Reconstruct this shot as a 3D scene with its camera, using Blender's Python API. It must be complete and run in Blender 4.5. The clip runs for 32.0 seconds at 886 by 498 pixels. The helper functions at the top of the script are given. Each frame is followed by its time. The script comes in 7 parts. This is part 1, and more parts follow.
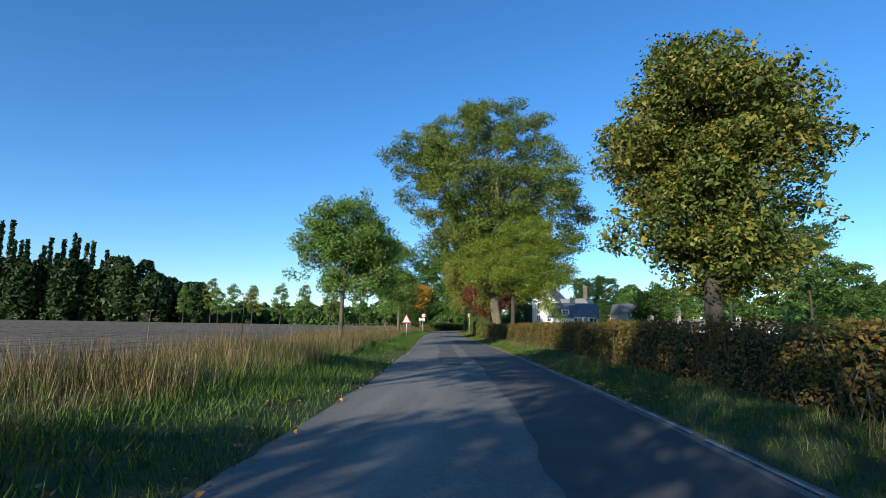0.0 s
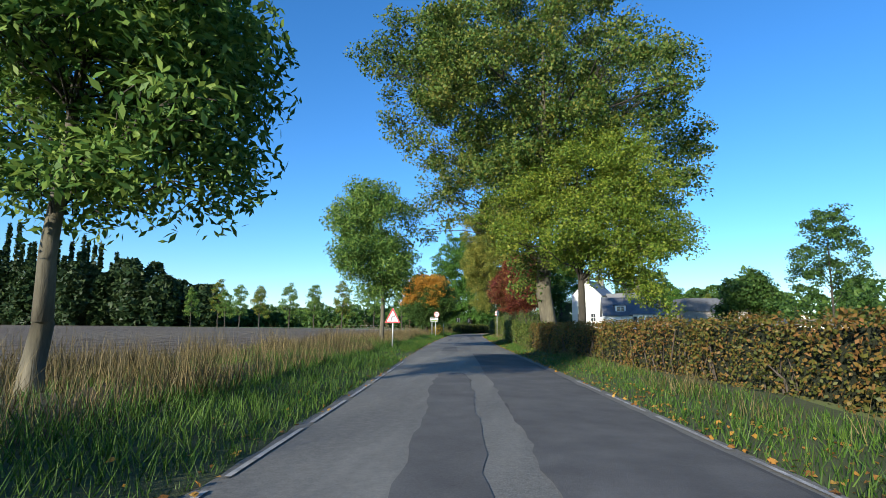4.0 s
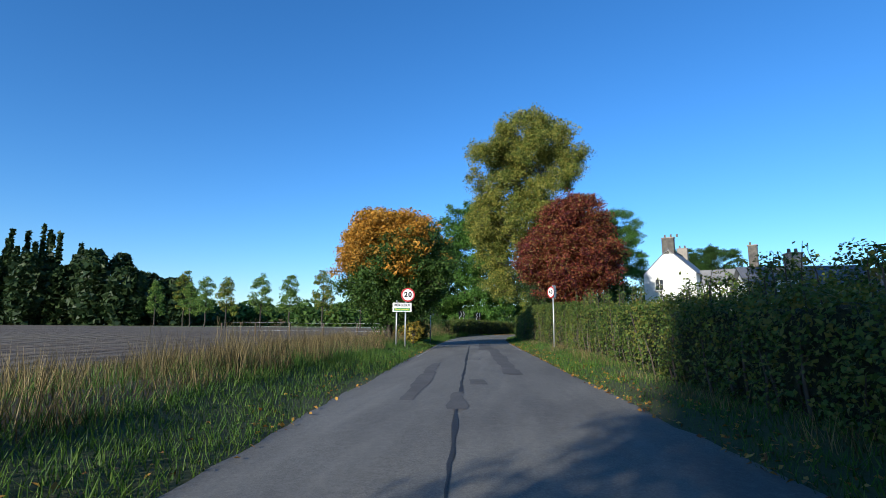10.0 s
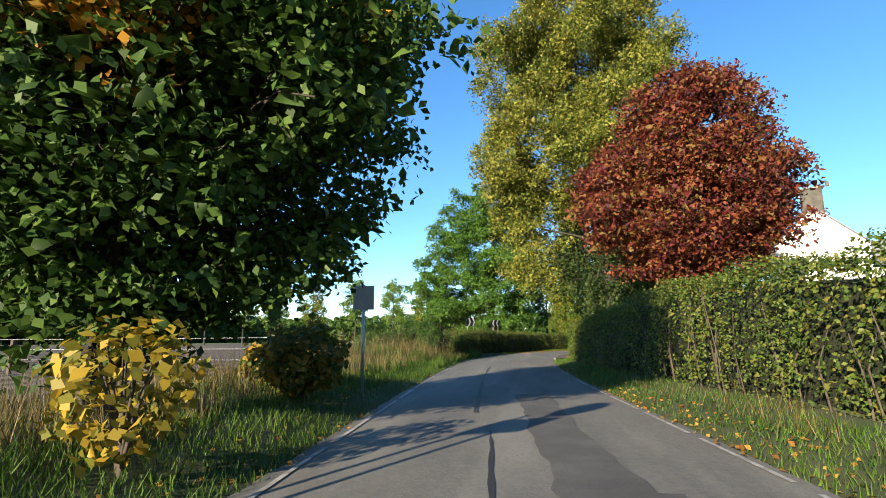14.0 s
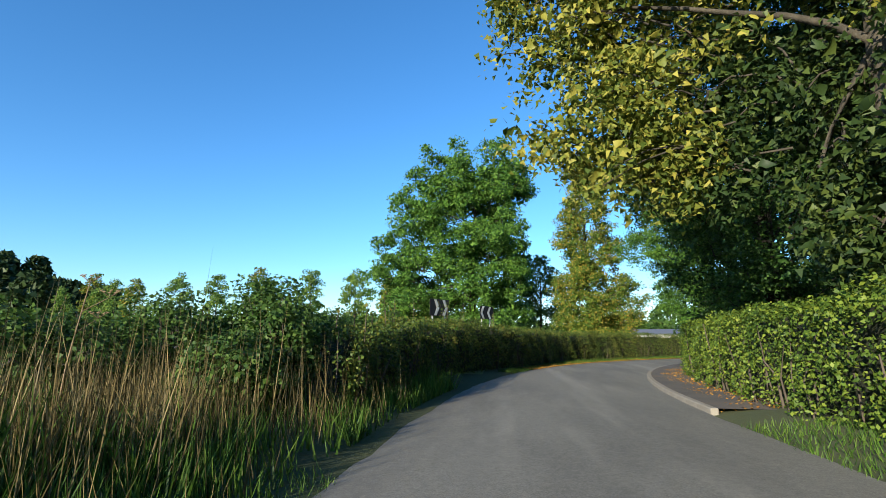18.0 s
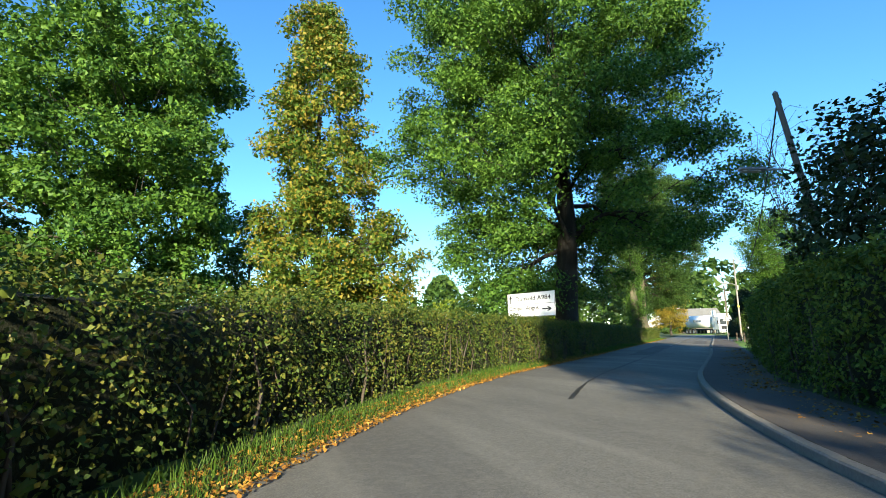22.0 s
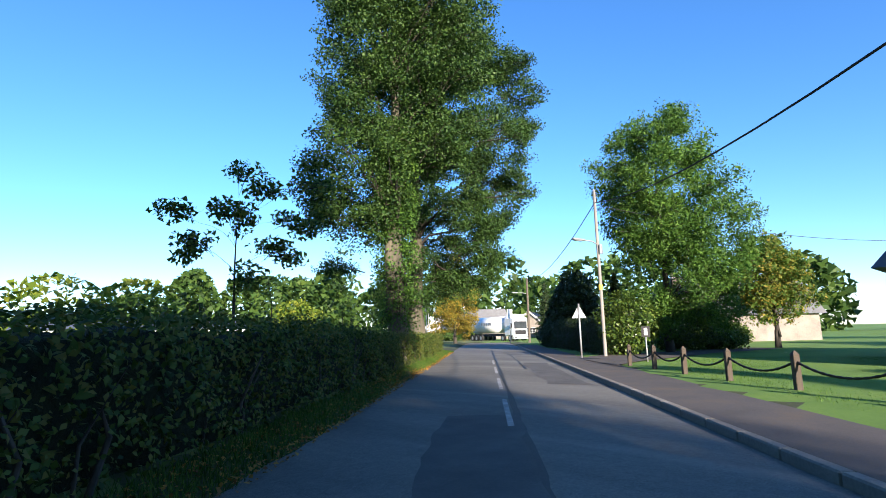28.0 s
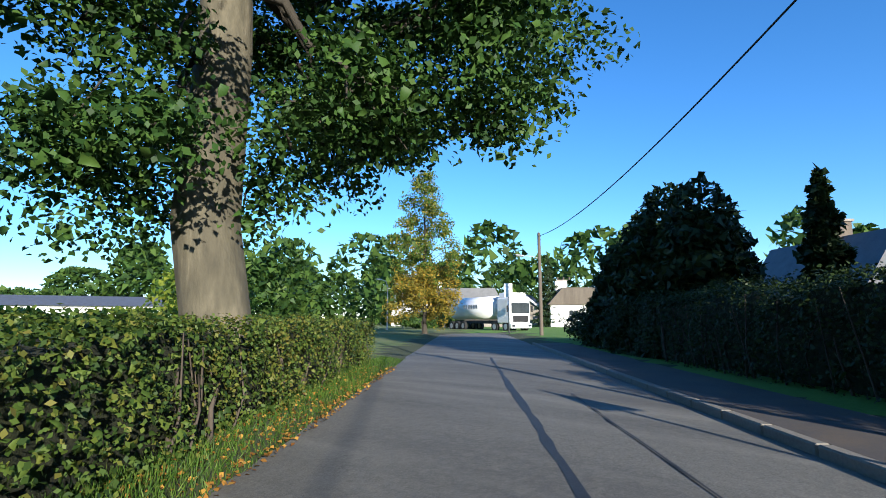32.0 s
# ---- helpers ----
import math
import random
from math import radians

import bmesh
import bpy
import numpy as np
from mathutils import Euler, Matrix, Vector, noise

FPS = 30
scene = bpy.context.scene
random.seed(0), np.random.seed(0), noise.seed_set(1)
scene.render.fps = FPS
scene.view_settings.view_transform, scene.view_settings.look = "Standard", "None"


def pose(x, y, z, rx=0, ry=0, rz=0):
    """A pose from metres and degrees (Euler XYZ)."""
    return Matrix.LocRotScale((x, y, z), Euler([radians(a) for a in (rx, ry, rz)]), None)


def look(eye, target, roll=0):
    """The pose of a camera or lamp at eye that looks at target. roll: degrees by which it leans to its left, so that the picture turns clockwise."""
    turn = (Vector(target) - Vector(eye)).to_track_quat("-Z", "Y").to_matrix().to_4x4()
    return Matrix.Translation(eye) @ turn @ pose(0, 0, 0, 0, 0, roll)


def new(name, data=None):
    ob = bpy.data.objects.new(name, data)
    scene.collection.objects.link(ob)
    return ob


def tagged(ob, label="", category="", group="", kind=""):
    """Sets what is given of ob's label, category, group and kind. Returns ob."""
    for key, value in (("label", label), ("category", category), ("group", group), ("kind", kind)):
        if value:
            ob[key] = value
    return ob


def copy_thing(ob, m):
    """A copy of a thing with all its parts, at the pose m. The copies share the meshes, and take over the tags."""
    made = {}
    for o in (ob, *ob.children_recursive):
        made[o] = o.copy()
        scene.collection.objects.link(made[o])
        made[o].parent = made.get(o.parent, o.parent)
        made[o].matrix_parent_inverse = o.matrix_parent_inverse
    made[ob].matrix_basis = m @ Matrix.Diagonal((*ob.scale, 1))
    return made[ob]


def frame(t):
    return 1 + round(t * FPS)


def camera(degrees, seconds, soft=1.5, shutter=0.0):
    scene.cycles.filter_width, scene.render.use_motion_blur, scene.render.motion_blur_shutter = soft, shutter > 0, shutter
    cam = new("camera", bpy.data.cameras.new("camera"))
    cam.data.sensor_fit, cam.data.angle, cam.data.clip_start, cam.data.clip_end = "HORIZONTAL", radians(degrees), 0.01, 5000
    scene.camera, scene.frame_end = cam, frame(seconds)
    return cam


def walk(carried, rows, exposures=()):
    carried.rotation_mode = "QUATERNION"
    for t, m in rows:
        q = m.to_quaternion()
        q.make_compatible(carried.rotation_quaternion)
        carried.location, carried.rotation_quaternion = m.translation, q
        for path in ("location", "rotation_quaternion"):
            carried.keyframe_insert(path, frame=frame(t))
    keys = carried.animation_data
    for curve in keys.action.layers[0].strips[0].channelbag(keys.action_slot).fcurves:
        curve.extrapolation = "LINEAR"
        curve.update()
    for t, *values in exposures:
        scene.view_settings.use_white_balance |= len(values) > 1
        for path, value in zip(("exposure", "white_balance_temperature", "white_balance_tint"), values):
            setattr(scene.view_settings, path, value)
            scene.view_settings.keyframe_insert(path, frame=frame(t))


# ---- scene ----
cam = camera(81.0, 32.0, 0.9)
PATH = [
    (0.0, (0.000, -0.000, 1.355), (-0.811, 9.860, 2.812), 1.02),
    (0.5, (-0.107, 2.515, 1.348), (-1.024, 12.366, 2.802), 0.71),
    (1.0, (-0.212, 5.020, 1.363), (-1.185, 14.864, 2.828), 0.88),
    (1.5, (-0.349, 7.512, 1.370), (-1.372, 17.353, 2.820), 0.87),
    (2.0, (-0.493, 9.922, 1.358), (-1.556, 19.757, 2.821), 1.09),
    (2.5, (-0.634, 12.428, 1.353), (-1.730, 22.258, 2.827), 0.93),
    (3.0, (-0.805, 15.200, 1.349), (-1.933, 25.025, 2.832), 1.00),
    (3.5, (-1.001, 18.171, 1.314), (-2.175, 27.989, 2.807), 0.78),
    (5.5, (-2.576, 34.356, 1.345), (-3.886, 44.160, 2.819), 0.28),
    (6.0, (-2.856, 37.716, 1.343), (-4.178, 47.514, 2.845), 0.19),
    (6.5, (-3.044, 40.776, 1.335), (-4.395, 50.570, 2.836), -0.00),
    (7.0, (-3.287, 43.619, 1.346), (-4.626, 53.420, 2.811), 0.20),
    (7.5, (-3.640, 46.205, 1.318), (-4.932, 56.011, 2.798), 0.59),
    (8.0, (-4.007, 49.011, 1.368), (-5.280, 58.826, 2.795), 0.33),
    (8.5, (-4.223, 51.947, 1.357), (-5.495, 61.758, 2.816), 0.26),
    (9.0, (-4.443, 55.031, 1.352), (-5.719, 64.847, 2.772), 0.42),
    (9.5, (-4.680, 58.263, 1.349), (-5.968, 68.077, 2.769), 0.28),
    (10.0, (-4.921, 61.607, 1.350), (-6.224, 71.414, 2.805), 0.34),
    (10.5, (-5.187, 64.910, 1.344), (-6.502, 74.711, 2.831), 0.34),
    (11.0, (-5.463, 68.281, 1.350), (-6.799, 78.076, 2.861), 0.29),
    (11.5, (-5.754, 71.651, 1.337), (-7.101, 81.439, 2.879), 0.18),
    (12.0, (-6.057, 75.160, 1.340), (-7.412, 84.945, 2.895), 0.01),
    (12.5, (-6.333, 78.423, 1.339), (-7.693, 88.204, 2.911), -0.02),
    (13.0, (-6.617, 81.577, 1.356), (-7.990, 91.348, 2.978), -0.10),
    (13.5, (-6.847, 84.421, 1.370), (-8.263, 94.181, 3.026), -0.60),
    (14.0, (-7.087, 87.128, 1.371), (-8.584, 96.866, 3.085), -0.44),
    (14.5, (-7.345, 89.798, 1.353), (-8.826, 99.539, 3.061), -0.30),
    (16.5, (-8.315, 100.689, 1.344), (-9.675, 110.450, 3.039), -1.10),
    (17.0, (-8.627, 104.246, 1.360), (-9.977, 113.983, 3.195), -0.52),
    (17.5, (-8.896, 107.859, 1.356), (-10.184, 117.608, 3.175), -0.34),
    (18.0, (-9.146, 111.665, 1.356), (-10.226, 121.450, 3.110), -0.04),
    (18.5, (-9.261, 115.535, 1.358), (-9.953, 125.367, 3.045), -0.35),
    (19.0, (-9.219, 119.425, 1.353), (-9.488, 129.280, 3.033), -0.94),
    (19.5, (-8.876, 123.095, 1.372), (-8.729, 132.954, 3.041), -1.16),
    (20.0, (-8.415, 126.905, 1.355), (-7.806, 136.758, 2.952), -1.49),
    (20.5, (-7.710, 130.853, 1.346), (-6.456, 140.645, 2.942), -1.31),
    (21.0, (-6.795, 134.205, 1.371), (-4.760, 143.865, 2.962), -1.38),
    (21.5, (-5.546, 137.324, 1.344), (-2.645, 146.764, 2.916), -1.38),
    (22.0, (-4.127, 140.267, 1.332), (-0.350, 149.389, 2.923), -1.15),
    (22.5, (-2.643, 142.983, 1.348), (1.997, 151.704, 2.897), -0.15),
    (23.0, (-0.996, 145.298, 1.342), (4.325, 153.619, 2.905), 0.03),
    (23.5, (0.945, 147.546, 1.330), (6.759, 155.532, 2.889), -0.21),
    (24.0, (2.970, 149.514, 1.353), (9.130, 157.231, 2.930), 0.27),
    (24.5, (5.088, 151.393, 1.342), (11.536, 158.883, 2.865), 0.97),
    (25.0, (6.985, 153.125, 1.332), (13.603, 160.464, 2.861), 0.63),
    (25.5, (8.787, 154.773, 1.341), (15.525, 161.993, 2.915), -0.34),
    (26.0, (10.503, 156.488, 1.343), (17.314, 163.638, 2.920), -0.81),
    (26.5, (12.721, 158.420, 1.381), (19.613, 165.480, 3.007), -1.53),
    (28.5, (21.709, 166.731, 1.342), (28.806, 173.593, 2.938), -0.94),
    (29.0, (23.998, 168.738, 1.343), (31.101, 175.602, 2.899), -0.27),
    (29.5, (26.217, 170.692, 1.349), (33.347, 177.540, 2.854), -0.09),
    (30.0, (28.416, 172.654, 1.368), (35.585, 179.475, 2.813), -0.05),
    (30.5, (30.640, 174.625, 1.336), (37.849, 181.408, 2.754), -0.03),
    (31.0, (32.637, 176.308, 1.350), (39.875, 183.071, 2.718), -0.40),
    (31.5, (34.642, 177.985, 1.328), (41.917, 184.713, 2.670), -0.50),
    (32.0, (36.500, 179.501, 1.319), (43.811, 186.193, 2.647), -0.22),
]
walk(cam, [(t, look(eye, target, roll)) for t, eye, target, roll in PATH], [(0, 0.72, 5950, 11), (3, 0.82, 5750, 10), (7, 0.98, 5950, 11), (9, 0.45, 5400, 14), (11, 0.82, 5850, 10), (13, 1.12, 6200, 11), (14.5, 1.38, 6950, 11), (17, 1.1, 6300, 8), (19, 1.15, 6200, 7), (20, 1.45, 6650, 5), (21, 1.5, 6600, 4), (23, 1.65, 6650, 6), (24.5, 1.93, 6450, 19), (26.5, 2.0, 6650, 25), (29, 1.08, 5850, 15), (30, 1.25, 5950, 14), (31, 1.22, 6050, 13), (32, 0.98, 5700, 12)])

# ---- world, sun ----
SUN_AZ, SUN_EL = 206.5, 16.5     # compass bearing of the sun from +y, clockwise, and its height
world = bpy.data.worlds.new("world")
scene.world = world
world.use_nodes = True
wn = world.node_tree.nodes
sky = wn.new("ShaderNodeTexSky")
sky.sky_type, sky.sun_disc = "NISHITA", False
sky.sun_elevation, sky.sun_rotation = radians(SUN_EL), radians(SUN_AZ)
sky.air_density, sky.dust_density, sky.ozone_density = 1.0, 0.15, 4.5
hsv = wn.new("ShaderNodeHueSaturation")
hsv.inputs["Saturation"].default_value = 1.13
world.node_tree.links.new(sky.outputs[0], hsv.inputs["Color"])
world.node_tree.links.new(hsv.outputs[0], wn["Background"].inputs[0])
wn["Background"].inputs[1].default_value = 0.12
sun = new("sun", bpy.data.lights.new("sun", "SUN"))
sun.data.energy, sun.data.angle, sun.data.color = 5.0, radians(0.6), (1.0, 0.87, 0.66)
az, el = radians(SUN_AZ), radians(SUN_EL)
sun.matrix_world = look((0, 0, 60), (-math.sin(az) * math.cos(el), -math.cos(az) * math.cos(el), 60 - math.sin(el)))


# ---- materials ----
class Nodes:
    def __init__(self, name, rough=0.8, metal=0.0):
        self.m = bpy.data.materials.new(name)
        self.m.use_nodes = True
        self.t = self.m.node_tree
        self.b = self.t.nodes["Principled BSDF"]
        self.b.inputs["Roughness"].default_value = rough
        self.b.inputs["Metallic"].default_value = metal

    def add(self, kind, **values):
        n = self.t.nodes.new(kind)
        for key, value in values.items():
            n.inputs[key.replace("_", " ")].default_value = value
        return n

    def link(self, a, b):
        self.t.links.new(a, b)

    def coords(self, stretch=(1, 1, 1)):
        c = self.add("ShaderNodeTexCoord")
        mp = self.add("ShaderNodeMapping")
        mp.inputs["Scale"].default_value = stretch
        self.link(c.outputs["Object"], mp.inputs[0])
        return mp.outputs[0]

    def noise(self, scale, detail=4.0, rough=0.6, stretch=(1, 1, 1), where=None):
        n = self.add("ShaderNodeTexNoise", Scale=scale, Detail=detail, Roughness=rough)
        self.link(where or self.coords(stretch), n.inputs["Vector"])
        return n.outputs["Fac"]

    def ramp(self, fac, stops):
        r = self.add("ShaderNodeValToRGB")
        els = r.color_ramp.elements
        while len(els) < len(stops):
            els.new(0.5)
        for e, (at, col) in zip(els, stops):
            e.position, e.color = at, (*col, 1)
        self.link(fac, r.inputs[0])
        return r.outputs[0]

    def mix(self, fac, a, b, blend="MIX"):
        m = self.add("ShaderNodeMix")
        m.data_type, m.blend_type = "RGBA", blend
        for sock, v in ((m.inputs[0], fac), (m.inputs[6], a), (m.inputs[7], b)):
            if hasattr(v, "links"):
                self.link(v, sock)
            elif isinstance(v, tuple):
                sock.default_value = (*v, 1)
            else:
                sock.default_value = v
        return m.outputs[2]

    def math(self, op, a, b=0.0):
        m = self.add("ShaderNodeMath")
        m.operation = op
        for sock, v in ((m.inputs[0], a), (m.inputs[1], b)):
            if hasattr(v, "links"):
                self.link(v, sock)
            else:
                sock.default_value = v
        return m.outputs[0]

    def bump(self, height, strength=0.4, distance=0.02):
        b = self.add("ShaderNodeBump", Strength=strength, Distance=distance)
        self.link(height, b.inputs["Height"])
        self.link(b.outputs[0], self.b.inputs["Normal"])

    def color(self, c):
        self.link(c, self.b.inputs["Base Color"])
        return self


def surface(name, cols, scale=2.0, fine=30.0, rough=0.8, metal=0.0, bump=0.3, dist=0.01, stretch=(1, 1, 1)):
    """Two scales of variation between dark and light of a colour, with relief."""
    n = Nodes(name, rough, metal)
    big, small = n.noise(scale, 4, 0.6, stretch), n.noise(fine, 5, 0.65, stretch)
    f = n.math("ADD", n.math("MULTIPLY", big, 0.6), n.math("MULTIPLY", small, 0.4))
    k = len(cols)
    n.color(n.ramp(f, [(0.3 + 0.4 * i / max(1, k - 1), c) for i, c in enumerate(cols)]))
    n.bump(small, bump, dist)
    return n.m


def leaf(name, cols, patch=0.25, glow=0.35, spread=0.5, rough=0.55):
    """Leaves: each takes its own shade, with patches of one tint through the crown."""
    n = Nodes(name, rough)
    geo = n.add("ShaderNodeNewGeometry")
    big = n.noise(patch, 3, 0.6)
    f = n.math("ADD", n.math("MULTIPLY", geo.outputs["Random Per Island"], spread), n.math("MULTIPLY", big, 1 - spread))
    k = len(cols)
    c = n.ramp(f, [(0.28 + 0.44 * i / max(1, k - 1), x) for i, x in enumerate(cols)])
    n.color(c)
    n.b.inputs["Specular IOR Level"].default_value = 0.25
    tr = n.add("ShaderNodeBsdfTranslucent")
    n.link(c, tr.inputs[0])
    mx = n.add("ShaderNodeMixShader", Fac=glow)
    n.link(n.b.outputs[0], mx.inputs[1])
    n.link(tr.outputs[0], mx.inputs[2])
    n.link(mx.outputs[0], n.t.nodes["Material Output"].inputs["Surface"])
    return n.m


GREENS = [(0.028, 0.062, 0.014), (0.055, 0.115, 0.022), (0.10, 0.165, 0.03)]
M = {
    "leaf_ash": leaf("leaf_ash", [(0.05, 0.115, 0.024), (0.115, 0.205, 0.036), (0.21, 0.29, 0.052)], glow=0.35),
    "leaf_oak": leaf("leaf_oak", [(0.035, 0.075, 0.014), (0.08, 0.145, 0.024), (0.15, 0.205, 0.036), (0.2, 0.2, 0.036)]),
    "leaf_green": leaf("leaf_green", GREENS),
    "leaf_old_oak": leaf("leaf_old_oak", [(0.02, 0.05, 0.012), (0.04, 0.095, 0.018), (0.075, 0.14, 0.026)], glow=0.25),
    "leaf_sycamore": leaf("leaf_sycamore", [(0.032, 0.085, 0.014), (0.075, 0.17, 0.024), (0.13, 0.24, 0.034)], glow=0.3),
    "leaf_broad": leaf("leaf_broad", [(0.035, 0.062, 0.012), (0.075, 0.115, 0.02), (0.15, 0.17, 0.03), (0.27, 0.215, 0.04)]),
    "leaf_mellow": leaf("leaf_mellow", [(0.05, 0.11, 0.016), (0.10, 0.175, 0.024), (0.17, 0.205, 0.03), (0.30, 0.235, 0.035)]),
    "leaf_bright": leaf("leaf_bright", [(0.07, 0.125, 0.014), (0.15, 0.22, 0.022), (0.26, 0.29, 0.034)]),
    # dark leaf colour standing for shade low in the lime's crown
    "leaf_lime_shade": leaf("leaf_lime_shade", [(0.016, 0.034, 0.010), (0.034, 0.062, 0.015), (0.075, 0.105, 0.022)], glow=0.2),
    "leaf_laurel": leaf("leaf_laurel", [(0.03, 0.065, 0.012), (0.07, 0.125, 0.02), (0.14, 0.2, 0.03)], glow=0.25, rough=0.35),
    "leaf_turning": leaf("leaf_turning", [(0.045, 0.085, 0.015), (0.10, 0.13, 0.02), (0.24, 0.17, 0.025), (0.33, 0.19, 0.03)]),
    "leaf_red": leaf("leaf_red", [(0.065, 0.015, 0.018), (0.15, 0.028, 0.024), (0.25, 0.07, 0.026), (0.18, 0.12, 0.034)]),
    "leaf_lime": leaf("leaf_lime", [(0.06, 0.095, 0.016), (0.17, 0.2, 0.032), (0.35, 0.32, 0.06)]),
    "leaf_yellow": leaf("leaf_yellow", [(0.12, 0.13, 0.02), (0.28, 0.22, 0.03), (0.42, 0.28, 0.03)]),
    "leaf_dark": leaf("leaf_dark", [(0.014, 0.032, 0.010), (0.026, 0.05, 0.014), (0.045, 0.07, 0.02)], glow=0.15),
    "leaf_hedge": leaf("leaf_hedge", [(0.03, 0.06, 0.012), (0.068, 0.115, 0.019), (0.11, 0.155, 0.025), (0.16, 0.15, 0.03)], patch=0.5, glow=0.25),
    "leaf_privet": leaf("leaf_privet", [(0.045, 0.085, 0.012), (0.095, 0.155, 0.02), (0.18, 0.23, 0.03)], patch=0.5, glow=0.25),
    "leaf_brown": leaf("leaf_brown", [(0.06, 0.075, 0.015), (0.11, 0.11, 0.02), (0.17, 0.11, 0.025), (0.2, 0.1, 0.03)], patch=0.5, glow=0.25),
    "leaf_fallen": leaf("leaf_fallen", [(0.16, 0.07, 0.018), (0.34, 0.17, 0.03), (0.45, 0.26, 0.05)], patch=1.5, glow=0.1),
    "grass": leaf("grass", [(0.028, 0.07, 0.009), (0.06, 0.13, 0.015), (0.12, 0.19, 0.028)], patch=0.35, glow=0.3),
    "grass_lawn": leaf("grass_lawn", [(0.05, 0.12, 0.012), (0.09, 0.19, 0.02), (0.14, 0.24, 0.03)], patch=0.35, glow=0.3),
    "grass_dry": leaf("grass_dry", [(0.045, 0.036, 0.014), (0.12, 0.095, 0.036), (0.28, 0.215, 0.09)], patch=0.3, glow=0.3),
    "bark_dark": surface("bark_dark", [(0.009, 0.008, 0.006), (0.022, 0.019, 0.014), (0.05, 0.043, 0.032)], 1.2, 9, 0.95, bump=1.0, dist=0.06, stretch=(1, 1, 0.25)),
    "bark": surface("bark", [(0.018, 0.015, 0.011), (0.042, 0.036, 0.026), (0.09, 0.075, 0.053)], 1.2, 9, 0.9, bump=0.9, dist=0.05, stretch=(1, 1, 0.25)),
    "bark_pale": surface("bark_pale", [(0.04, 0.036, 0.025), (0.10, 0.09, 0.06), (0.2, 0.175, 0.12)], 1.2, 9, 0.9, bump=0.7, dist=0.03, stretch=(1, 1, 0.3)),
    "twig": surface("twig", [(0.04, 0.032, 0.024), (0.10, 0.08, 0.06)], 1.0, 12, 0.9),
    # near-black, so that the hedge cores read as the shade between the leaves
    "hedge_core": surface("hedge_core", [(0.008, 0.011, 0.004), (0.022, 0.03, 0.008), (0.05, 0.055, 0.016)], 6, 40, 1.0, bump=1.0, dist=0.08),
    "soil_verge": surface("soil_verge", [(0.025, 0.034, 0.01), (0.045, 0.06, 0.016), (0.07, 0.065, 0.026)], 0.6, 9, 1.0, bump=0.6, dist=0.05),
    "soil_dry": surface("soil_dry", [(0.03, 0.022, 0.011), (0.065, 0.047, 0.022), (0.11, 0.08, 0.038)], 0.7, 8, 1.0, bump=0.6, dist=0.06),
    "lawn": surface("lawn", [(0.06, 0.14, 0.012), (0.1, 0.21, 0.02), (0.15, 0.25, 0.03)], 0.5, 14, 1.0, bump=0.5, dist=0.03),
    "meadow": surface("meadow", [(0.06, 0.10, 0.02), (0.11, 0.15, 0.03), (0.16, 0.15, 0.05)], 0.05, 2, 1.0),
    "white_paint": surface("white_paint", [(0.62, 0.61, 0.57), (0.78, 0.77, 0.74)], 1.5, 30, 0.6, bump=0.1),
    "harl": surface("harl", [(0.68, 0.67, 0.63), (0.82, 0.81, 0.78)], 0.8, 40, 0.85, bump=0.5, dist=0.01),
    "stone": surface("stone", [(0.16, 0.14, 0.12), (0.27, 0.24, 0.20), (0.36, 0.32, 0.27)], 1.0, 18, 0.9, bump=0.7, dist=0.03),
    "old_stone": surface("old_stone", [(0.035, 0.032, 0.028), (0.09, 0.082, 0.07), (0.16, 0.145, 0.12)], 2.0, 18, 0.95, bump=0.8, dist=0.03),
    "glass_lamp": surface("glass_lamp", [(0.25, 0.25, 0.24), (0.4, 0.4, 0.38)], 3, 30, 0.3, bump=0.05),
    "slate": surface("slate", [(0.07, 0.075, 0.085), (0.13, 0.135, 0.15)], 2.0, 20, 0.55, bump=0.4),
    "wood_post": surface("wood_post", [(0.045, 0.034, 0.024), (0.11, 0.085, 0.06)], 3, 40, 0.85, stretch=(1, 1, 0.15)),
    "wood_pole": surface("wood_pole", [(0.08, 0.065, 0.05), (0.17, 0.14, 0.105)], 2, 30, 0.85, stretch=(1, 1, 0.1)),
    "wood_grey": surface("wood_grey", [(0.2, 0.185, 0.165), (0.36, 0.335, 0.30)], 2, 30, 0.85, stretch=(1, 1, 0.1)),
    "galv": surface("galv", [(0.36, 0.37, 0.37), (0.50, 0.51, 0.50)], 4, 40, 0.5, 0.6, bump=0.1),
    "sign_white": surface("sign_white", [(0.74, 0.74, 0.72), (0.80, 0.80, 0.79)], 2, 25, 0.75, bump=0.02),
    "sign_red": surface("sign_red", [(0.42, 0.025, 0.03), (0.5, 0.035, 0.035)], 2, 25, 0.75, bump=0.02),
    "sign_black": surface("sign_black", [(0.012, 0.012, 0.014), (0.02, 0.02, 0.022)], 2, 25, 0.75, bump=0.02),
    "sign_green": surface("sign_green", [(0.04, 0.22, 0.05), (0.06, 0.27, 0.07)], 2, 25, 0.75, bump=0.02),
    "sign_yellow": surface("sign_yellow", [(0.65, 0.55, 0.08), (0.72, 0.6, 0.1)], 2, 25, 0.75, bump=0.02),
    "sign_back": surface("sign_back", [(0.22, 0.23, 0.23), (0.33, 0.34, 0.34)], 2, 25, 0.5, 0.4, bump=0.05),
    "kerb": surface("kerb", [(0.16, 0.145, 0.12), (0.30, 0.275, 0.23)], 1.5, 25, 0.9, bump=0.5),
    "tarmac_path": surface("tarmac_path", [(0.05, 0.045, 0.042), (0.085, 0.075, 0.068), (0.13, 0.095, 0.06)], 0.8, 30, 0.9, bump=0.5),
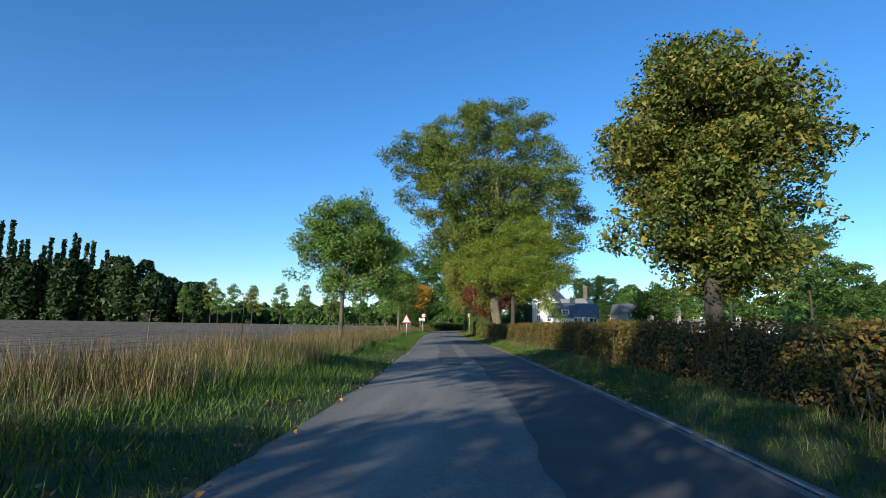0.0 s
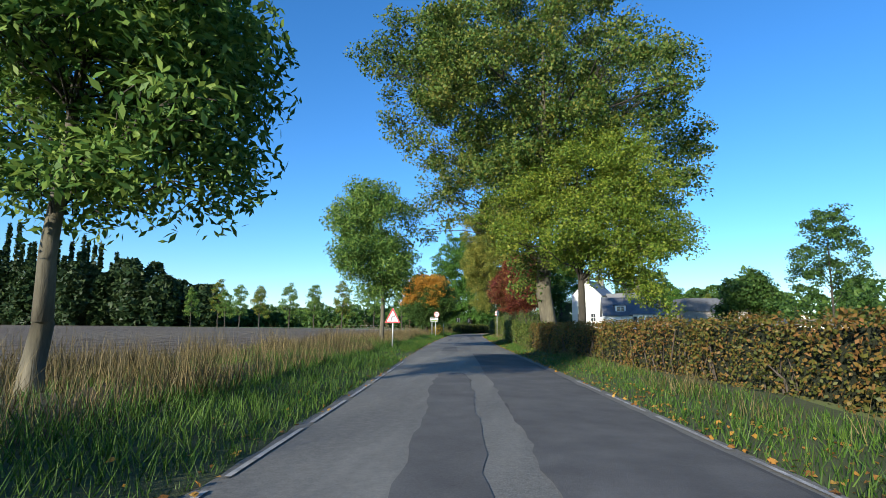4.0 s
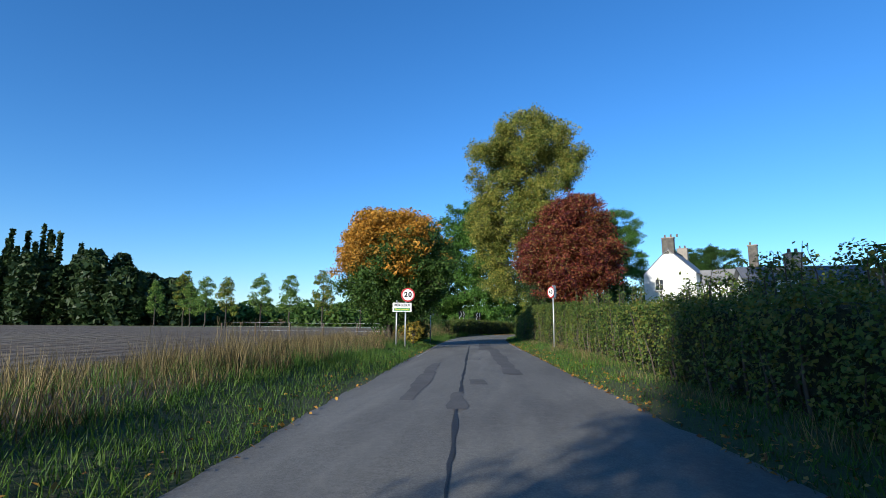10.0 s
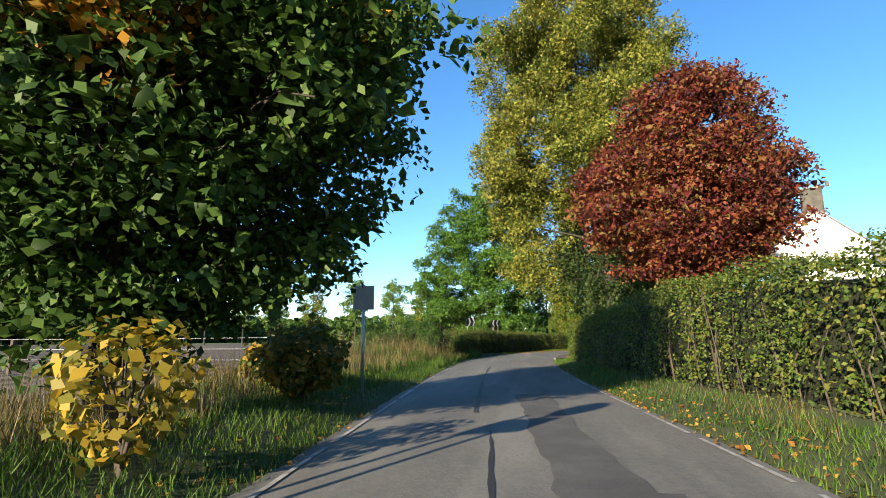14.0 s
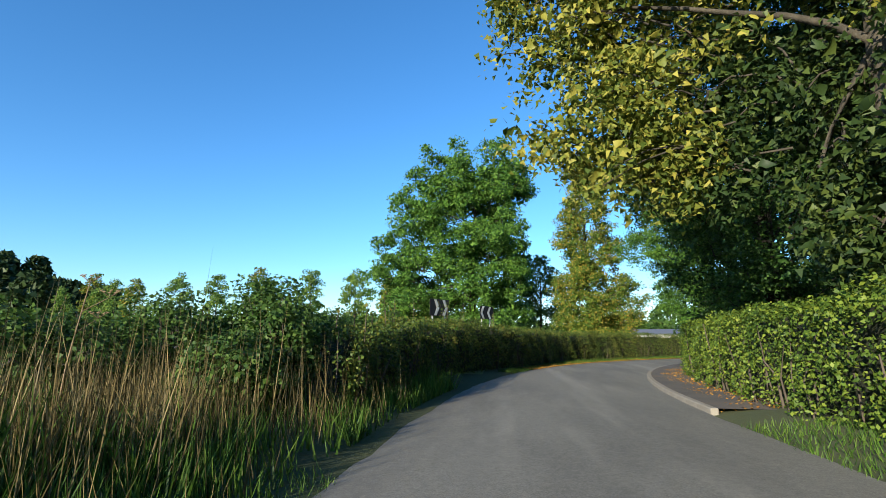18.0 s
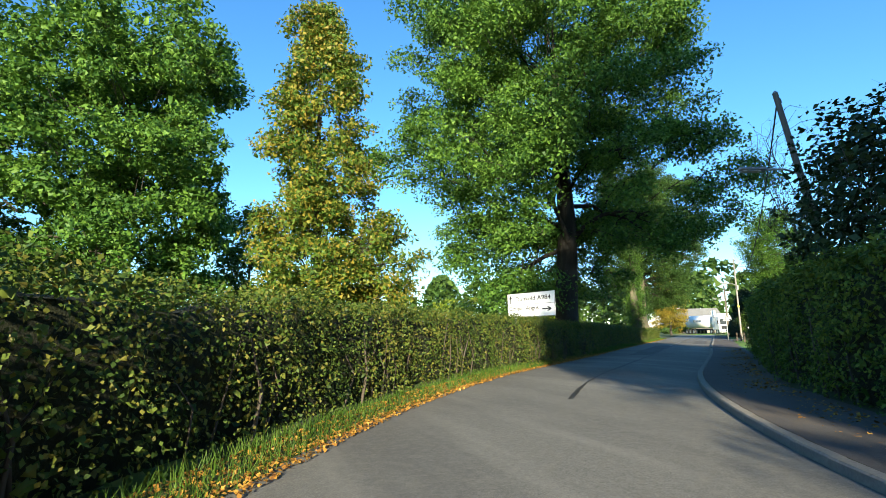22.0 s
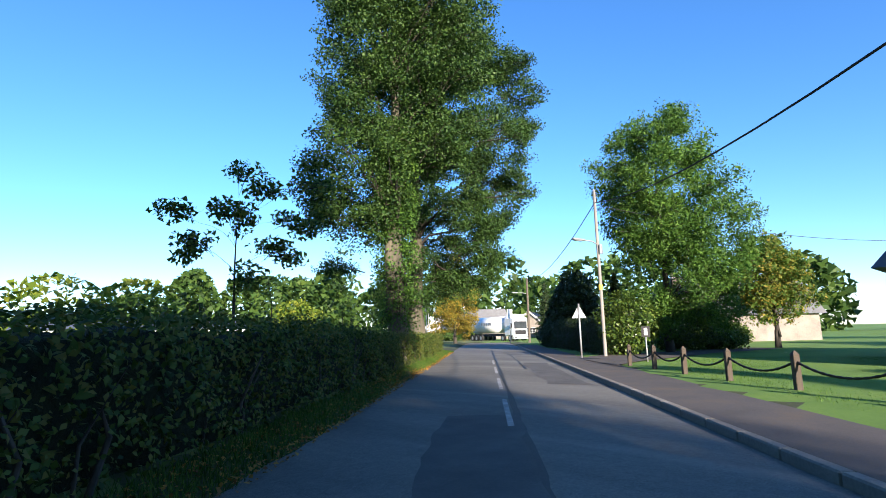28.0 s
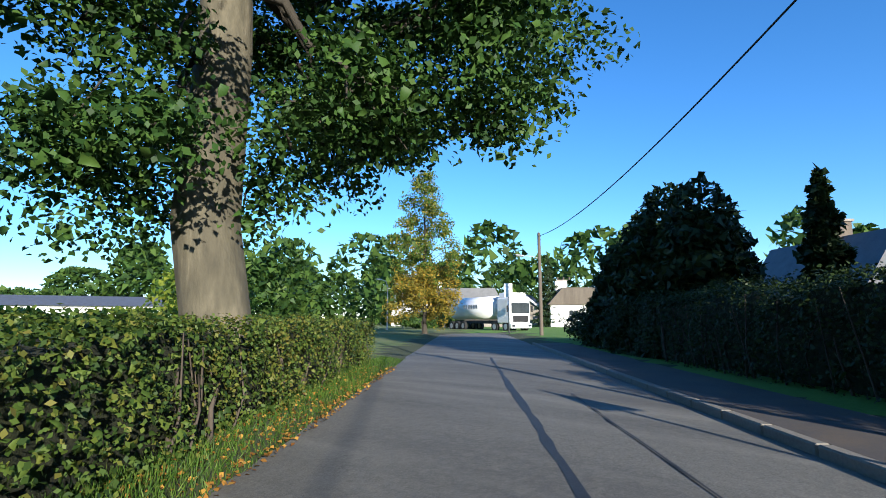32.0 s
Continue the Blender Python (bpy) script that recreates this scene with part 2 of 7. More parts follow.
    "chain": surface("chain", [(0.015, 0.015, 0.016), (0.04, 0.035, 0.03)], 8, 60, 0.5, 0.7),
    "cable": surface("cable", [(0.012, 0.012, 0.013), (0.025, 0.025, 0.026)], 1, 9, 0.7),
    "tyre": surface("tyre", [(0.012, 0.012, 0.012), (0.025, 0.025, 0.025)], 4, 40, 0.8),
    "lorry_white": surface("lorry_white", [(0.68, 0.69, 0.70), (0.8, 0.8, 0.8)], 1, 20, 0.3, bump=0.02),
}


def road_material():
    n = Nodes("asphalt", 0.82)
    grain, blot = n.noise(55, 5, 0.7), n.noise(0.5, 5, 0.65, (1, 0.25, 1))
    fine = n.noise(7, 4, 0.6)
    c = n.ramp(grain, [(0.3, (0.085, 0.082, 0.072)), (0.52, (0.15, 0.145, 0.125)), (0.75, (0.25, 0.24, 0.205))])
    # long pale strips and dark blots: worn asphalt, with dappled sun painted in
    strip = n.noise(0.9, 3, 0.6, (1, 0.08, 1))
    c = n.mix(n.math("MULTIPLY", n.ramp(strip, [(0.5, (0, 0, 0)), (0.66, (1, 1, 1))]), 0.55), c, (0.25, 0.24, 0.205))
    c = n.mix(n.math("MULTIPLY", n.ramp(blot, [(0.45, (0, 0, 0)), (0.62, (1, 1, 1))]), 0.6), c, (0.075, 0.073, 0.068))
    c = n.mix(n.math("MULTIPLY", n.ramp(fine, [(0.48, (0, 0, 0)), (0.7, (1, 1, 1))]), 0.25), c, (0.23, 0.215, 0.18))
    spot = n.noise(17, 4, 0.7)
    c = n.mix(n.math("MULTIPLY", n.ramp(spot, [(0.5, (0, 0, 0)), (0.64, (1, 1, 1))]), 0.22), c, (0.07, 0.068, 0.06))
    c = n.mix(n.math("MULTIPLY", n.ramp(spot, [(0.36, (1, 1, 1)), (0.48, (0, 0, 0))]), 0.16), c, (0.27, 0.255, 0.215))
    n.color(c)
    n.bump(grain, 0.5, 0.008)
    return n.m


def field_material():
    n = Nodes("ploughed", 1.0)
    w = n.add("ShaderNodeTexWave", Scale=0.22, Distortion=3.0, Detail=2.0)
    w.bands_direction = "X"
    n.link(n.coords((1, 0.35, 1)), w.inputs["Vector"])
    clod, big = n.noise(1.6, 6, 0.7), n.noise(0.04, 4, 0.6)
    c = n.ramp(clod, [(0.3, (0.045, 0.031, 0.02)), (0.5, (0.085, 0.06, 0.037)), (0.72, (0.15, 0.11, 0.065))])
    c = n.mix(n.math("MULTIPLY", n.ramp(big, [(0.42, (0, 0, 0)), (0.65, (1, 1, 1))]), 0.5), c, (0.16, 0.13, 0.075))
    n.color(c)
    n.bump(n.math("ADD", w.outputs["Fac"], clod), 0.8, 0.2)
    return n.m


M["asphalt"], M["ploughed"] = road_material(), field_material()


# ---- mesh helpers ----
def mesh(name, verts, faces, mats=()):
    """A mesh from arrays; faces is one array of equal-sided faces, or a list of them."""
    verts = np.asarray(verts, dtype=np.float32).reshape(-1, 3)
    groups = [np.asarray(f, dtype=np.int32) for f in (faces if isinstance(faces, list) else [faces]) if len(f)]
    me = bpy.data.meshes.new(name)
    me.vertices.add(len(verts))
    me.vertices.foreach_set("co", verts.ravel())
    flat = np.concatenate([g.ravel() for g in groups])
    sizes = np.concatenate([np.full(len(g), g.shape[1]) for g in groups])
    me.loops.add(len(flat))
    me.loops.foreach_set("vertex_index", flat)
    me.polygons.add(len(sizes))
    me.polygons.foreach_set("loop_start", np.concatenate([[0], np.cumsum(sizes)[:-1]]).astype(np.int32))
    me.update(calc_edges=True)
    me.validate()
    for m in mats:
        me.materials.append(m)
    return me


def thing(name, label, category, loc=(0, 0, 0), rz=0.0, group="", kind=""):
    ob = new(name)
    ob.matrix_world = pose(*loc, 0, 0, rz)
    return tagged(ob, label, category, group, kind)


def child(name, me, parent, label="", loc=(0, 0, 0), rot=(0, 0, 0), kind=""):
    ob = new(name, me)
    ob.parent = parent
    ob.matrix_basis = pose(*loc, *rot)
    if label:
        ob["label"] = label
    if kind:
        ob["kind"] = kind
    return ob


def part(name, bm, material, parent, label="", loc=(0, 0, 0), rot=(0, 0, 0), smooth=False):
    me = bpy.data.meshes.new(name)
    bm.to_mesh(me)
    bm.free()
    if smooth:
        me.polygons.foreach_set("use_smooth", [True] * len(me.polygons))
    me.materials.append(material)
    return child(name, me, parent, label, loc, rot)


def box(x0, x1, y0, y1, z0, z1, bevel=0.0, bm=None):
    own = bmesh.new()
    bmesh.ops.create_cube(own, size=1.0)
    for v in own.verts:
        v.co = Vector(((x0 + x1) / 2 + v.co.x * (x1 - x0), (y0 + y1) / 2 + v.co.y * (y1 - y0), (z0 + z1) / 2 + v.co.z * (z1 - z0)))
    if bevel:
        bmesh.ops.bevel(own, geom=own.edges[:], offset=bevel, segments=1, affect="EDGES")
    if bm is None:
        return own
    tmp = bpy.data.meshes.new("tmp")
    own.to_mesh(tmp)
    own.free()
    bm.from_mesh(tmp)
    bpy.data.meshes.remove(tmp)
    return bm


def cyl(r0, r1, z0, z1, n=16, at=(0, 0)):
    bm = bmesh.new()
    bmesh.ops.create_cone(bm, cap_ends=True, segments=n, radius1=r0, radius2=r1, depth=z1 - z0, matrix=Matrix.Translation((at[0], at[1], (z0 + z1) / 2)))
    return bm


def prism(pts, y0, y1):
    """A flat shape in x and z, given thickness along y."""
    bm = bmesh.new()
    a = [bm.verts.new((x, y0, z)) for x, z in pts]
    b = [bm.verts.new((x, y1, z)) for x, z in pts]
    bm.faces.new(a)
    bm.faces.new(b[::-1])
    for i in range(len(pts)):
        j = (i + 1) % len(pts)
        bm.faces.new((a[i], b[i], b[j], a[j]))
    bmesh.ops.recalc_face_normals(bm, faces=bm.faces[:])
    return bm


def tube_arrays(paths, sides=6):
    """Tubes along paths, each a pair of points (n,3) and radii (n)."""
    vs, fs, off = [], [], 0
    ang = np.linspace(0, 2 * np.pi, sides, endpoint=False)
    for pts, rad in paths:
        pts, rad = np.asarray(pts, float), np.asarray(rad, float)
        d = np.gradient(pts, axis=0)
        d /= np.linalg.norm(d, axis=1)[:, None] + 1e-9
        ref = np.where(np.abs(d[:, 2:3]) > 0.9, [[1.0, 0, 0]], [[0, 0, 1.0]])
        u = np.cross(d, ref)
        u /= np.linalg.norm(u, axis=1)[:, None] + 1e-9
        w = np.cross(d, u)
        ring = pts[:, None] + rad[:, None, None] * (np.cos(ang)[None, :, None] * u[:, None] + np.sin(ang)[None, :, None] * w[:, None])
        vs.append(ring.reshape(-1, 3))
        i, j = np.meshgrid(np.arange(len(pts) - 1), np.arange(sides), indexing="ij")
        k = (j + 1) % sides
        fs.append(np.stack([i * sides + j, i * sides + k, (i + 1) * sides + k, (i + 1) * sides + j], -1).reshape(-1, 4) + off)
        off += len(pts) * sides
    return np.concatenate(vs), np.concatenate(fs)


def tube(name, paths, material, parent, label="", sides=6):
    v, f = tube_arrays(paths, sides)
    me = mesh(name, v, f, [material])
    me.polygons.foreach_set("use_smooth", [True] * len(me.polygons))
    return child(name, me, parent, label)


def leaves_arrays(rng, centres, size, outward=None, flat=0.4, length=1.45, droop=0.0, quads=0.12):
    """One folded, pointed leaf at each centre."""
    n = len(centres)
    nor = rng.normal(size=(n, 3))
    nor[:, 2] += flat * 2
    if outward is not None:
        nor += outward * 1.2
    nor /= np.linalg.norm(nor, axis=1)[:, None]
    ax = np.cross(nor, rng.normal(size=(n, 3)))
    ax[:, 2] -= droop
    ax /= np.linalg.norm(ax, axis=1)[:, None] + 1e-9
    side = np.cross(nor, ax)
    side /= np.linalg.norm(side, axis=1)[:, None] + 1e-9
    s = (size * rng.uniform(0.6, 1.3, n))[:, None]
    lift = nor * s * 0.18
    if size >= quads:
        base = centres - ax * s * length / 2
        v = np.stack([base + side * s * 0.55, centres + ax * s * length / 2 + lift, base - side * s * 0.55], 1)
        return v.reshape(-1, 3), np.arange(3 * n).reshape(-1, 3)
    v = np.stack([centres - ax * s * length / 2, centres + side * s / 2 + lift, centres + ax * s * length / 2, centres - side * s / 2 + lift], 1)
    return v.reshape(-1, 3), np.arange(4 * n).reshape(-1, 4)


def sprays_arrays(rng, centres, size, outward=None, points=13):
    """A cupped spray of packed leaves with a ragged outline at each centre."""
    n = len(centres)
    nor = rng.normal(size=(n, 3)) * 0.8 + [0, 0, 0.5]
    if outward is not None:
        nor += outward
    nor /= np.linalg.norm(nor, axis=1)[:, None]
    u = np.cross(nor, rng.normal(size=(n, 3)))
    u /= np.linalg.norm(u, axis=1)[:, None] + 1e-9
    w = np.cross(nor, u)
    a = np.linspace(0, 2 * np.pi, points, endpoint=False)[None] + rng.normal(0, 0.13, (n, points))
    r = np.where(np.arange(points)[None] % 2 == 0, rng.uniform(0.75, 1.15, (n, points)), rng.uniform(0.3, 0.6, (n, points))) * (size * rng.uniform(0.6, 1.25, n))[:, None]
    v = centres[:, None] + u[:, None] * (r * np.cos(a))[..., None] + w[:, None] * (r * np.sin(a))[..., None] - nor[:, None] * (rng.uniform(0.0, 0.45, (n, points)) * r)[..., None]
    v = np.concatenate([centres[:, None] + nor[:, None] * (0.15 * size), v], 1)
    k = np.arange(points)
    fan = np.stack([np.zeros(points, int), 1 + k, 1 + (k + 1) % points], 1)
    return v.reshape(-1, 3), (fan[None] + (points + 1) * np.arange(n)[:, None, None]).reshape(-1, 3)


# ---- the line of the road ----
LINE = np.array([(1.6, -60), (1.0, -30), (0.45, 0), (0.1, 9), (-0.7, 20), (-1.6, 30), (-3.0, 44), (-4.2, 56), (-5.1, 66), (-5.9, 76), (-6.7, 87), (-7.4, 97),
                 (-7.95, 106), (-8.15, 114), (-8.0, 121), (-7.3, 128), (-5.9, 134.5), (-3.9, 140), (-1.4, 144.6), (1.8, 148.8), (5.5, 152.6), (9.6, 156.0),
                 (15.1, 160.5), (22, 166.4), (28.8, 172.1), (34.5, 176.9), (40.9, 182.3), (47.4, 187.8), (57.5, 196.3), (66, 203.5), (70, 206.9)], float)


def smooth_line(p, step=0.5):
    t = np.r_[0, np.cumsum(np.hypot(*np.diff(p, axis=0).T))]
    out, m = [], np.gradient(p, t, axis=0)
    for i in range(len(p) - 1):
        h = t[i + 1] - t[i]
        u = np.arange(0, h, step)[:, None] / h
        out.append((2 * u**3 - 3 * u**2 + 1) * p[i] + (u**3 - 2 * u**2 + u) * h * m[i] + (3 * u**2 - 2 * u**3) * p[i + 1] + (u**3 - u**2) * h * m[i + 1])
    return np.concatenate(out + [p[-1:]])


ROAD = smooth_line(LINE)
TANG = np.gradient(ROAD, axis=0)
TANG /= np.linalg.norm(TANG, axis=1)[:, None]
LEFT = np.stack([-TANG[:, 1], TANG[:, 0]], 1)
RUN = np.r_[0, np.cumsum(np.hypot(*np.diff(ROAD, axis=0).T))]
HALF = 2.68


def station(x, y):
    """The run of the road nearest to a place."""
    return float(RUN[np.argmin(np.hypot(ROAD[:, 0] - x, ROAD[:, 1] - y))])


def along(s, off=0.0, z=None):
    """The place at run s, off metres to the left of the middle."""
    p = np.array([np.interp(s, RUN, ROAD[:, k]) + off * np.interp(s, RUN, LEFT[:, k]) for k in (0, 1)])
    return (float(p[0]), float(p[1]), ground_z(p[0], p[1]) if z is None else z)


def road_offset(x, y):
    """Signed distance to the left of the road's middle, and the run there, for arrays."""
    x, y = np.atleast_1d(x).astype(float), np.atleast_1d(y).astype(float)
    best, idx = np.full(x.shape, 1e9), np.zeros(x.shape, int)
    for k in range(0, len(ROAD), 2):
        d = (x - ROAD[k, 0]) ** 2 + (y - ROAD[k, 1]) ** 2
        near = d < best
        best[near], idx[near] = d[near], k
    side = (x - ROAD[idx, 0]) * LEFT[idx, 0] + (y - ROAD[idx, 1]) * LEFT[idx, 1]
    return np.sign(side) * np.sqrt(best), RUN[idx]


def heights(x, y):
    off, s = road_offset(x, y)
    d = np.abs(off) - HALF
    left = np.interp(d, [-0.4, 0.05, 0.7, 1.6, 3.0, 4.2, 5.2, 7.0], [-0.08, -0.03, 0.14, 0.3, 0.42, 0.25, 0.3, 0.42])
    right = np.interp(d, [-0.4, 0.05, 0.8, 2.0, 4.0], [-0.08, -0.03, 0.1, 0.2, 0.25])
    village = np.interp(d, [-0.4, 0.05, 0.5, 1.5, 3.0], [-0.08, -0.03, 0.07, 0.1, 0.14])
    z = np.where(off > 0, left, right)
    w = np.clip((s - 172.0) / 14.0, 0, 1)
    z = z * (1 - w) + village * w
    lump = 0.05 * np.sin(x * 1.3 + 0.7 * y) * np.sin(y * 0.9 - 0.4 * x)
    return z + np.where(d > 0.5, lump * (1 - 0.7 * w), 0)


def ground_z(x, y):
    return float(heights(x, y)[0])


def spread(a, lo, hi, fine, far):
    mid = list(np.arange(lo, hi, fine))
    up, dn, g = [hi], [lo], fine
    while up[-1] < far:
        g *= 1.35
        up.append(up[-1] + g)
        dn.append(dn[-1] - g)
    return np.array(sorted(dn[1:] + mid + up))


# ---- ground, road ----
gx, gy = spread(0, -22, 66, 1.1, 3500), spread(0, -16, 214, 1.1, 3500)
GX, GY = np.meshgrid(gx, gy, indexing="ij")
gz = heights(GX.ravel(), GY.ravel())
gz[(np.abs(GX) > 400).ravel() | (np.abs(GY) > 500).ravel()] = 0.2
i, j = np.meshgrid(np.arange(len(gx) - 1), np.arange(len(gy) - 1), indexing="ij")
q = (i * len(gy) + j).ravel()
quads = np.stack([q, q + len(gy), q + len(gy) + 1, q + 1], 1)
ground = tagged(new("ground", mesh("ground", np.stack([GX.ravel(), GY.ravel(), gz], 1), quads, [M["soil_verge"], M["soil_dry"], M["ploughed"], M["lawn"], M["meadow"]])),
                "grass verges, ploughed brown field and meadow", "ground", kind="structure")
cx, cy = (GX[:-1, :-1] + GX[1:, 1:]).ravel() / 2, (GY[:-1, :-1] + GY[1:, 1:]).ravel() / 2
off, run = road_offset(cx, cy)
d = np.abs(off) - HALF
S_BEND, S_LAWN = station(-8, 118), station(20, 164)
zone = np.where(off > 0, np.where(d < 1.7, 0, np.where(d < 6.5, 1, 2)), np.where(d < 2.5, 0, 4))
zone = np.where((run > S_BEND + 14) & (off > 0), np.where(d < 1.2, 0, 4), zone)
zone = np.where((off > 0) & (cx < -17) & (cy < 236 - 0.41 * (cx + 36)), 2, zone)
zone = np.where((run > S_LAWN - 3) & (off < 0) & (d > 1.4), 3, zone)
ground.data.polygons.foreach_set("material_index", zone.astype(np.int32))


def ribbon(name, s0, s1, o0, o1, z, material, label, category, step=1.0, parent=None, kind="structure", z1=None, crown=0.0, cols=2, camber=False):
    ss = np.arange(s0, s1 + step / 2, step)
    rows = []
    for k in range(cols):
        u = k / (cols - 1)
        o = (o0(ss) if callable(o0) else o0) * (1 - u) + (o1(ss) if callable(o1) else o1) * u
        x = np.interp(ss, RUN, ROAD[:, 0]) + o * np.interp(ss, RUN, LEFT[:, 0])
        y = np.interp(ss, RUN, ROAD[:, 1]) + o * np.interp(ss, RUN, LEFT[:, 1])
        rows.append(np.stack([x, y, np.full_like(x, z + crown * (1 - (2 * u - 1) ** 2)) + (0.05 * (1 - (np.clip(np.abs(o), 0, HALF) / HALF) ** 2) if camber else 0.0)], 1))
    v = np.stack(rows, 1).reshape(-1, 3)
    a, b = np.meshgrid(np.arange(len(ss) - 1), np.arange(cols - 1), indexing="ij")
    q = (a * cols + b).ravel()
    me = mesh(name, v, np.stack([q, q + cols, q + cols + 1, q + 1], 1), [material])
    if parent is not None:
        return child(name, me, parent, label)
    return tagged(new(name, me), label, category, kind=kind)


def ragged(base, amp, seed):
    """An uneven edge: broad wander, broken into short straight bits."""
    r = np.random.default_rng(seed)
    wide, near = r.uniform(-1, 1, 160), r.uniform(-1, 1, 900)
    return lambda s: base + amp * (0.6 * np.interp((s / 2.1) % 158, np.arange(160), wide) + 0.5 * np.interp((s / 0.37) % 898, np.arange(900), near))


S_END = RUN[-1]
road = ribbon("road", 0, S_END, ragged(HALF, 0.1, 1), ragged(-HALF, 0.06, 2), 0.0, M["asphalt"], "worn grey asphalt country road with patches", "road", 0.5, crown=0.05, cols=9)


# ---- trees ----
def branch_path(rng, a, b, r0, r1, n=6, sag=0.0, wob=0.07):
    """A limb that leaves a upwards and bends out to b."""
    a, b = np.asarray(a, float), np.asarray(b, float)
    far = np.linalg.norm(b - a)
    c = a + (b - a) * 0.35 + np.array([0, 0, far * 0.22 + sag]) + rng.normal(size=3) * far * wob
    u = np.linspace(0, 1, n)[:, None]
    p = (1 - u) ** 2 * a + 2 * u * (1 - u) * c + u**2 * b
    p[1:-1] += rng.normal(size=(n - 2, 3)) * far * wob * 0.25
    return p, r0 + (r1 - r0) * u[:, 0] ** 0.7


def tree(label, loc, height, trunk_r, fork, lobes, material, seed, n_leaves=22000, leaf_size=0.16, clump=0.75, bark="bark", lean=(0, 0),
         droop=0.0, name="tree", category="tree", inner=0.4, cap=0.45, second=None, second_share=None, group="", bunch=0.95, slim=1.45, fine=False):
    """lobes: (x, y, z, radius across, radius up) from the foot of the trunk; clumps of leaves fill the outer shell of each."""
    rng = np.random.default_rng(seed)
    n_leaves = int(n_leaves * 0.72)
    t = thing(name, label, category, loc, group=group)
    top = np.array([lean[0], lean[1], height * 0.86])
    hs = np.array([-0.4, 0.0, 0.35, 1.0, fork * 0.5, fork, height * 0.6, height * 0.86])
    hs_pos = np.clip(hs, 0, None)
    ctr = np.stack([lean[0] * (hs_pos / height) ** 1.3, lean[1] * (hs_pos / height) ** 1.3, hs], 1)
    ctr[3:-1, :2] += rng.normal(size=(4, 2)) * trunk_r * 0.35
    rad = trunk_r * np.array([1.5, 1.28, 1.08, 1.0, 0.93, 0.82, 0.38, 0.06])
    v, f = tube_arrays([(ctr, rad)], 14)
    ang = np.arctan2(v[:, 1], v[:, 0])
    v[:, :2] *= (1 + 0.05 * np.sin(ang * 5 + v[:, 2] * 0.6) + 0.03 * np.sin(ang * 9 - v[:, 2]))[:, None]
    me = mesh("trunk", v, f, [M[bark]])
    me.polygons.foreach_set("use_smooth", [True] * len(me.polygons))
    child("trunk", me, t)
    vol = np.array([l[3] ** 2 * l[4] for l in lobes]) ** 0.75
    share = vol / vol.sum()
    limbs, cents, outs = [], [], []
    for (x, y, z, r, h), sh in zip(lobes, share):
        c = np.array([x, y, z], float)
        z0 = np.clip(z - max(h, r) * 0.9 - rng.uniform(0, 0.1) * height, fork * rng.uniform(0.8, 1.35), height * 0.7)
        k = np.interp(z0, ctr[:, 2], np.arange(len(ctr)))
        foot = np.array([np.interp(z0, ctr[:, 2], ctr[:, q]) for q in range(3)])
        r0 = np.interp(z0, ctr[:, 2], rad) * 0.36
        bough = rng.uniform() < 34 / len(lobes)
        if bough:
            limbs.append(branch_path(rng, foot, c, r0, r0 * 0.3, 7, 0.15 * r))
        n = max(3, int(n_leaves * sh / 36))
        dirs = rng.normal(size=(n, 3))
        dirs /= np.linalg.norm(dirs, axis=1)[:, None]
        dirs[:, 2] = np.where(rng.uniform(size=n) < cap, np.abs(dirs[:, 2]), dirs[:, 2])
        rr = rng.uniform(inner, 1.0, n) ** 0.6
        pts = c + dirs * rr[:, None] * [r, r, h] * rng.uniform(0.85, 1.12, (n, 1))
        pts[:, 2] -= droop * rng.uniform(0, 1, n) * r
        cents.append(pts)
        outs.append(dirs)
        pick = rng.permutation(n)[: min(n, 6)]
        for p in pts[pick] if bough or len(lobes) < 60 else pts[pick[:2]]:
            mid = c + (foot - c) * rng.uniform(0, 0.45)
            limbs.append(branch_path(rng, mid, p, r0 * 0.24, 0.012, 4, 0.1))
    v, f = tube_arrays(limbs, 4)
    me = mesh("branchwork", v, f, [M["bark" if bark == "bark_pale" else bark]])
    me.polygons.foreach_set("use_smooth", [True] * len(me.polygons))
    child("branchwork", me, t, kind="stuff")
    cents, outs = np.concatenate(cents), np.concatenate(outs)
    cents = np.maximum(cents, [-1e9, -1e9, 0.35])
    per = max(1, n_leaves // len(cents))
    cid = np.repeat(np.arange(len(cents)), per)
    g = rng.normal(size=(len(cid), 3))
    g *= (np.minimum(1, 1.5 / (np.linalg.norm(g, axis=1) + 1e-6)) * clump)[:, None] * np.array([1, 1, 0.6 + droop * 0.5])
    pos = cents[cid] + g
    if droop:
        pos[:, 2] -= droop * np.abs(rng.normal(size=len(cid))) * clump * 1.5
    pos[:, 2] = np.maximum(pos[:, 2], 0.25)
    sel = np.zeros(len(pos), bool)
    if second is not None:
        sel = second_share(cents, np.random.default_rng(seed))[cid]
    csel = second_share(cents, np.random.default_rng(seed)) if second is not None else np.zeros(len(cents), bool)
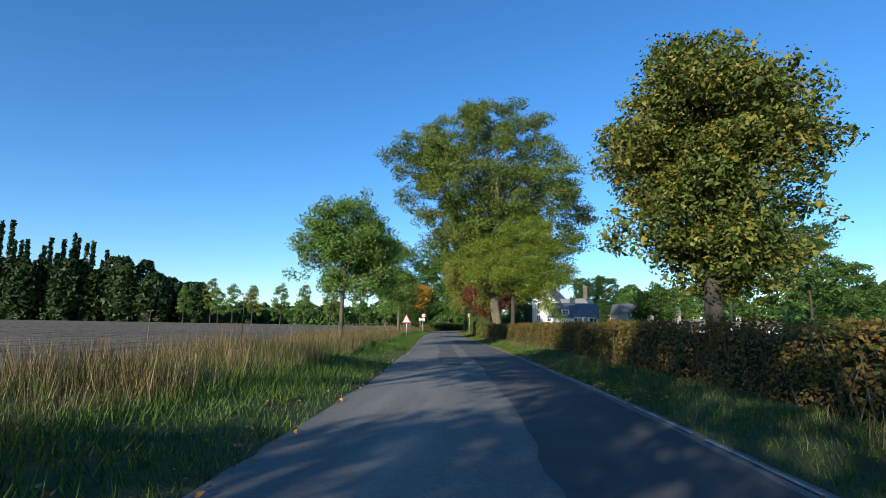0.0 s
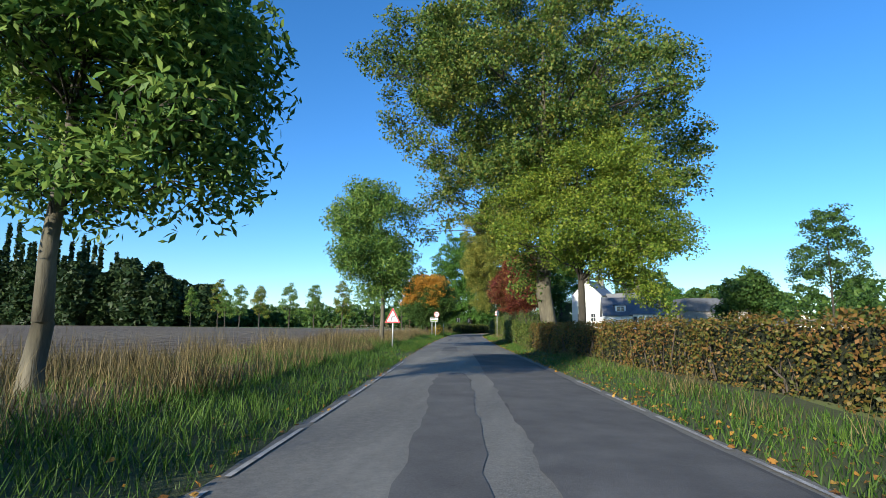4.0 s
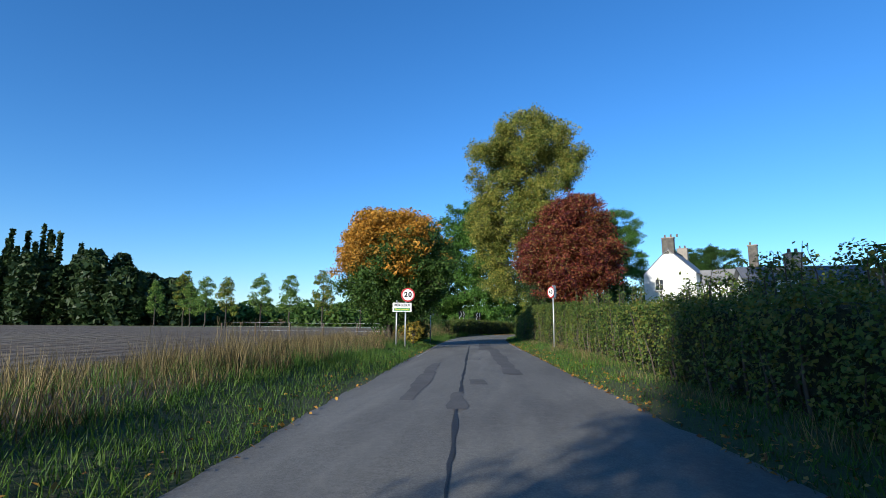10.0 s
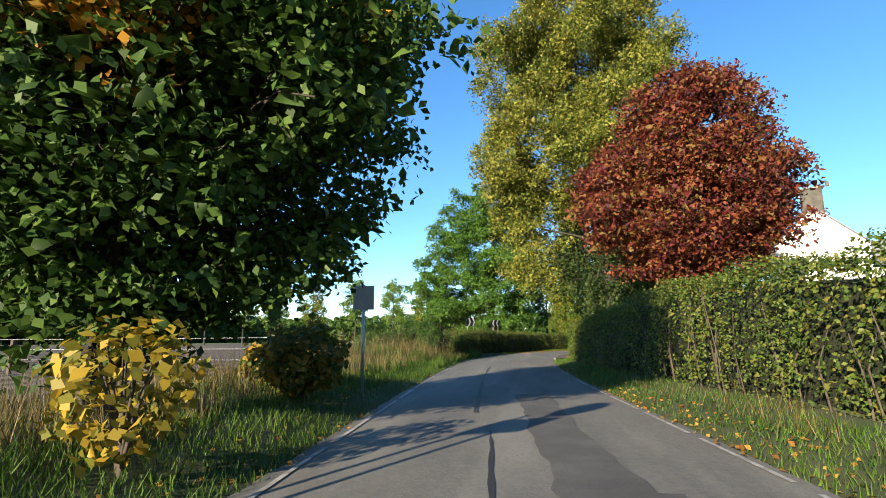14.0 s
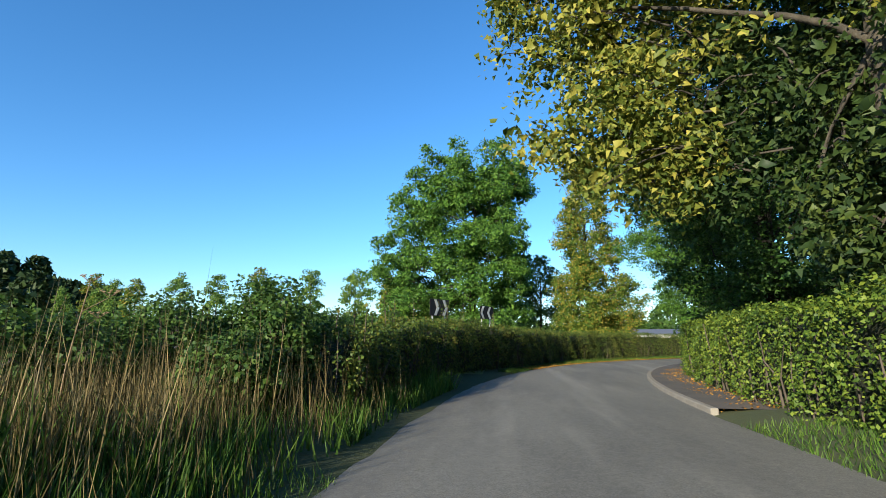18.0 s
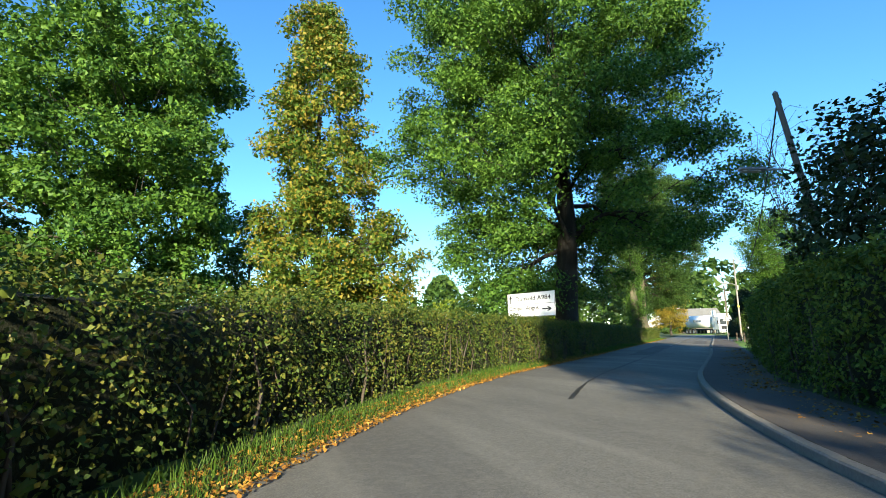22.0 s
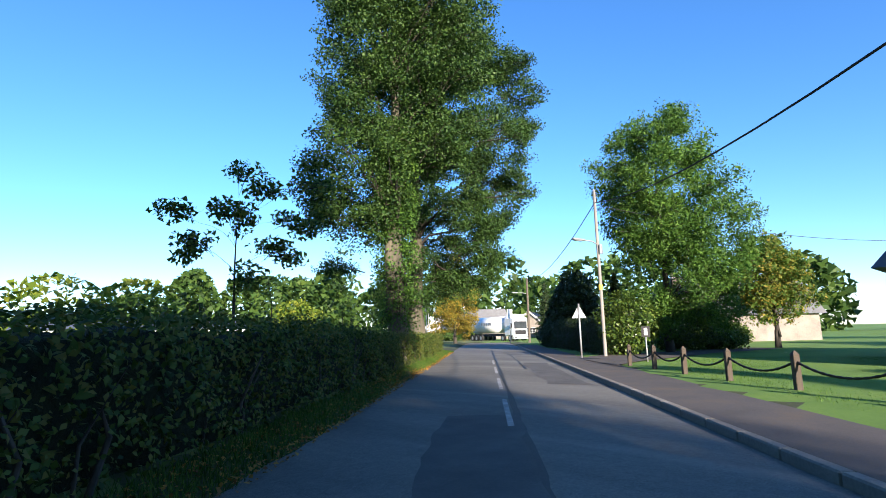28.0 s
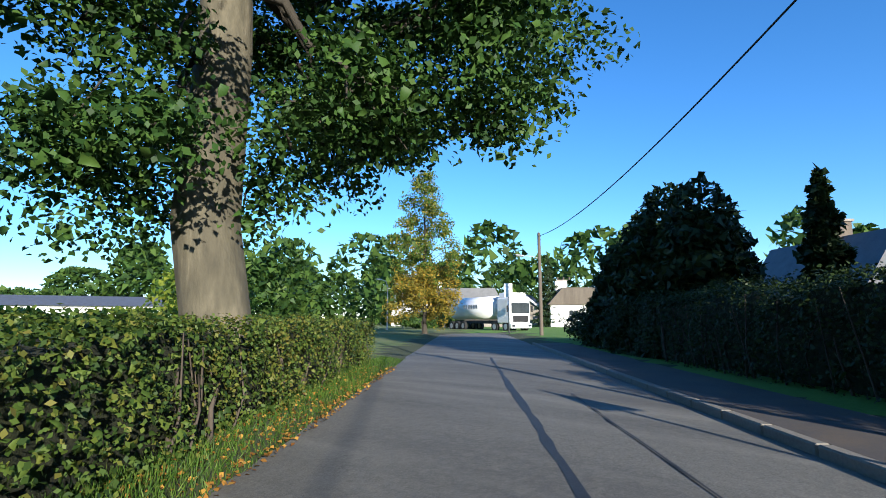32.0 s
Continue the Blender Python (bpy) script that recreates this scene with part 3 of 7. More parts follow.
    for pick, cpick, mat_name in ((~sel, ~csel, material), (sel, csel, second)):
        if pick.any():
            v, f = leaves_arrays(rng, pos[pick], leaf_size * (1.0 if fine else 0.9), outs[cid][pick] * 0.5, length=slim, droop=droop, quads=0.15 if fine else 0.0)
            child("crown", mesh("crown", v, f, [M[mat_name]]), t, kind="stuff")
        if cpick.any() and bunch:
            many = 4 if clump < 0.6 else 3
            size = bunch * min(clump * 0.62, 0.17 if clump < 0.45 else 9)
            v, f = sprays_arrays(rng, np.repeat(cents[cpick], many, 0) + rng.normal(0, clump * 0.45, (many * cpick.sum(), 3)), size, np.repeat(outs[cpick], many, 0) * 0.4, 5)
            child("inner_crown", mesh("inner_crown", v, f, [M[mat_name]]), t, kind="stuff")
    return t


def ring_lobes(rng, n, z0, z1, reach, r, h, centre=(0, 0), taper=0.35):
    """Lobes spread about the trunk between two heights, narrower at the top."""
    out = []
    for k in range(n):
        u = (k + 0.5) / n
        z = z0 + (z1 - z0) * u
        a = k * 2.4 + rng.uniform(-0.5, 0.5)
        w = reach * (1 - taper * u) * rng.uniform(0.6, 1.0) * math.sin(math.pi * (0.2 + 0.75 * u)) ** 0.6
        out.append((centre[0] + math.cos(a) * w, centre[1] + math.sin(a) * w, z, r * rng.uniform(0.8, 1.2) * (1 - 0.25 * u), h * rng.uniform(0.8, 1.2)))
    return out


def profile_lobes(rng, rows, bearing, r, deep=0.85, gap=0.14, most=240):
    """Many small boughs that fill a crown unevenly, within rows of (height, reach to the left, reach to the right) as seen along a compass bearing."""
    b = radians(bearing)
    rows = np.array(sorted(rows), float)
    shift, ph = Vector(rng.uniform(-50, 50, 3)), rng.uniform(0, 6.28, 3)
    put, out, fails = np.zeros((0, 3)), [], 0
    while len(out) < most and fails < 500:
        z = rng.uniform(rows[0, 0], rows[-1, 0] - 0.35 * r)
        lo, hi = np.interp(z, rows[:, 0], rows[:, 1]), np.interp(z, rows[:, 0], rows[:, 2])
        if rng.uniform() > (hi - lo) / np.max(rows[:, 2] - rows[:, 1]):
            continue
        a, q = rng.uniform(0, 6.283), math.sqrt(rng.uniform(0.06, 1.0))
        w = max((hi - lo) / 2 * (1 + 0.08 * math.sin(2 * a + 1.1 * z / r + ph[0]) + 0.07 * math.sin(5 * a - 1.7 * z / r + ph[1])) - 0.5 * r, 0.15 * r)
        p = np.array([(lo + hi) / 2 + math.cos(a) * q * w, math.sin(a) * q * w * deep, z])
        fails += 1
        if noise.noise(Vector(p) / (1.9 * r) + shift) < 1.6 * gap - 0.42 or (len(put) and np.min(np.sum((put - p) ** 2, 1)) < (0.62 * r) ** 2):
            continue
        fails = 0
        put = np.vstack([put, p])
        rr = 0.72 * r * rng.uniform(0.6, 1.25)
        out.append((p[0] * math.cos(b) + p[1] * math.sin(b), -p[0] * math.sin(b) + p[1] * math.cos(b), z, rr, rr * rng.uniform(0.6, 0.9)))
    return out


R = np.random.default_rng
# tree beside the road just behind the start, whose shade falls ahead
tree("roadside tree shading the verge at the start", (-7.2, -10.5, 0.35), 11.5, 0.3, 2.6, ring_lobes(R(2), 14, 3.2, 9.6, 3.2, 1.7, 1.4), "leaf_ash", 10, 9000, 0.2, 0.6, bunch=0.8)
tree("roadside tree at the field edge near the start", (-9.6, -1.8, 0.35), 10.5, 0.24, 2.6, ring_lobes(R(24), 14, 5.4, 9.4, 3.0, 1.6, 1.2), "leaf_ash", 24, 7000, 0.2, 0.6, bunch=0.7)
tree("broad tree behind the hedge at the start", (7.5, -3.5, 0.2), 11.0, 0.3, 2.6, ring_lobes(R(22), 12, 3.4, 9.0, 3.0, 1.6, 1.4), "leaf_ash", 20, 11000, 0.22, 0.6)
# ash trees by the field
tree("slender roadside ash tree with loose green crown", (-8.0, 28.6, 0.35), 9.4, 0.14, 2.0,
     profile_lobes(R(3), [(8.2, 0.2, 1.8), (7.4, -2.0, 2.3), (6.2, -3.1, 3.1), (5.1, -3.2, 3.4), (4.2, -2.9, 3.1), (3.4, -2.6, 2.8), (2.9, -1.0, 2.1)], -28, 0.9, gap=0.24) + [(-1.5, 0.9, 7.5, 0.3, 0.7), (-1.2, 0.7, 8.0, 0.2, 0.5), (1.1, 0.6, 8.4, 0.3, 0.6), (0.6, 0.4, 8.0, 0.4, 0.6)],
     "leaf_ash", 11, 46000, 0.072, 0.28, "bark_pale", (0.3, 0.2), droop=0.2, bunch=0.5, slim=2.7, fine=True)
tree("roadside ash tree with green crown behind a warning sign", (-8.6, 51.8, 0.35), 10.4, 0.13, 2.6,
     profile_lobes(R(4), [(9.6, -2.2, -0.4), (8.9, -2.9, 1.2), (8.0, -3.6, 1.8), (6.8, -3.6, 2.1), (5.5, -3.6, 2.3), (4.5, -3.2, 2.2), (3.8, -2.4, 2.0), (3.1, -1.2, 1.0)], -24, 0.9, 1.2, gap=0.26) + [(0.4, 3.4, 3.6, 0.8, 0.6), (-0.8, 3.2, 2.7, 0.8, 0.6), (-2.2, 2.4, 2.6, 0.8, 0.6), (1.0, 4.0, 4.8, 0.8, 0.6), (-0.6, 4.2, 4.2, 0.8, 0.6), (-1.8, 3.6, 3.2, 0.8, 0.6), (0.6, 4.6, 5.8, 0.8, 0.6), (-1.0, 4.4, 5.4, 0.8, 0.6)],
     "leaf_ash", 12, 52000, 0.07, 0.28, "bark_pale", (-0.3, 0.1), droop=0.25, bunch=0.4, slim=2.8, fine=True)
# broad tree over the hedge at the start
tree("broad tree with turning yellow-green leaves over the hedge", (7.4, 17.8, 0.2), 12.4, 0.32, 3.0,
     profile_lobes(R(5), [(11.4, 0.0, 1.1), (10.8, -1.7, 1.8), (9.8, -2.3, 2.6), (8.9, -3.3, 3.6), (7.7, -3.6, 3.7), (6.6, -3.4, 3.5), (5.4, -2.7, 3.4), (4.3, -3.1, 3.1), (3.4, -2.3, 2.9), (2.4, -1.2, 2.4)], 22.6, 1.1, gap=0.16),
     "leaf_broad", 13, 84000, 0.1, 0.34, bunch=0.95)
# great oak
tree("great old tree with thick trunk and high spreading crown", (1.3, 56.8, 0.2), 28.0, 0.52, 7.0,
     [l for l in profile_lobes(R(6), [(26.4, -4.2, 0.2), (24.8, -7.2, 4.8), (22.8, -8.4, 6.3), (20.8, -11.5, 6.0), (18.7, -12.4, 9.0), (16.2, -13.2, 10.6), (13.7, -13.0, 11.2), (11.2, -8.6, 10.6), (9.8, -7.5, 10.0)], 3, 2.0, 0.9, 0.14, 300) if l[2] > 12 or l[1] < 3 or l[0] > 3]
     + [(-7.0, 1, 10.0, 2.0, 1.6), (3.4, 0, 7.4, 1.4, 1.3), (7.5, -2, 9.5, 2.2, 1.8), (-8.0, 1.4, 7.5, 1.0, 0.8), (-6.4, 1.7, 8.5, 1.0, 0.8), (-9.1, 1.1, 9.1, 1.0, 0.8), (-5.0, 1.8, 9.5, 1.0, 0.8), (-7.1, 1.6, 10.3, 1.0, 0.8), (-3.6, 1.8, 10.0, 1.0, 0.8),
        (-2.6, -1.2, 6.6, 1.2, 1.3), (-1.6, 0.4, 8.6, 1.5, 1.3), (-1.5, 0.3, 3.9, 0.9, 0.9), (-1.9, 1.1, 5.2, 0.9, 0.9), (-1.3, 1.4, 6.3, 0.9, 0.9), (-1.8, 2.6, 7.2, 0.9, 0.9), (-1.3, -0.9, 4.3, 0.9, 0.9), (-1.2, 0.2, 5.1, 0.9, 0.9), (1.6, 0.4, 5.6, 0.7, 0.9), (1.9, 0.2, 6.8, 0.8, 0.9)] + [(-0.6 + 0.1 * (k % 3), -0.5 + 0.25 * (k % 2), 2.8 + 0.75 * k, 0.42, 0.55) for k in range(10)],
     "leaf_oak", 14, 210000, 0.145, 0.42, "bark_pale", inner=0.2, bunch=0.8)
tree("bushy bright green tree beside the great old tree", (2.7, 51.1, 0.2), 13.0, 0.22, 3.2,
     profile_lobes(R(7), [(11.8, 0.3, 3.3), (10.4, -3.0, 4.6), (9.0, -4.8, 5.0), (7.3, -5.4, 5.5), (5.8, -4.8, 6.2), (4.7, -1.8, 6.0), (3.6, 1.6, 5.8), (2.0, 3.2, 5.2)], 8, 1.25, 0.8, 0.15),
     "leaf_bright", 15, 110000, 0.1, 0.36, inner=0.2, bunch=0.5)
for k, (x, y, h, w) in enumerate([(52, 115, 24, 6.0), (70, 106, 16, 6), (29, 92, 9, 3.6), (47.6, 80.4, 19, 5.0), (7.3, 137.3, 19, 3.1), (39, 144, 9.5, 3.6), (48, 139, 12, 5)]):
    tree("green field tree beyond the hedge", (x, y, 0.2), h, 0.22, h * 0.25, ring_lobes(R(80 + k), 12, h * 0.32, h * 0.85, w, w * 0.45, h * 0.11), "leaf_green", 90 + k, 15000, 0.26, 0.6, group="field trees")


def gold_share(cents, rng):
    z, x, y = cents[:, 2], cents[:, 0], cents[:, 1]
    x, y, z = x / 0.885, y / 0.885, z / 0.85
    v = (z - 7.3) * 0.55 - 0.2 * x + 1.6 * np.exp(-((x - 1.3) ** 2 / 3.0 + (z - 4.8) ** 2 / 2.5)) - y * 0.14 + 0.7 * np.sin(x * 0.9 + 1.0) * np.sin(z * 0.8) + rng.normal(size=len(z)) * 0.3
    return v > -0.2


M["leaf_gold"] = leaf("leaf_gold", [(0.22, 0.13, 0.02), (0.42, 0.22, 0.025), (0.55, 0.27, 0.03)], glow=0.3)
tree("rounded maple turning golden above dark green", (-12.4, 93.0, 0.3), 9.6, 0.25, 1.6,
     profile_lobes(R(8), [(8.25, -0.81, 1.24), (7.84, -1.78, 1.95), (7.34, -2.44, 2.75), (6.77, -2.92, 3.46), (5.95, -3.41, 4.16), (4.97, -3.49, 4.16), (4.07, -3.41, 3.81), (3.25, -3.24, 3.37), (2.61, -2.92, 3.1), (1.85, -1.94, 2.75), (1.3, -0.98, 1.77)], -26, 1.15, 0.9, 0.05),
     "leaf_green", 16, 140000, 0.09, 0.31, second="leaf_gold", second_share=gold_share, bunch=0.8, fine=True)


LIME = 0.855
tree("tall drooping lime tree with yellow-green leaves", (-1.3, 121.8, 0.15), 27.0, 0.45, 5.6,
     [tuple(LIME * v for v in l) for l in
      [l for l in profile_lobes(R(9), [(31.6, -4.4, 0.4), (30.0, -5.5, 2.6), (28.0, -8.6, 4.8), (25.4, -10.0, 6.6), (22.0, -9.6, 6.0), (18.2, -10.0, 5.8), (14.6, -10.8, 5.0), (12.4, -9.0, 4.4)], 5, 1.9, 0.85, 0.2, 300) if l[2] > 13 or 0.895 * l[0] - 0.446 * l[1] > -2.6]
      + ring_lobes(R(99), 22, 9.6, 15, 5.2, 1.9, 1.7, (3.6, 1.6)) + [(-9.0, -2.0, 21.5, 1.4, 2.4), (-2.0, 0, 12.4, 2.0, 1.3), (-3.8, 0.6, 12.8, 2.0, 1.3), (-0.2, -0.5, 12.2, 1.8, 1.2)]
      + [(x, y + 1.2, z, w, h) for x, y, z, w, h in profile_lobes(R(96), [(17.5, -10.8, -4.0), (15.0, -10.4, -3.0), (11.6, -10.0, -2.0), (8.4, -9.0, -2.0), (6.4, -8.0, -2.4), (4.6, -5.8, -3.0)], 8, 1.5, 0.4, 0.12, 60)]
      # added low boughs hide the trunk; clumps below a set height get shade-dark leaves
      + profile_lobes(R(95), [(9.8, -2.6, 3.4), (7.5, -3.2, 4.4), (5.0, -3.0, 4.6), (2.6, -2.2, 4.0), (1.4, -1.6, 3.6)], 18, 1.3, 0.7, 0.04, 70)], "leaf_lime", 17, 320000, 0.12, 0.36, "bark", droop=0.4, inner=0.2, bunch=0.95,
     second="leaf_lime_shade", second_share=lambda c, g: (c[:, 2] + 0.5 * g.normal(size=len(c)) < 7.9 + 2.6 * (c[:, 0] > -0.8)) & (c[:, 0] > -3.4))
# leaf colour picked extra dark, deepening the shade that the lime casts here
tree("dense dark green tree in the shade behind the lime", (0.5, 131.2, 0.15), 17.0, 0.34, 2.6,
     profile_lobes(R(98), [(17.0, -1.5, 2.0), (15.0, -3.6, 3.6), (12.0, -4.8, 4.6), (9.0, -5.5, 5.0), (7.2, -5.3, 5.0), (5.4, -4.0, 4.6), (4.0, -3.4, 4.2), (2.6, -3.2, 3.8), (1.6, -3.0, 3.4)], 46, 1.3, 0.9, 0.08)
     + [(-2.6, 3.4, 7.4, 1.1, 0.9), (-3.3, 4.0, 8.4, 1.2, 1.0), (-3.6, 3.2, 7.8, 1.0, 0.9), (-1.6, 3.6, 6.0, 1.0, 0.9)],
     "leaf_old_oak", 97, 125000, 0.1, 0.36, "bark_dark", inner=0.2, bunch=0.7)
tree("copper-red leaved tree with a rounded crown", (0.9, 112.2, 0.2), 14.0, 0.35, 2.5,
     profile_lobes(R(10), [(14.01, 0.0, 1.3), (13.23, -2.16, 3.16), (11.97, -3.14, 3.91), (9.93, -4.41, 4.56), (7.9, -5.1, 4.84), (6.15, -5.19, 4.65), (4.89, -4.21, 4.0), (3.63, -2.74, 2.23)], 13.7, 1.3, 0.9, 0.06),
     "leaf_red", 18, 110000, 0.13, 0.4, bunch=1.0)
# trees beyond the bend
tree("very large green tree beyond the hedge bend", (-13.2, 190, 0.2), 33, 0.7, 7.0,
     profile_lobes(R(31), [(32.0, -4.8, 0.0), (30.0, -8.6, 8.4), (27.3, -10.2, 10.4), (24.0, -11.4, 9.4), (20.4, -11.6, 8.6), (17.2, -15.4, 8.2), (14.3, -16.8, 9.2), (11.0, -17.2, 9.8), (7.8, -16.2, 9.9), (5.0, -13.0, 9.4), (3.0, -9.0, 8.4)], -6.5, 2.4, 0.8, 0.16, 300),
     "leaf_sycamore", 32, 170000, 0.24, 0.65)
tree("tall narrow tree turning golden", (0.6, 171.5, 0.2), 23.4, 0.32, 3.0,
     profile_lobes(R(33), [(23.0, -0.4, 1.0), (21.0, -1.6, 2.0), (17.7, -2.8, 3.0), (14.0, -3.4, 3.4), (10.4, -3.4, 4.4), (7.8, -3.9, 5.4), (5.2, -4.0, 6.4), (3.0, -4.0, 6.8), (1.6, -3.0, 6.0)], 12, 1.2, 0.9, 0.2),
     "leaf_mellow", 34, 80000, 0.17, 0.45, bunch=0.6)
tree("huge roadside sycamore with dark spreading crown", (12.6, 163.4, 0.1), 22.0, 0.6, 6.5,
     [l for l in profile_lobes(R(35), [(23.0, -1.6, 5.6), (22.2, -5.0, 5.8), (21.6, -7.6, 6.4), (19.4, -9.2, 7.3), (17.4, -10.4, 8.0), (13.9, -10.3, 8.0), (11.3, -10.0, 8.2), (9.0, -9.4, 8.0), (7.4, -8.2, 6.0), (5.8, -7.6, 4.4), (4.2, -7.0, 3.6), (2.8, -5.4, 2.6)], 33.6, 1.75, 0.85, 0.14, 330) if (l[2] > 9.5 or 0.64 * l[0] - 0.77 * l[1] < 5.2) and (l[2] > 8.6 or abs(0.93 * l[0] - 0.37 * l[1]) > 1.7 or 0.37 * l[0] + 0.93 * l[1] > 0.6)]
     + [(-0.4, 1.4, 5.8, 1.2, 1.1), (1.6, 0.2, 6.4, 1.3, 1.1), (0.1, -0.3, 3.2, 0.5, 1.0), (7.2, 3.6, 8.0, 2.0, 1.3), (2.3, 3.4, 3.3, 1.0, 0.7), (3.8, 3.8, 3.6, 1.0, 0.7), (5.5, 3.9, 3.7, 1.0, 0.7), (6.5, 3.2, 4.4, 1.0, 0.7), (2.7, 3.2, 4.3, 1.0, 0.7), (4.3, 3.5, 4.7, 1.0, 0.7),
        (7.5, -3.1, 8.6, 1.3, 1.0), (8.3, -5.1, 8.6, 1.3, 1.0), (5.0, -2.9, 6.3, 1.3, 1.0), (5.5, -1.8, 5.6, 1.3, 1.0), (7.1, -2.5, 6.4, 1.3, 1.0), (6.4, -5.9, 8.8, 1.3, 1.0), (3.8, -5.3, 7.0, 1.3, 1.0), (2.9, -4.0, 5.4, 1.3, 1.0), (6.1, -5.2, 10.9, 1.3, 1.0), (11.0, -2.0, 7.6, 1.3, 1.0), (10.3, -0.3, 7.4, 1.3, 1.0), (10.2, 1.9, 7.6, 1.3, 1.0)],
     "leaf_sycamore", 36, 345000, 0.12, 0.4, "bark_dark", inner=0.2, bunch=0.75)
for k, (x, y, h, w) in enumerate([(-24, 196, 14, 6), (-2, 205, 17, 6)]):
    tree("leafy green tree behind the hedge", (x, y, 0.2), h, 0.3, h * 0.2, ring_lobes(R(140 + k), 16, h * 0.2, h * 0.85, w * 0.75, w * 0.42, h * 0.12), "leaf_green", 150 + k, 15000, 0.22, 0.7, group="trees behind the hedge")
# oaks along the village road
tree("oak with ivy-clad trunk rising from the hedge", (33.2, 180.9, 0.1), 18.2, 0.42, 4.5,
     profile_lobes(R(41), [(18.0, -2.6, 3.4), (16.4, -3.4, 4.6), (13.6, -3.5, 4.9), (10.7, -3.5, 4.8), (8.4, -4.4, 2.8), (6.9, -4.6, 1.6), (5.7, -4.3, 1.0), (4.9, -1.7, 0.6)], 39, 1.2, 0.9, 0.19) + [(0, 0, 15, 2.0, 1.4)]
     + [(0.46 * math.cos(2.4 * k), 0.46 * math.sin(2.4 * k), 1.3 + 0.105 * k, 0.4, 0.5) for k in range(76)], "leaf_old_oak", 42, 190000, 0.078, 0.3, "bark_pale", inner=0.2, bunch=0.5, fine=True, second="leaf_sycamore", second_share=lambda c, g: (np.hypot(c[:, 0], c[:, 1]) < 1.0) & (c[:, 2] < 9.8))
tree("massive oak with bare lower trunk and dark crown", (39.45, 186.5, 0.1), 19.6, 0.46, 5.1,
     [tuple(1.03 * v for v in l) for l in profile_lobes(R(43), [(19.0, 0.0, 5.0), (17.4, -2.0, 7.0), (15.2, -2.6, 7.6), (11.7, -2.6, 7.8), (9.5, -2.6, 7.0), (7.7, -2.8, 6.2), (6.0, -2.7, 5.3), (5.0, -2.5, 4.6), (4.0, -2.0, 4.6), (3.2, -1.9, 2.4)], 40, 1.1, 0.85, 0.2, 300) + [(0, 0, 12.6, 1.9, 1.3), (3.8, -2.6, 5.2, 1.2, 0.9), (-3.5, 2.6, 4.6, 1.2, 0.9), (-1.4, 0.7, 2.8, 0.8, 0.6), (-0.9, 0.6, 2.5, 0.8, 0.6), (-1.6, 0.8, 3.4, 0.8, 0.6), (2.0, 0.9, 4.2, 0.8, 0.6), (3.3, 1.2, 4.9, 0.8, 0.6), (3.9, 0.7, 4.6, 0.8, 0.6), (0.8, -0.1, 2.8, 0.8, 0.6), (2.3, 0.7, 3.6, 0.8, 0.6), (-1.1, -0.9, 3.1, 0.8, 0.6)]], "leaf_old_oak", 44, 280000, 0.074, 0.3, "bark_pale", inner=0.2, bunch=0.6, fine=True)
tree("young oak sapling standing up out of the hedge", (23.4, 173.7, 0.1), 4.3, 0.035, 1.6,
     [(0.2, -0.1, 2.3, 0.3, 0.3), (0.5, -0.5, 2.7, 0.35, 0.3), (-0.5, 0.5, 2.9, 0.35, 0.3), (0.8, -0.8, 3.3, 0.35, 0.3), (-0.1, 0.1, 3.4, 0.4, 0.35), (-0.8, 0.9, 3.5, 0.3, 0.3), (0.4, -0.3, 3.9, 0.3, 0.3), (1.0, -1.0, 4.0, 0.3, 0.25), (0.0, 0.0, 4.2, 0.25, 0.25)],
     "leaf_oak", 144, 3600, 0.07, 0.16, bunch=0.5)
tree("yellow-leaved tree with thinning crown by the roadside hedge", (66.8, 209.3, 0.1), 13.8, 0.2, 1.4, ring_lobes(R(45), 26, 1.4, 12.0, 3.1, 1.0, 1.1, taper=0.25) + [(0, 0, 12.7, 0.9, 0.9), (0, -0.4, 2.2, 1.6, 1.2), (-0.6, 0.5, 3.6, 1.6, 1.2), (0.5, -0.8, 4.6, 1.5, 1.1)], "leaf_mellow", 46, 34000, 0.12, 0.36, second="leaf_yellow", second_share=lambda c, g: c[:, 2] + g.normal(size=len(c)) < 5.2)
tree("bushy birch tree behind the utility pole", (46.4, 175.2, 0.1), 13.4, 0.2, 2.0,
     profile_lobes(R(47), [(12.7, 0.8, 2.0), (12.2, -1.6, 2.6), (11.0, -2.6, 3.4), (9.7, -3.6, 3.8), (8.0, -2.9, 4.1), (6.3, -2.5, 4.2), (4.6, -2.3, 4.3), (2.8, -2.1, 3.9), (1.6, -2.0, 3.4)], 71, 1.0, 0.9, 0.2),
     "leaf_sycamore", 48, 125000, 0.068, 0.3, slim=2.4, droop=0.3, bunch=0.6)
tree("low tree with turning leaves beside the hall", (53.4, 172.0, 0.1), 6.6, 0.14, 1.3, ring_lobes(R(49), 16, 2.0, 5.6, 2.1, 1.0, 0.9), "leaf_mellow", 50, 22000, 0.1, 0.32)


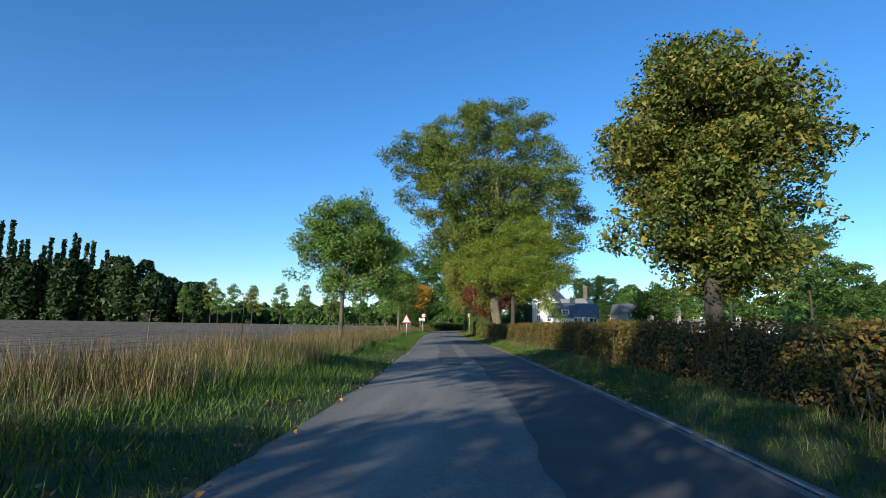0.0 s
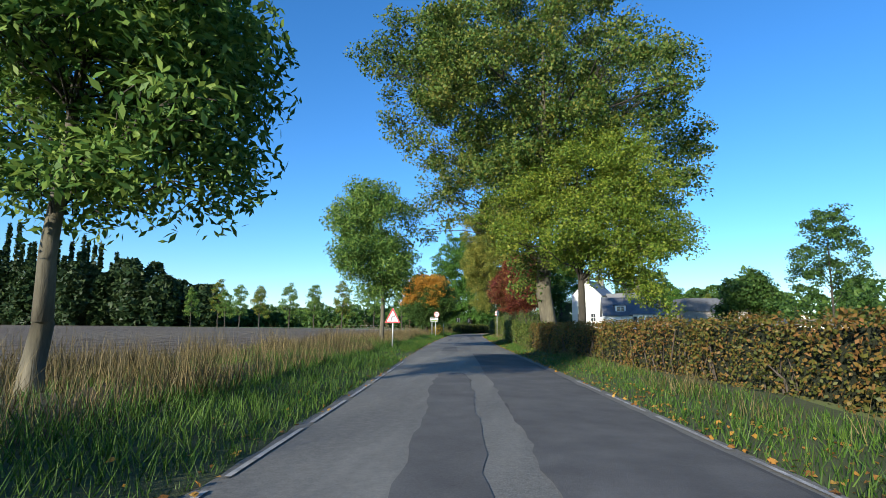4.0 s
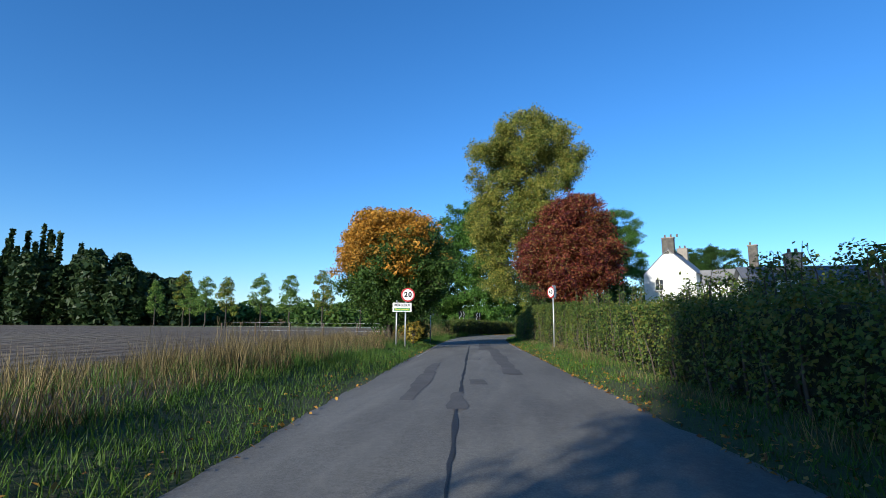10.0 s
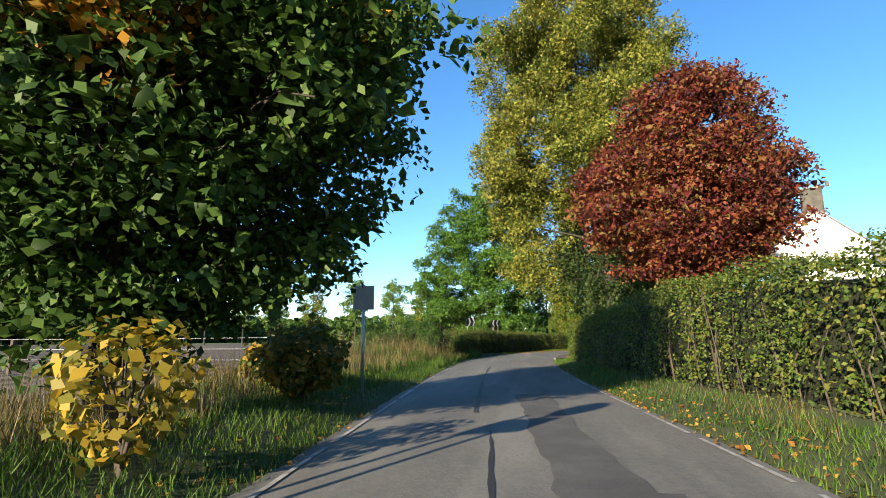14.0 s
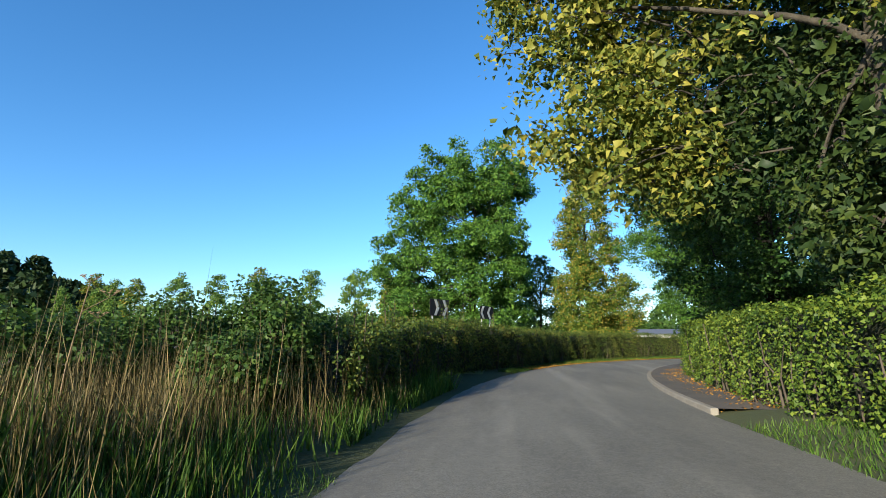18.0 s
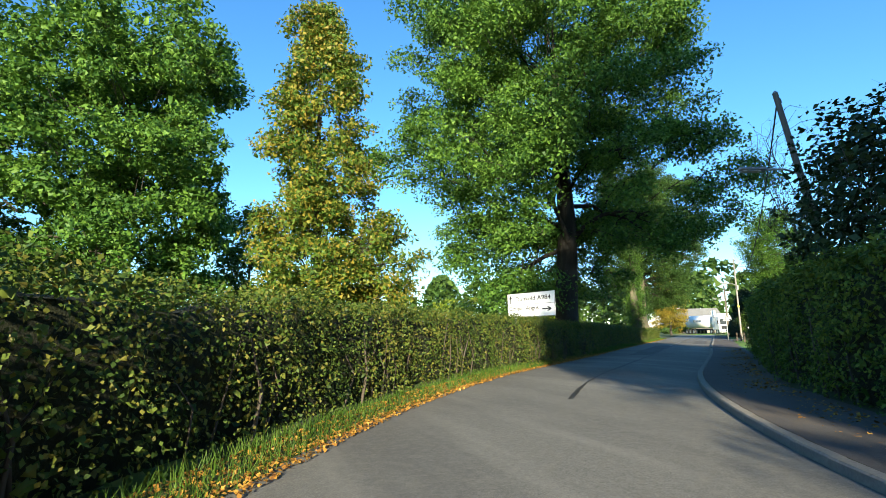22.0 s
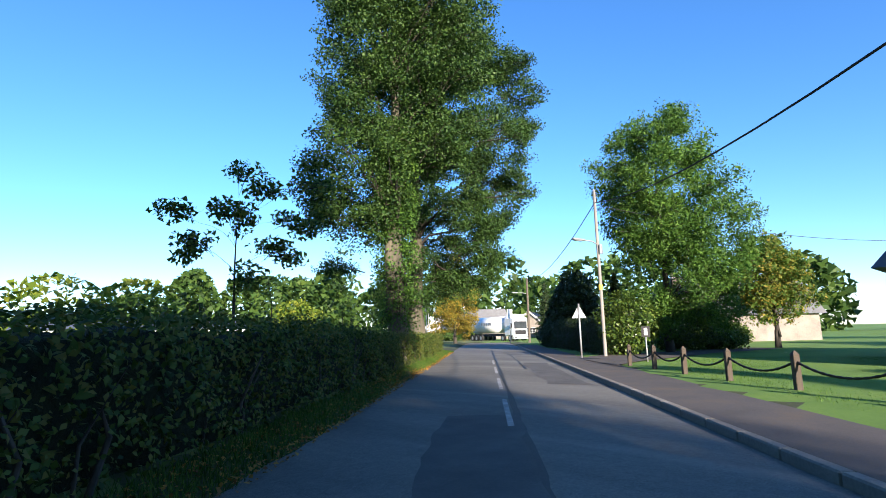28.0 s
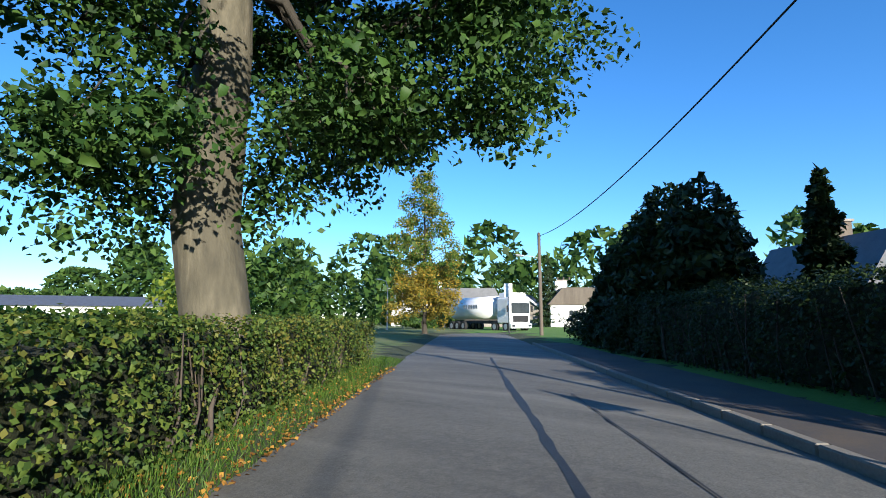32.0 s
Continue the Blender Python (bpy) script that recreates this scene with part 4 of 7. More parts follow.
def conifer(label, loc, h, w, seed, n=9000, material="leaf_dark", name="conifer", slope=0.85):
    rng = np.random.default_rng(seed)
    t = thing(name, label, "tree", loc)
    tube("trunk", [(np.array([(0, 0, -0.2), (0, 0, h * 0.5), (0, 0, h * 0.97)]), np.array([0.16, 0.1, 0.02]))], M["bark"], t)
    z = h * (1 - np.sqrt(rng.uniform(0, 1, n))) * 0.97 + 0.3
    a = rng.uniform(0, 6.283, n)
    lay = (0.72 if slope > 0.5 else 0.9) + (0.28 if slope > 0.5 else 0.1) * np.sin(z * 7.0 + 0.6 * np.sin(a * 3))
    r = w * np.clip(1 - z / (h * 1.02), 0, 1) ** slope * lay * rng.uniform(0.45, 1.0, n) ** 0.5
    pos = np.stack([r * np.cos(a), r * np.sin(a), z - 0.15 * r], 1)
    v, f = leaves_arrays(rng, pos, 0.16, np.stack([np.cos(a), np.sin(a), 0 * a], 1) * 0.6, length=2.2)
    child("crown", mesh("crown", v, f, [M[material]]), t, kind="stuff")
    return t


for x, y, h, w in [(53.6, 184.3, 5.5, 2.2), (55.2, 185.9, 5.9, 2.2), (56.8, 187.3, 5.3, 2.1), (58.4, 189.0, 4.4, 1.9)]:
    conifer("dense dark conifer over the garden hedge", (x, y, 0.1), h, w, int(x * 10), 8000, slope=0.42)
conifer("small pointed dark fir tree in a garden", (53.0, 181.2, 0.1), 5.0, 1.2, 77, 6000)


# ---- far woods and the row of trees across the field ----
rng = R(200)
ROW = [(-178, 296), (-154, 283), (-146, 276), (-134, 268), (-117, 255), (-101, 252), (-88, 249), (-74, 246), (-59, 244), (-46, 241), (-36, 238)]
for k, (x, y) in enumerate(ROW):
    h = (25, 29, 22, 24, 22.5, 23, 22, 24, 24, 22, 19)[k] * rng.uniform(0.92, 1.0)
    tree("slim tree in a row at the far field edge", (x, y, 0.3), h, 0.3, h * 0.25, ring_lobes(R(300 + k), 11, h * 0.26, h * 0.86, 4.4, 1.9, h * 0.09, taper=0.5), "leaf_mellow" if k % 3 == 1 else "leaf_ash", 320 + k, 5200, 0.42, 0.8, bunch=0.6,
         group="trees in a row across the field")


def woods(name, label, places, material, seed, spiky, per=420, size=1.2):
    r = R(seed)
    ps = []
    for (x, y, h, w) in places:
        n = per
        u = r.uniform(0.02, 1, n)
        a = r.uniform(0, 6.283, n)
        if spiky:
            rad = w * (1 - u) ** 1.15 * (0.7 + 0.3 * np.sin(u * 60 + x)) * r.uniform(0.25, 1, n)
        else:
            rad = w * np.sqrt(np.clip(1 - (2 * u - 0.9) ** 2 * 0.8, 0.02, 1)) * r.uniform(0.3, 1, n) ** 0.5
        ps.append(np.stack([x + rad * np.cos(a), y + rad * np.sin(a), u * h], 1))
    v, f = leaves_arrays(r, np.concatenate(ps), size)
    w = thing(name, label, "woods", kind="stuff")
    child("foliage", mesh("foliage", v, f, [M[material]]), w, kind="stuff")
    return w


r = R(210)
conif = [(x, 330 + 0.18 * (x + 250) + r.uniform(-14, 30), r.uniform(44, 60) * (1.12 if r.uniform() > 0.8 else 0.92), r.uniform(6, 9)) for x in np.arange(-560, -262, 3.2)]
conif += [(x, 326 + 0.18 * (x + 250) + r.uniform(-8, 8), r.uniform(26, 36), r.uniform(6, 8)) for x in np.arange(-560, -262, 5.0)]
woods("conifer_wood", "dark conifer plantation beyond the ploughed field", conif, "leaf_dark", 211, True, 520, 1.9)
broad = [(x, 318 + r.uniform(-10, 24), r.uniform(32, 44) * (1 - 0.4 * max(0, (x + 232) / 50)), r.uniform(8, 11)) for x in np.arange(-330, -188, 6.0)]
woods("broadleaf_wood", "dark broadleaf wood at the edge of the field", broad, "leaf_dark", 212, False, 1000, 2.2)
back = [(x, 400 + 0.1 * x + r.uniform(-20, 30), r.uniform(9, 15), r.uniform(8, 12)) for x in np.arange(-240, 10, 7.0)]
woods("far_hedgerow", "low line of far trees under the sky", back, "leaf_green", 213, False, 380, 2.0)
back = [(x, 470 + r.uniform(-12, 12), r.uniform(14, 21), r.uniform(9, 13)) for x in np.arange(-340, -60, 8.0)]
woods("far_hedgerow", "second line of far trees beyond the fields", back, "leaf_green", 218, False, 300, 2.2)
back = [(x, 470 - 0.25 * x + r.uniform(-25, 25), r.uniform(24, 40) * (0.4 if x < 95 else 1.0), r.uniform(11, 16)) for x in np.arange(20, 330, 13.0)]
woods("far_woods", "line of tall green trees beyond the village fields", back, "leaf_green", 214, False, 1000, 2.2)
back = [(90 + 1.1 * k + r.uniform(-10, 10), 300 - 2.4 * k + r.uniform(-10, 10), r.uniform(14, 20), r.uniform(6, 9)) for k in np.arange(0, 60, 4.0)]
woods("village_trees", "green trees behind the village houses", back, "leaf_green", 215, False, 500, 1.2)
back = [(30 + r.uniform(-4, 4) + 1.6 * k, 214 + 0.9 * k + r.uniform(-4, 4), r.uniform(4.5, 7.5), r.uniform(3, 4.5)) for k in np.arange(0, 22, 2.5)]
back = [(x, y, h * (0.3 if 38 < x < 55 else 1.0), w) for x, y, h, w in back]
woods("shrubbery", "green and yellow shrubs behind the roadside hedge", back, "leaf_bright", 216, False, 700, 0.4)
back = [(x, 170 + 0.15 * x + r.uniform(-15, 15) - 60, r.uniform(7, 12), r.uniform(5, 9)) for x in np.arange(70, 260, 12.0)]
woods("far_woods", "scattered trees beyond the fields", back, "leaf_green", 217, False, 420, 0.9)


# ---- hedges ----
def hedge(label, stations, material, seed, density=300, leaf_size=0.055, thick=1.1, whips=0, ends=(False, False)):
    """stations: (run, offset of the face from the road's middle, height); the hedge lies outward of the face."""
    rng = np.random.default_rng(seed)
    st = np.array(stations, float)
    h = thing("hedge", label, "hedge")
    ss = np.arange(st[0, 0], st[-1, 0] + 0.01, 0.7)
    face, hh = np.interp(ss, st[:, 0], st[:, 1]), np.interp(ss, st[:, 0], st[:, 2])
    sg = np.sign(st[0, 1])
    hh = hh * (1 + 0.04 * np.sin(ss * 1.7 + seed) + 0.03 * np.sin(ss * 4.1))
    th = thick * (1 + 0.08 * np.sin(ss * 0.8))
    if ends[0]:
        hh *= np.clip(0.3 + (ss - ss[0]) / 2.0, 0, 1)
    if ends[1]:
        hh *= np.clip(0.5 + (ss[-1] - ss) / 1.5, 0, 1)

    def place(s, o, z):
        x = np.interp(s, RUN, ROAD[:, 0]) + o * np.interp(s, RUN, LEFT[:, 0])
        y = np.interp(s, RUN, ROAD[:, 1]) + o * np.interp(s, RUN, LEFT[:, 1])
        return np.stack([x, y, z], 1)

    # closed dark shell behind the leaves, painting the shade inside the hedge
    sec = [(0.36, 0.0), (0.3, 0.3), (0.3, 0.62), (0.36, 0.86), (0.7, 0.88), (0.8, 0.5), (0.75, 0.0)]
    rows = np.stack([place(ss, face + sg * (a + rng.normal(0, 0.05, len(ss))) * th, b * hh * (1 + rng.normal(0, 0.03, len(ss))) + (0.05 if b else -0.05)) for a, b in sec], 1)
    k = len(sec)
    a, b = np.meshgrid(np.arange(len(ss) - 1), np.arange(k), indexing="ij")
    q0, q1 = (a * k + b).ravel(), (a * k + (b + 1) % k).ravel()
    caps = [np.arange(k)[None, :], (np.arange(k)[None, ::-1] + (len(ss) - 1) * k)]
    child("core", mesh("core", rows.reshape(-1, 3), [np.stack([q0, q0 + k, q1 + k, q1], 1)] + caps, [M["hedge_core"]]), h, "solid dark core with the hedge's inner shade in its colour")
    length = ss[-1] - ss[0]
    area = length * (np.mean(hh) * 1.7 + thick)
    n = int(area * density * 0.62)
    s = rng.uniform(ss[0], ss[-1], n)
    H, T, F = np.interp(s, ss, hh), np.interp(s, ss, th), np.interp(s, ss, face)
    u = rng.uniform(0, 1, n)
    on_top, back = u < 0.34, u > 0.9
    o = np.where(on_top, rng.uniform(0.0, 1.0, n), np.where(back, rng.uniform(0.8, 1.0, n), np.abs(rng.normal(0, 0.11, n)) + 0.02 * np.sin(s * 3)))
    z = np.where(on_top, 1 - np.abs(rng.normal(0, 0.045, n)) + 0.05, rng.uniform(0.03, 1.0, n) ** 0.8)
    lump = 0.10 * np.sin(s * 2.1 + z * 4) + 0.07 * np.sin(s * 5.3 + z * 7 + 1)
    pos = place(s, F + sg * (o * T + lump * (~on_top) * 0.8), z * H + 0.06 * np.sin(s * 2.6) * on_top + rng.normal(0, 0.03, n))
    lx, ly = np.interp(s, RUN, LEFT[:, 0]) * -sg, np.interp(s, RUN, LEFT[:, 1]) * -sg
    outw = np.stack([np.where(on_top, 0, lx), np.where(on_top, 0, ly), np.where(on_top, 1.0, 0.2)], 1)
    v, f = leaves_arrays(rng, pos, leaf_size * 0.88, outw, flat=0.1)
    child("foliage", mesh("foliage", v, f, [M[material]]), h, kind="stuff")
    k = rng.permutation(n)[: int(area * 64)]
    v, f = sprays_arrays(rng, pos[k] - outw[k] * rng.uniform(0.03, 0.16, (len(k), 1)), 0.06, outw[k] * 1.2, 5)
    child("dense_foliage", mesh("dense_foliage", v, f, [M[material]]), h, kind="stuff")
    stems = []
    for _ in range(int(length * 2.2)):
        s0 = rng.uniform(ss[0], ss[-1])
        f0, h0 = np.interp(s0, ss, face), np.interp(s0, ss, hh)
        o0 = f0 + sg * rng.uniform(0.05, 0.3)
        p = place(np.array([s0, s0 + rng.normal(0, 0.12), s0 + rng.normal(0, 0.25)]), np.array([o0 + sg * 0.1, o0, o0 + sg * rng.normal(0, 0.1)]), np.array([0.0, h0 * 0.35, h0 * rng.uniform(0.5, 0.95)]))
        stems.append((p, np.array([0.025, 0.018, 0.008]) * rng.uniform(0.6, 1.5)))
    shoots = []
    for _ in range(whips):
        s0 = rng.uniform(ss[0], ss[-1])
        f0, h0 = np.interp(s0, ss, face), np.interp(s0, ss, hh)
        o0 = f0 + sg * rng.uniform(0.2, 0.9)
        p = place(np.array([s0, s0 + 0.05, s0 + rng.normal(0, 0.2)]), np.full(3, o0), np.array([h0 * 0.8, h0 + 0.3, h0 + rng.uniform(0.3, 0.9)]))
        stems.append((p, np.array([0.014, 0.01, 0.004])))
        m = 26
        uu = rng.uniform(0.1, 1, m)
        q = np.stack([np.interp(uu, [0, 0.4, 1], p[:, c]) for c in range(3)], 1) + rng.normal(0, 0.06, (m, 3))
        v, f = leaves_arrays(rng, q, leaf_size)
        shoots.append(v)
    if shoots:
        v = np.concatenate(shoots)
        child("shoot_work", mesh("shoot_work", v, np.arange(len(v)).reshape(-1, 4), [M[material]]), h, kind="stuff")
    v, f = tube_arrays(stems, 4)
    child("stem_work", mesh("stem_work", v, f, [M["twig"]]), h, kind="stuff")
    return h


def S(x, y):
    return station(x, y)


hedge("low clipped roadside hedge of mixed brown and green leaves", [(S(1, -22), -5.2, 1.4), (S(0.4, 5), -4.6, 1.42), (S(0, 14), -4.6, 1.45), (S(-1, 25), -4.9, 1.5), (S(-2, 34), -4.9, 1.5), (S(-3, 44), -4.2, 1.45), (S(-3.8, 52), -3.6, 1.5)],
      "leaf_brown", 51)
hedge("overgrown roadside hedge growing taller past the old tree", [(S(-3.7, 51.4), -3.5, 1.5), (S(-4.3, 58), -3.5, 1.7), (S(-4.8, 62.5), -3.8, 1.85), (S(-4.9, 65), -3.9, 1.75), (S(-5.3, 68), -4.0, 1.75), (S(-5.6, 73), -4.0, 1.8), (S(-6, 80), -4.6, 2.0), (S(-6.5, 88), -4.7, 2.3)],
      "leaf_hedge", 52, 270, 0.055, 1.6, whips=110)
hedge("thick clipped green hedge beside the verge", [(S(-6.4, 87.0), -4.7, 2.3), (S(-7, 93), -5.1, 2.5), (S(-7.4, 98), -4.6, 2.7), (S(-7.8, 104), -4.3, 2.75), (S(-8, 108), -4.0, 2.4), (S(-8.1, 114), -3.6, 2.1), (S(-8, 119), -3.5, 2.0)],
      "leaf_hedge", 53, 290, 0.056, 1.6)
hedge("rounded green garden hedge along the inside of the bend", [(S(-8, 118.4), -3.6, 2.0), (S(-7.3, 128), -3.9, 1.9), (S(-5.9, 134.5), -4.0, 1.9), (S(-3.9, 140), -4.2, 2.0), (S(1.8, 148.8), -4.2, 2.4), (S(5.5, 152.6), -4.3, 2.3), (S(15, 160.5), -4.4, 2.3), (S(18.3, 163.2), -4.4, 2.85)],
      "leaf_privet", 54, 290, 0.056, 1.5, ends=(False, True))
hedge("tall untidy hedge at the start of the bend", [(S(-8, 120), 3.6, 1.4), (S(-7.6, 126), 3.9, 1.85), (S(-6.6, 132), 3.9, 2.12), (S(-5.2, 137), 3.4, 1.95)], "leaf_hedge", 55, 290, 0.056, 1.5, whips=18, ends=(True, False))
hedge("clipped hedge with browning top round the bend", [(S(-5.4, 136.3), 3.3, 1.95), (S(-2.5, 142.7), 3.3, 1.85), (S(3.6, 150.7), 3.3, 1.85), (S(9.6, 156), 2.95, 1.75), (S(14, 159.6), 2.75, 1.6)], "leaf_hedge", 56, 520, 0.043, 1.2)
hedge("shaded hedge beneath the roadside trees", [(S(13, 158.9), 2.78, 1.65), (S(17, 162), 2.95, 1.6), (S(22, 166.4), 3.4, 1.6), (S(28.8, 172.1), 3.35, 1.5), (S(31.5, 174.4), 3.35, 1.4)], "leaf_hedge", 57, 280, 0.056, 1.3, whips=6)
hedge("sunlit clipped hedge before the oak", [(S(31.0, 174.1), 3.25, 1.35), (S(36, 178.3), 3.2, 1.3), (S(40, 181.6), 3.15, 1.26), (S(49, 189), 3.3, 1.22)], "leaf_hedge", 58, 520, 0.042, 1.2)
# near-black leaves carry the deep shade on this side of the road
hedge("garden hedge by the footpath with shade put into its dark leaves", [(S(39.4, 181.0), -5.3, 1.95), (S(45, 185.8), -4.8, 1.95), (S(53, 192.4), -4.5, 1.8)], "leaf_dark", 59, 260, 0.056, 1.4, ends=(True, True))


# ---- grass ----
def blades(name, label, n, s0, s1, o0, o1, h, material, seed, width=0.012, bias=1.0, lean=0.35, clumps=0):
    rng = np.random.default_rng(seed)
    s = rng.uniform(s0, s1, n)
    o = o0 + (o1 - o0) * rng.uniform(0, 1, n) ** bias
    tall = 1.0
    if clumps:
        cs, co = rng.uniform(s0, s1, clumps), o0 + (o1 - o0) * rng.uniform(0, 1, clumps)
        k = rng.integers(0, clumps, n)
        mix = rng.uniform(0, 1, n) < 0.78
        tall = np.where(mix, rng.uniform(0.55, 1.35, clumps)[k], 0.6)
        s, o = np.where(mix, cs[k] + rng.normal(0, 0.35, n), s), np.where(mix, np.clip(co[k] + rng.normal(0, 0.25, n), min(o0, o1), max(o0, o1)), o)
    x = np.interp(s, RUN, ROAD[:, 0]) + o * np.interp(s, RUN, LEFT[:, 0])
    y = np.interp(s, RUN, ROAD[:, 1]) + o * np.interp(s, RUN, LEFT[:, 1])
    z = heights(x, y) - 0.02
    hh = h * tall * rng.uniform(0.45, 1.25, n) * (0.75 + 0.35 * np.sin(s * 0.37 + o) * np.sin(s * 0.11 + 2))
    a = rng.uniform(0, 6.283, n)
    dx, dy = np.cos(a) * width / 2, np.sin(a) * width / 2
    l = rng.normal(0, lean, (n, 2)) * hh[:, None]
    base = np.stack([x, y, z], 1)
    mid = base + np.stack([l[:, 0] * 0.2, l[:, 1] * 0.2, hh * 0.42], 1)
    tip = base + np.stack([l[:, 0], l[:, 1], hh], 1)
    w = np.stack([dx, dy, 0 * dx], 1)
    v = np.stack([base + w + (mid - base) * 0.15, tip, base - w + (mid - base) * 0.15], 1).reshape(-1, 3)
    f = np.arange(3 * n).reshape(-1, 3)
    t = thing(name, label, "grass", kind="stuff")
    child("blades", mesh("blades", v, f, [M[material]]), t, kind="stuff")
    return t


S0, SB = S(1, -14), S(-8, 117)
blades("verge_grass", "green grass on the verge beside the field", 70000, S0, SB, HALF - 0.05, HALF + 1.9, 0.24, "grass", 61, 0.016)
blades("tall_dry_grass", "tall dry straw-coloured grass between verge and field", 84000, S0, SB + 1, HALF + 1.5, HALF + 6.2, 0.8, "grass_dry", 62, 0.013, 1.0, 0.22, 900)
blades("rough_grass", "mixed green and dry rough grass under the tall stems", 46000, S0, SB, HALF + 1.4, HALF + 5.5, 0.38, "grass", 63, 0.016, 1.2)
blades("verge_grass", "green grass on the verge below the hedge", 56000, S0, S(-8, 121), -HALF + 0.05, -HALF - 1.9, 0.2, "grass", 64, 0.016)
blades("tall_dry_grass", "dry stems along the hedge foot", 6000, S0, S(-8, 110), -HALF - 0.9, -HALF - 1.9, 0.45, "grass_dry", 65, 0.012, 1.0, 0.25, 160)
blades("tall_dry_grass", "tall dry grass at the bend", 1800, SB - 4, S(-8, 124), HALF + 0.5, HALF + 5.0, 0.95, "grass_dry", 66, 0.014, 1.0, 0.2, 200)
blades("verge_grass", "thin grass strip below the hedge round the bend", 16000, S(-6, 134), S(16, 161), HALF - 0.05, HALF + 0.7, 0.2, "grass", 67, 0.014)
blades("verge_grass", "grass strip below the village hedge", 34000, S(16, 161), S(50, 190), HALF - 0.05, HALF + 0.85, 0.16, "grass", 68, 0.014)


blades("reeds", "very tall dry reeds and weeds where the field meets the bend", 1300, SB - 3, S(-7.6, 127), HALF + 0.9, HALF + 7.0, 1.5, "grass_dry", 70, 0.016, 1.0, 0.12, 160)
blades("tall_weeds", "tall dead weeds and reeds along the field edge before the bend", 7500, S(-7.8, 105), SB + 4, HALF + 1.2, HALF + 5.5, 1.25, "grass_dry", 77, 0.016, 1.0, 0.16, 220)
blades("nettles", "dark green nettles below the dead weeds", 7000, S(-7.8, 105), SB, HALF + 0.9, HALF + 5.0, 0.55, "grass", 78, 0.024, 1.0, 0.25, 160)
blades("nettles", "green weeds among the reeds at the bend", 16000, SB - 6, S(-7.6, 127), HALF + 0.3, HALF + 5.0, 0.7, "grass", 76, 0.03, 1.0, 0.25, 120)


def litter(label, n, s0, s1, o0, o1, seed, size=0.06):
    rng = np.random.default_rng(seed)
    s, o = rng.uniform(s0, s1, n), o0 + (o1 - o0) * rng.uniform(0, 1, n)
    x = np.interp(s, RUN, ROAD[:, 0]) + o * np.interp(s, RUN, LEFT[:, 0])
    y = np.interp(s, RUN, ROAD[:, 1]) + o * np.interp(s, RUN, LEFT[:, 1])
    z = np.maximum(heights(x, y), np.where(np.abs(o) < HALF + 0.1, 0.015, -1)) + 0.02
    v, f = leaves_arrays(rng, np.stack([x, y, z], 1), size, flat=1.2, length=1.3)
    t = thing("leaf_litter", label, "fallen leaves", kind="stuff")
    child("leaves", mesh("leaves", v, f, [M["leaf_fallen"]]), t, kind="stuff")


litter("golden fallen leaves along the road edge in the bend", 13000, S(-5, 137), S(17, 162), HALF - 0.25, HALF + 0.55, 71, 0.042)
litter("fallen brown leaves on the verge beside the road", 3500, S(0, 10), S(-8, 112), -HALF - 0.9, -HALF + 0.15, 72)
litter("scattered yellow leaves below the village hedge", 5500, S(17, 162), S(48, 188), HALF - 0.2, HALF + 0.75, 73, 0.045)
litter("few fallen leaves on the field verge", 1200, S(0, 0), S(-8, 112), HALF - 0.2, HALF + 0.8, 74)


# ---- signs ----
def disc(r, y0, y1, n=40, inner=0.0):
    bm = bmesh.new()
    def ring(rad, y):
        return [bm.verts.new((rad * math.cos(a), y, rad * math.sin(a))) for a in np.linspace(0, 2 * math.pi, n, endpoint=False)]
    of, ob = ring(r, y0), ring(r, y1)
    if inner:
        nf, nb = ring(inner, y0), ring(inner, y1)
    else:
        bm.faces.new(of)
        bm.faces.new(ob[::-1])
    for i in range(n):
        j = (i + 1) % n
        bm.faces.new((of[i], ob[i], ob[j], of[j]))
        if inner:
            bm.faces.new((of[i], of[j], nf[j], nf[i]))
            bm.faces.new((ob[i], nb[i], nb[j], ob[j]))
            bm.faces.new((nf[i], nf[j], nb[j], nb[i]))
    bmesh.ops.recalc_face_normals(bm, faces=bm.faces[:])
    return bm


def writing(text, size, parent, loc, material, bold=0.0, name="lettering", width=None):
    cu = bpy.data.curves.new("text", "FONT")
    cu.body, cu.size, cu.align_x, cu.align_y, cu.extrude, cu.offset = text, size, "CENTER", "CENTER", 0.002, bold
    tmp = bpy.data.objects.new("text", cu)
    me = bpy.data.meshes.new_from_object(tmp)
    bpy.data.objects.remove(tmp)
    if width:
        xs = [v.co.x for v in me.vertices]
        k = width / (max(xs) - min(xs))
        for v in me.vertices:
            v.co.x *= k
    me.materials.clear()
    me.materials.append(material)
    return child(name, me, parent, "", loc, (90, 0, 0))


def posts(t, xs, top, r=0.038, depth=0.1):
    for x in xs:
        part("post", cyl(r, r, -0.4, top, 14, (x, depth)), M["galv"], t, smooth=True)
        part("post_cap", cyl(r * 1.06, r * 0.5, top, top + 0.03, 14, (x, depth)), M["sign_black"], t)


def facing(dx, dy):
    """The turn about z that makes a board's face (its -y) look along dx, dy."""
    return math.degrees(math.atan2(dx, -dy))


